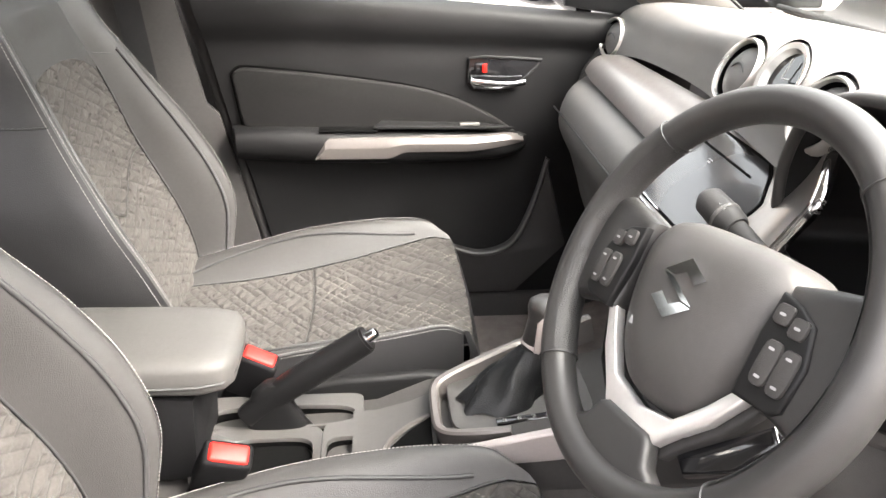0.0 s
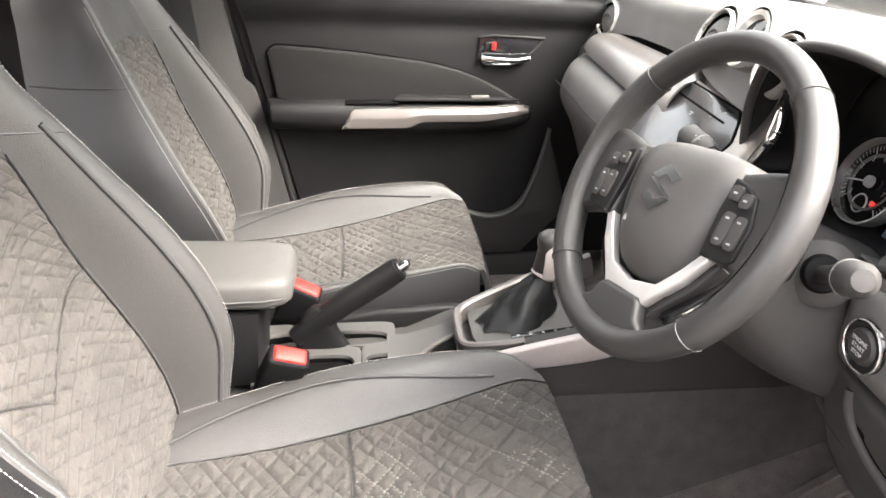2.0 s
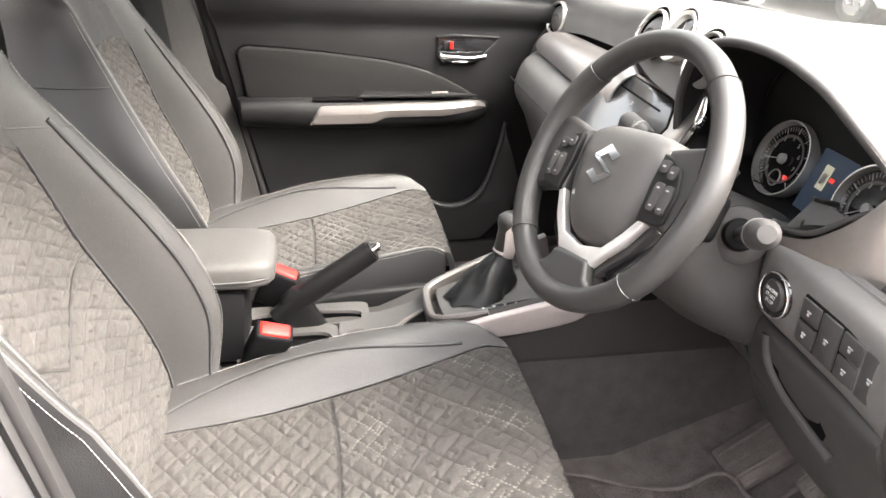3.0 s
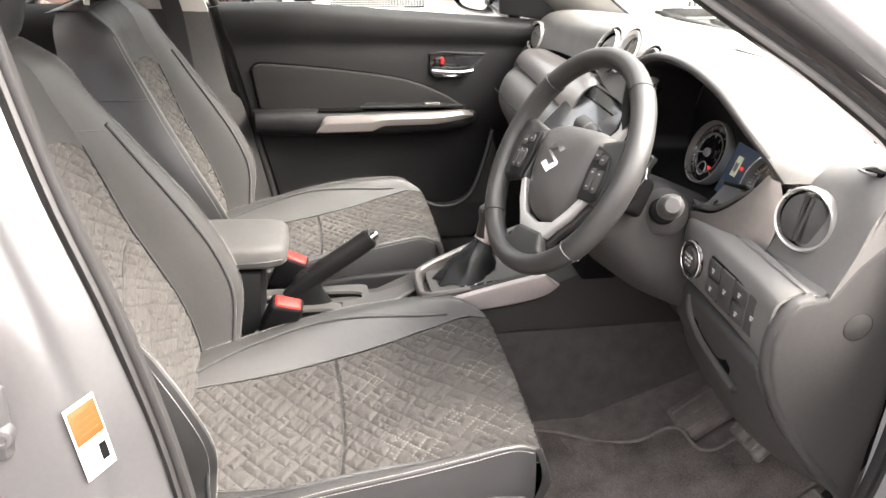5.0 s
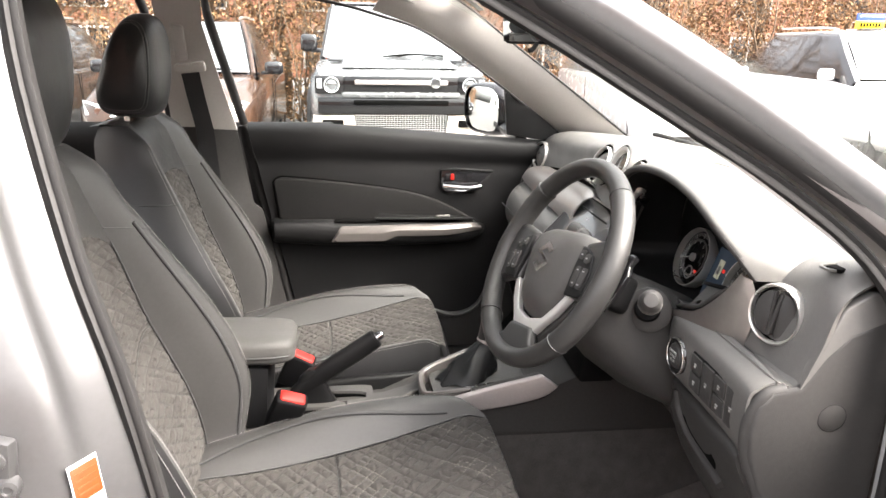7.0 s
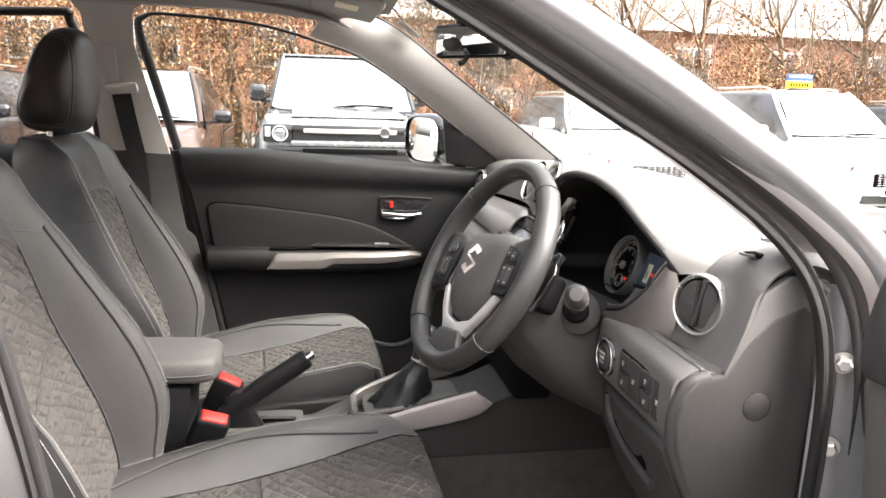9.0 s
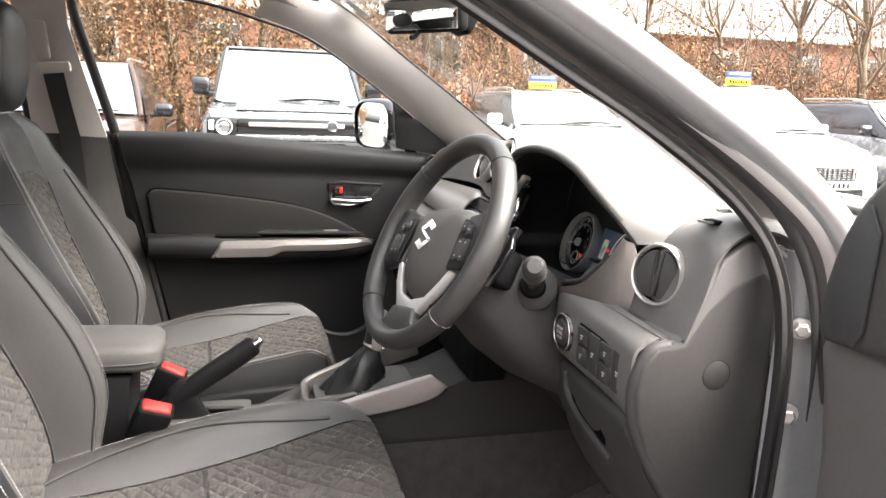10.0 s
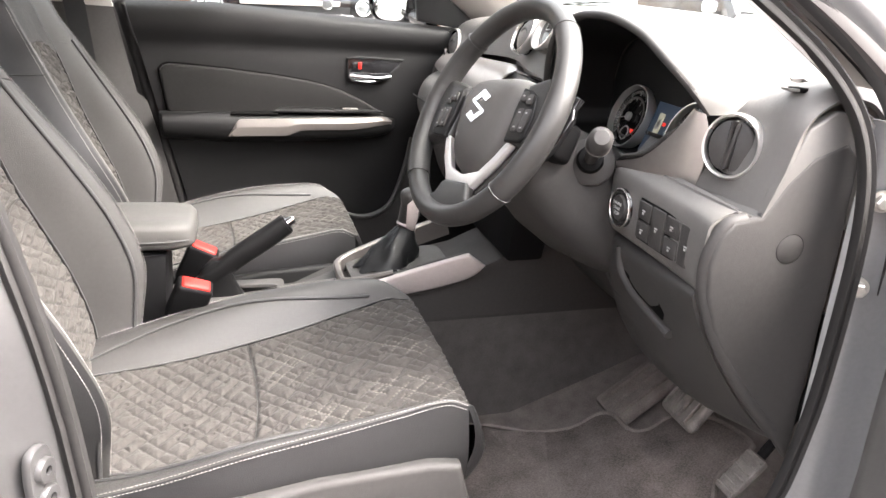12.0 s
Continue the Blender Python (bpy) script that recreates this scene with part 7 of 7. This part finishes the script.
def off_roader(cx, y0):
    car = thing("parked_off_roader", "black boxy off-road car parked facing, with round lamps", "car", (cx, y0 + 2.2, GZ), "parked cars")
    B = GZ
    part("lower_body", loft([(y0 + 0.06, 0.88, B + 0.42, B + 0.95, B + 1.10, 0.84), (y0 + 0.14, 0.95, B + 0.38, B + 1.06, B + 1.165, 0.88), (y0 + 0.5, 0.98, B + 0.35, B + 1.12, B + 1.20, 0.9), (y0 + 1.25, 0.985, B + 0.35, B + 1.16, B + 1.24, 0.9), (y0 + 1.4, 0.985, B + 0.35, B + 1.18, B + 1.25, 0.9), (y0 + 4.6, 0.985, B + 0.35, B + 1.2, B + 1.25, 0.9)], cx), GREYPAINT, car, "dark metallic body and bonnet", 45)
    bon = part("bonnet_panel", slab([(cx - 0.62, y0 + 0.16, B + 1.178), (cx + 0.62, y0 + 0.16, B + 1.178), (cx + 0.6, y0 + 1.25, B + 1.258), (cx - 0.6, y0 + 1.25, B + 1.258)], (0, 0, 0.02), 0.012), GREYPAINT, car, "raised bonnet panel")
    for s in (-1, 1):
        part("bonnet_vent", rbox((cx + s * 0.7, y0 + 0.95, B + 1.245), (0.16, 0.3, 0.02), 0.006, (3, 0, 0)), GLOSS, car)
    ws = [(cx - 0.82, y0 + 1.32, B + 1.25), (cx + 0.82, y0 + 1.32, B + 1.25), (cx + 0.70, y0 + 1.92, B + 1.86), (cx - 0.70, y0 + 1.92, B + 1.86)]
    part("windscreen", slab(ws, (0, 0.02, 0.02), 0.01), CARGLASS, car, "bright reflecting windscreen")
    cab = [[Vector((cx + a, y, z)) for a, z in ((-0.90, B + 1.24), (-0.80, B + 1.84), (-0.7, B + 1.89), (0.7, B + 1.89), (0.80, B + 1.84), (0.90, B + 1.24))] for y in (y0 + 2.0, y0 + 4.5)]
    cab[0] = [Vector((p.x, y0 + 1.36 + (p.z - B - 1.24) * 0.95, p.z)) for p in cab[0]]
    part("cabin", grid(cab, cap=True), BLACKPAINT, car, "", 40)
    part("roof", slab([(cx - 0.74, y0 + 1.92, B + 1.885), (cx + 0.74, y0 + 1.92, B + 1.885), (cx + 0.74, y0 + 4.5, B + 1.91), (cx - 0.74, y0 + 4.5, B + 1.91)], (0, 0, 0.03), 0.015), GREYPAINT, car, "flat roof")
    for s in (-1, 1):
        part("screen_pillar", tube([(cx + s * 0.86, y0 + 1.32, B + 1.25), (cx + s * 0.74, y0 + 1.93, B + 1.88)], 0.03, 8), BLACKPAINT, car)
        m = part("door_mirror", rbox((cx + s * 1.03, y0 + 1.5, B + 1.42), (0.2, 0.12, 0.2), 0.04, None, 3), BLACKPAINT, car, "square black door mirror")
        part("mirror_arm", rbox((cx + s * 0.93, y0 + 1.5, B + 1.33), (0.16, 0.06, 0.05), 0.015), BLACKPAINT, m)
        part("wiper", tube(spline([(cx + s * 0.05 - 0.1, y0 + 1.27, B + 1.27), (cx + s * 0.05 + 0.2, y0 + 1.32, B + 1.30), (cx + s * 0.05 + 0.55, y0 + 1.34, B + 1.29)], 4), 0.011, 6), HOLE, car, "black wiper")
        # lamp unit
        lx = cx + s * 0.75
        lamp = part("headlamp", rbox((lx, y0 + 0.045, B + 1.015), (0.30, 0.06, 0.19), 0.02), GLOSS, car, "round headlamp in a square black unit")
        part("lamp_ring", lathe([(0.068, 0.0), (0.071, 0.02), (0.079, 0.022), (0.084, 0.0)], (lx + s * -0.02, y0 + 0.01, B + 1.015), (0, -1, 0), 28, True), LAMP, lamp, "bright ring light")
        part("lamp_lens", lathe([(0, 0.012), (0.045, 0.01), (0.06, 0.0)], (lx + s * -0.02, y0 + 0.01, B + 1.015), (0, -1, 0), 24), CARGLASS, lamp)
        part("side_lamp", rbox((lx + s * 0.105, y0 + 0.012, B + 1.03), (0.055, 0.01, 0.10), 0.005), LAMP, lamp)
        part("corner_guard", slab([(cx + s * 0.50, y0 - 0.03, B + 0.70), (cx + s * 0.93, y0 + 0.02, B + 0.70), (cx + s * 0.95, y0 + 0.02, B + 0.50), (cx + s * 0.47, y0 - 0.03, B + 0.50)][::s], (0, 0.08, 0), 0.015), BUMPER, car, "grey-beige bumper corner")
        part("fog_slot", rbox((cx + s * 0.72, y0 - 0.012, B + 0.62), (0.22, 0.04, 0.075), 0.01), HOLE, car)
        part("wheel_arch", tube([(cx + s * 0.985, y0 + 0.95 + 0.5 * math.cos(a), B + 0.42 + 0.48 * math.sin(a)) for a in (math.pi * k / 14 for k in range(15))], 0.04, 8), PLASTIC, car)
    part("grille_panel", rbox((cx, y0 + 0.035, B + 1.02), (1.2, 0.06, 0.17), 0.015), GLOSS, car, "gloss black grille panel")
    part("grille_bar", rbox((cx, y0 - 0.004, B + 1.045), (0.98, 0.03, 0.05), 0.012), SATIN, car, "pale grille bar")
    part("badge", lathe([(0, 0.006), (0.05, 0.005), (0.055, 0.0)], (cx + 0.36, y0 - 0.02, B + 1.045), (0, -1, 0), 24), CHROME, car, "plain oval badge")
    part("nose_panel", rbox((cx, y0 + 0.02, B + 0.915), (1.25, 0.09, 0.06), 0.02), GREYPAINT, car)
    part("middle_panel", rbox((cx, y0 + 0.03, B + 0.80), (1.75, 0.08, 0.17), 0.02), GLOSS, car, "gloss black front panel")
    part("middle_slot", rbox((cx, y0 - 0.012, B + 0.84), (1.0, 0.02, 0.045), 0.008), HOLE, car)
    mesh = part("mesh_back", rbox((cx, y0 + 0.02, B + 0.62), (1.0, 0.05, 0.2), 0.01), HOLE, car, "black lower mesh")
    for k in range(9):
        part("mesh_bar", rbox((cx, y0 - 0.008, B + 0.535 + 0.021 * k), (0.98, 0.008, 0.005), 0), GREYPRINT, mesh)
    for k in range(34):
        part("mesh_bar", rbox((cx - 0.48 + 0.029 * k, y0 - 0.01, B + 0.62), (0.005, 0.008, 0.19), 0), GREYPRINT, mesh)
    part("bumper", rbox((cx, y0 + 0.02, B + 0.44), (1.8, 0.14, 0.13), 0.03), BUMPER, car, "grey-beige lower bumper")
    plate_bars(car, (cx, y0 - 0.06, B + 0.47), 0.52)
    wheels(car, cx, (y0 + 0.95, y0 + 3.6), 0.99, 0.39)
    return car


def estate(cx, y0, paint, label, k=1.0, sign=False, name="parked_car", grille=True):
    """A rounded road car facing the viewer."""
    car = thing(name, label, "car", (cx, y0 + 2.1, GZ), "parked cars")
    B = GZ
    part("lower_body", loft([(y0, 0.62, B + 0.35, B + 0.55, B + 0.66, 0.5), (y0 + 0.06, 0.76, B + 0.28, B + 0.64, B + 0.78, 0.6), (y0 + 0.22, 0.86, B + 0.25, B + 0.78, B + 0.90, 0.66), (y0 + 0.6, 0.90, B + 0.25, B + 0.88, B + 0.98, 0.72), (y0 + 1.05, 0.905, B + 0.25, B + 0.96, B + 1.06, 0.76), (y0 + 1.2, 0.91, B + 0.25, B + 0.98, B + 1.07, 0.78), (y0 + 3.9, 0.91, B + 0.25, B + 1.02, B + 1.08, 0.78), (y0 + 4.25, 0.80, B + 0.35, B + 0.98, B + 1.05, 0.7)], cx), paint, car, "", 50)
    top = B + 1.62 * k
    cab = []
    for y, z, hw in ((y0 + 1.08, B + 1.05, 0.80), (y0 + 1.5, B + 1.36 * k, 0.70), (y0 + 1.85, top - 0.03, 0.60), (y0 + 2.3, top, 0.585), (y0 + 3.4, top - 0.02, 0.58), (y0 + 4.0, B + 1.35, 0.62), (y0 + 4.2, B + 1.05, 0.7)):
        cab.append([Vector((cx + a, y, b)) for a, b in ((-0.84, B + 1.03), (-hw - 0.06, z - 0.06), (-hw, z), (0, z + 0.025), (hw, z), (hw + 0.06, z - 0.06), (0.84, B + 1.03))])
    part("glasshouse", grid(cab, cap=True), BLACKPAINT, car, "dark side glass", 50)
    scr = [[Vector((cx + hw * f, y - 0.015 - 0.05 * (1 - f * f), z + 0.012)) for f in span_of(-1, 1, 10)] for y, z, hw in ((y0 + 1.10, B + 1.07, 0.76), (y0 + 1.5, B + 1.365 * k, 0.66), (y0 + 1.82, top - 0.03, 0.575))]
    part("windscreen", thicken(grid(scr), 0.01), CARGLASS, car, "bright reflecting windscreen", 60)
    rf = [[Vector((cx + hw * f, y, z + 0.035 - 0.03 * f * f)) for f in span_of(-1, 1, 10)] for y, z, hw in ((y0 + 1.84, top - 0.02, 0.60), (y0 + 2.3, top, 0.60), (y0 + 3.5, top - 0.02, 0.59))]
    part("roof", thicken(grid(rf), 0.02), paint, car, "", 60)
    for s in (-1, 1):
        part("screen_pillar", tube([(cx + s * 0.80, y0 + 1.08, B + 1.06), (cx + s * 0.71, y0 + 1.5, B + 1.36 * k), (cx + s * 0.60, y0 + 1.86, top)], 0.03, 8), paint, car)
        part("roof_bar", tube(spline([(cx + s * 0.55, y0 + 2.0, top + 0.03), (cx + s * 0.55, y0 + 2.3, top + 0.06), (cx + s * 0.54, y0 + 3.4, top + 0.05)], 4), 0.015, 6), STEEL, car)
        m = part("door_mirror", rbox((cx + s * 1.0, y0 + 1.45, B + 1.12), (0.22, 0.1, 0.15), 0.045, None, 3), BLACKPAINT if paint is not WHITEPAINT else WHITEPAINT, car, "")
        part("mirror_foot", rbox((cx + s * 0.89, y0 + 1.47, B + 1.06), (0.1, 0.06, 0.04), 0.01), BLACKPAINT, m)
        lamp = part("headlamp", slab([(cx + s * 0.42, y0 + 0.055, B + 0.74), (cx + s * 0.80, y0 + 0.16, B + 0.83), (cx + s * 0.84, y0 + 0.30, B + 0.80), (cx + s * 0.78, y0 + 0.14, B + 0.68), (cx + s * 0.45, y0 + 0.02, B + 0.66)][::s], (0, -0.03, 0.015), 0.01), LAMP, car, "clear swept headlamp")
        part("lamp_core", lathe([(0, 0.01), (0.04, 0.008), (0.045, 0)], (cx + s * 0.62, y0 + 0.055, B + 0.735), (0, -1, 0.1), 20), CHROME, lamp)
        part("fog_lamp", lathe([(0, 0.01), (0.035, 0.008), (0.045, 0)], (cx + s * 0.6, y0 + 0.03, B + 0.42), (0, -1, 0), 20), LAMP, car)
        part("door_line", tube([(cx + s * 0.915, y0 + 2.35, B + 0.32), (cx + s * 0.915, y0 + 2.35, B + 0.98)], 0.004, 5), HOLE, car)
        part("wiper", tube(spline([(cx + s * 0.1 - 0.1, y0 + 1.02, B + 1.08), (cx + s * 0.1 + 0.25, y0 + 1.06, B + 1.12), (cx + s * 0.1 + 0.5, y0 + 1.1, B + 1.11)], 4), 0.009, 6), HOLE, car)
    g = part("grille", rbox((cx, y0 + 0.0, B + 0.60), (0.72, 0.05, 0.17), 0.03), HOLE, car, "dark grille")
    for r in range(5):
        for q in range(9):
            part("grille_tooth", rbox((cx - 0.3 + 0.075 * q, y0 - 0.026, B + 0.54 + 0.03 * r), (0.045, 0.01, 0.011), 0.002), CHROME, g)
    part("lower_intake", rbox((cx, y0 + 0.01, B + 0.36), (1.0, 0.06, 0.1), 0.02), HOLE, car)
    plate_bars(car, (cx, y0 - 0.035, B + 0.46), 0.52)
    wheels(car, cx, (y0 + 0.85, y0 + 3.5), 0.91, 0.34)
    if sign:
        sg = thing("roof_sign", "small blue and yellow sales sign on the car roof", "sign", (cx - 0.1, y0 + 2.0, top), "roof signs")
        part("blue_board", rbox((cx - 0.1, y0 + 2.0, top + 0.20), (0.42, 0.02, 0.10), 0.003), SIGN_B, sg)
        part("yellow_board", rbox((cx - 0.1, y0 + 2.0, top + 0.10), (0.42, 0.022, 0.11), 0.003), SIGN_Y, sg)
        part("sign_foot", rbox((cx - 0.1, y0 + 2.0, top + 0.04), (0.3, 0.1, 0.03), 0.004), PLASTIC, sg)
        for q in range(7):
            part("sign_bar", rbox((cx - 0.1 - 0.135 + 0.045 * q, y0 + 1.986, top + 0.10), (0.026, 0.006, 0.05), 0), HOLE, sg)
        part("sign_line", rbox((cx - 0.1, y0 + 1.987, top + 0.215), (0.34, 0.006, 0.02), 0), WHITE, sg)
    return car


off_roader(0.5, 6.35)
estate(-1.95, 6.3, BROWNPAINT, "dark bronze people carrier parked facing, glossy", 1.02)
estate(-4.5, 6.6, BLACKPAINT, "black estate car parked facing, glossy", 1.0)
estate(4.32, 6.9, WHITEPAINT, "white car parked facing, with a roof sign", 0.93, True)
estate(7.2, 6.3, WHITEPAINT, "white sport utility car parked facing, with a roof sign", 1.03, True)
estate(10.2, 6.5, GREYPAINT, "grey car parked facing at the end of the row", 0.95)

# brick building behind the hedge
house = thing("brick_building", "long red-brick building behind the bare trees", "building", (6, 26, GZ))
part("wall", slab([(-24, 26, GZ), (34, 26, GZ), (34, 26, 4.1), (-24, 26, 4.1)], (0, 6, 0), 0), BRICK, house, "red-brick wall")
part("roof", slab([(-24.4, 25.6, 4.1), (-24.4, 25.6, 4.28), (-24.4, 29, 4.8), (-24.4, 32.4, 4.1)], (58.8, 0, 0), 0), material("pale_roof", (0.55, 0.53, 0.50), 0.7, var=0.15, var_scale=1.0), house, "low pale metal roof")
for k in range(14):
    for z in (0.9, 2.85):
        x = -21 + 4.0 * k
        w = part("window", rbox((x, 25.97, z), (1.5, 0.12, 1.35), 0.02), FRAMEW, house, "pale framed window")
        for s in (-1, 1):
            part("pane", rbox((x + s * 0.36, 25.9, z), (0.62, 0.04, 1.2), 0.005), GLOSS, w)
        part("lintel", rbox((x, 25.96, z + 0.75), (1.8, 0.1, 0.16), 0.01), MORTAR, w)
rows_bm = bmesh.new()
for k in range(45):
    z = GZ + 0.3 + 0.09 * k
    vs = [rows_bm.verts.new(p) for p in ((-24, 25.985, z), (34, 25.985, z), (34, 25.985, z + 0.014), (-24, 25.985, z + 0.014))]
    rows_bm.faces.new(vs)
tagged(part("mortar_rest", rows_bm, MORTAR, house, "pale mortar courses"), kind="stuff")
shed = thing("showroom_building", "white rendered showroom building across the car park", "building", (-26, 0, GZ))
part("wall", rbox((-28, -2, 2.4), (4, 34, 5.0), 0.02), RENDER_W, shed, "white rendered wall")
for k in range(6):
    part("window", rbox((-25.95, -14 + 5 * k, 2.2), (0.1, 2.6, 2.2), 0.02), CARGLASS, shed, "large shop window")

# unseen wall, added to keep low light out of the open door side
structure("light_blocking_wall", rbox((0, -9.0, 1.6), (44, 0.3, 3.4), 0.01), BRICK, "unseen plain brick wall, added to block low side light", "wall")

# trees and hedge
rng = random.Random(11)


def limb(bms, a, d, length, r, depth):
    """A crooked branch that forks."""
    pts, p, v = [a.copy()], a.copy(), d.normalized()
    n = 5 if depth > 1 else 4
    for k in range(n):
        v = (v + Vector((rng.uniform(-0.22, 0.22), rng.uniform(-0.22, 0.22), rng.uniform(-0.08, 0.16)))).normalized()
        p = p + v * (length / n)
        pts.append(p.copy())
    bms.append(tube(pts, r, 6 if depth > 1 else 4, False, (0.31, 0.73, 0.4), [1 - 0.75 * k / n for k in range(n + 1)]))
    if depth <= 0:
        return
    for k in range(4 if depth > 1 else 3):
        q = pts[rng.randint(1 if depth < 3 else 2, n)]
        w = (v + Vector((rng.uniform(-1, 1), rng.uniform(-0.7, 0.7), rng.uniform(-0.1, 0.9)))).normalized()
        limb(bms, q, w, length * rng.uniform(0.42, 0.65), r * 0.36, depth - 1)


def leaves(bm, c, spread, n, size):
    for _ in range(n):
        p = c + Vector((rng.gauss(0, spread[0]), rng.gauss(0, spread[1]), rng.gauss(0, spread[2])))
        if p.z < GZ:
            continue
        a = Vector((rng.uniform(-1, 1), rng.uniform(-1, 1), rng.uniform(-1, 1))).normalized() * size * rng.uniform(0.6, 1.2)
        b = a.cross(Vector((rng.uniform(-1, 1), rng.uniform(-1, 1), rng.uniform(-1, 1)))).normalized() * size * 0.55
        vs = [bm.verts.new(q) for q in (p - a, p - b, p + a, p + b)]
        bm.faces.new(vs)


def tree(x, y, h, leafy):
    t = thing("tree", "bare winter tree with some dry brown leaves" if leafy else "bare winter tree with many thin twigs", "tree", (x, y, GZ), "trees behind the cars")
    trunk = [Vector((x, y, GZ - 0.1))]
    for k in range(6):
        trunk.append(trunk[-1] + Vector((rng.uniform(-0.12, 0.12), rng.uniform(-0.1, 0.1), h * 0.62 / 6)))
    r = rng.uniform(0.09, 0.15)
    part("trunk", tube(trunk, r, 10, False, (0.2, 0.9, 0.1), [1 - 0.6 * k / 6 for k in range(7)]), BARK, t, "", 80)
    bms = []
    for k in range(14):
        q = trunk[rng.randint(2, 6)]
        limb(bms, q, Vector((rng.uniform(-1, 1), rng.uniform(-0.8, 0.6), rng.uniform(0.2, 1.1))), h * rng.uniform(0.22, 0.4), r * 0.30, 2)
    part("crown", merge(*bms), BARK, t, "", 80)
    if leafy:
        bm = bmesh.new()
        for k in range(34):
            q = Vector((x + rng.gauss(0, 0.75), y + rng.gauss(0, 0.6), rng.uniform(0.2, h * 0.75)))
            leaves(bm, q, (0.22, 0.22, 0.2), 40, 0.036)
        part("dry_leaves", bm, LEAF, t, "brown dry leaves", 10)
    return t


for k, x in enumerate((-7.5, -5.6, -4.1, -2.7, -1.2, 0.3, 1.9, 3.3, 5.0, 6.4, 8.1, 9.6, 11.2, 12.9, 14.6, 17.0, 19.0)):
    tree(x + rng.uniform(-0.4, 0.4), 12.6 + rng.uniform(-0.8, 1.6), rng.uniform(4.2, 6.5), k % 4 != 3)
hedge = bmesh.new()
for k in range(1500):
    x = rng.uniform(-11, 20)
    top = 3.8 + 0.5 * math.sin(x * 0.9) + 0.3 * math.sin(x * 2.3)
    z = rng.uniform(GZ, max(0.6, top if x < 5 else top * 0.56))
    leaves(hedge, Vector((x, 12.0 + rng.gauss(0, 0.35), z)), (0.26, 0.2, 0.22), 80, 0.036)
solo("beech_hedge", hedge, LEAF, "tall hedge of dry copper-brown beech leaves", "hedge", "", "stuff", 10)
twigs = []
for k in range(300):
    x = rng.uniform(-11, 20)
    limb(twigs, Vector((x, 12.1 + rng.gauss(0, 0.3), GZ)), Vector((rng.uniform(-0.25, 0.25), 0, 1)), rng.uniform(1.8, 4.2), rng.uniform(0.012, 0.03), 1)
solo("hedge_stems", merge(*twigs), BARK, "thin bare upright stems in the hedge", "hedge", "", "stuff", 80)
post = thing("fence_post", "tall concrete fence post with a cranked top", "post", (14.3, 11.0, GZ))
part("shaft", rbox((14.3, 11.0, 1.3), (0.14, 0.14, 2.8), 0.02), CONC, post)
part("crank", rbox((14.45, 11.0, 2.85), (0.13, 0.13, 0.55), 0.02, (0, 38, 0)), CONC, post)
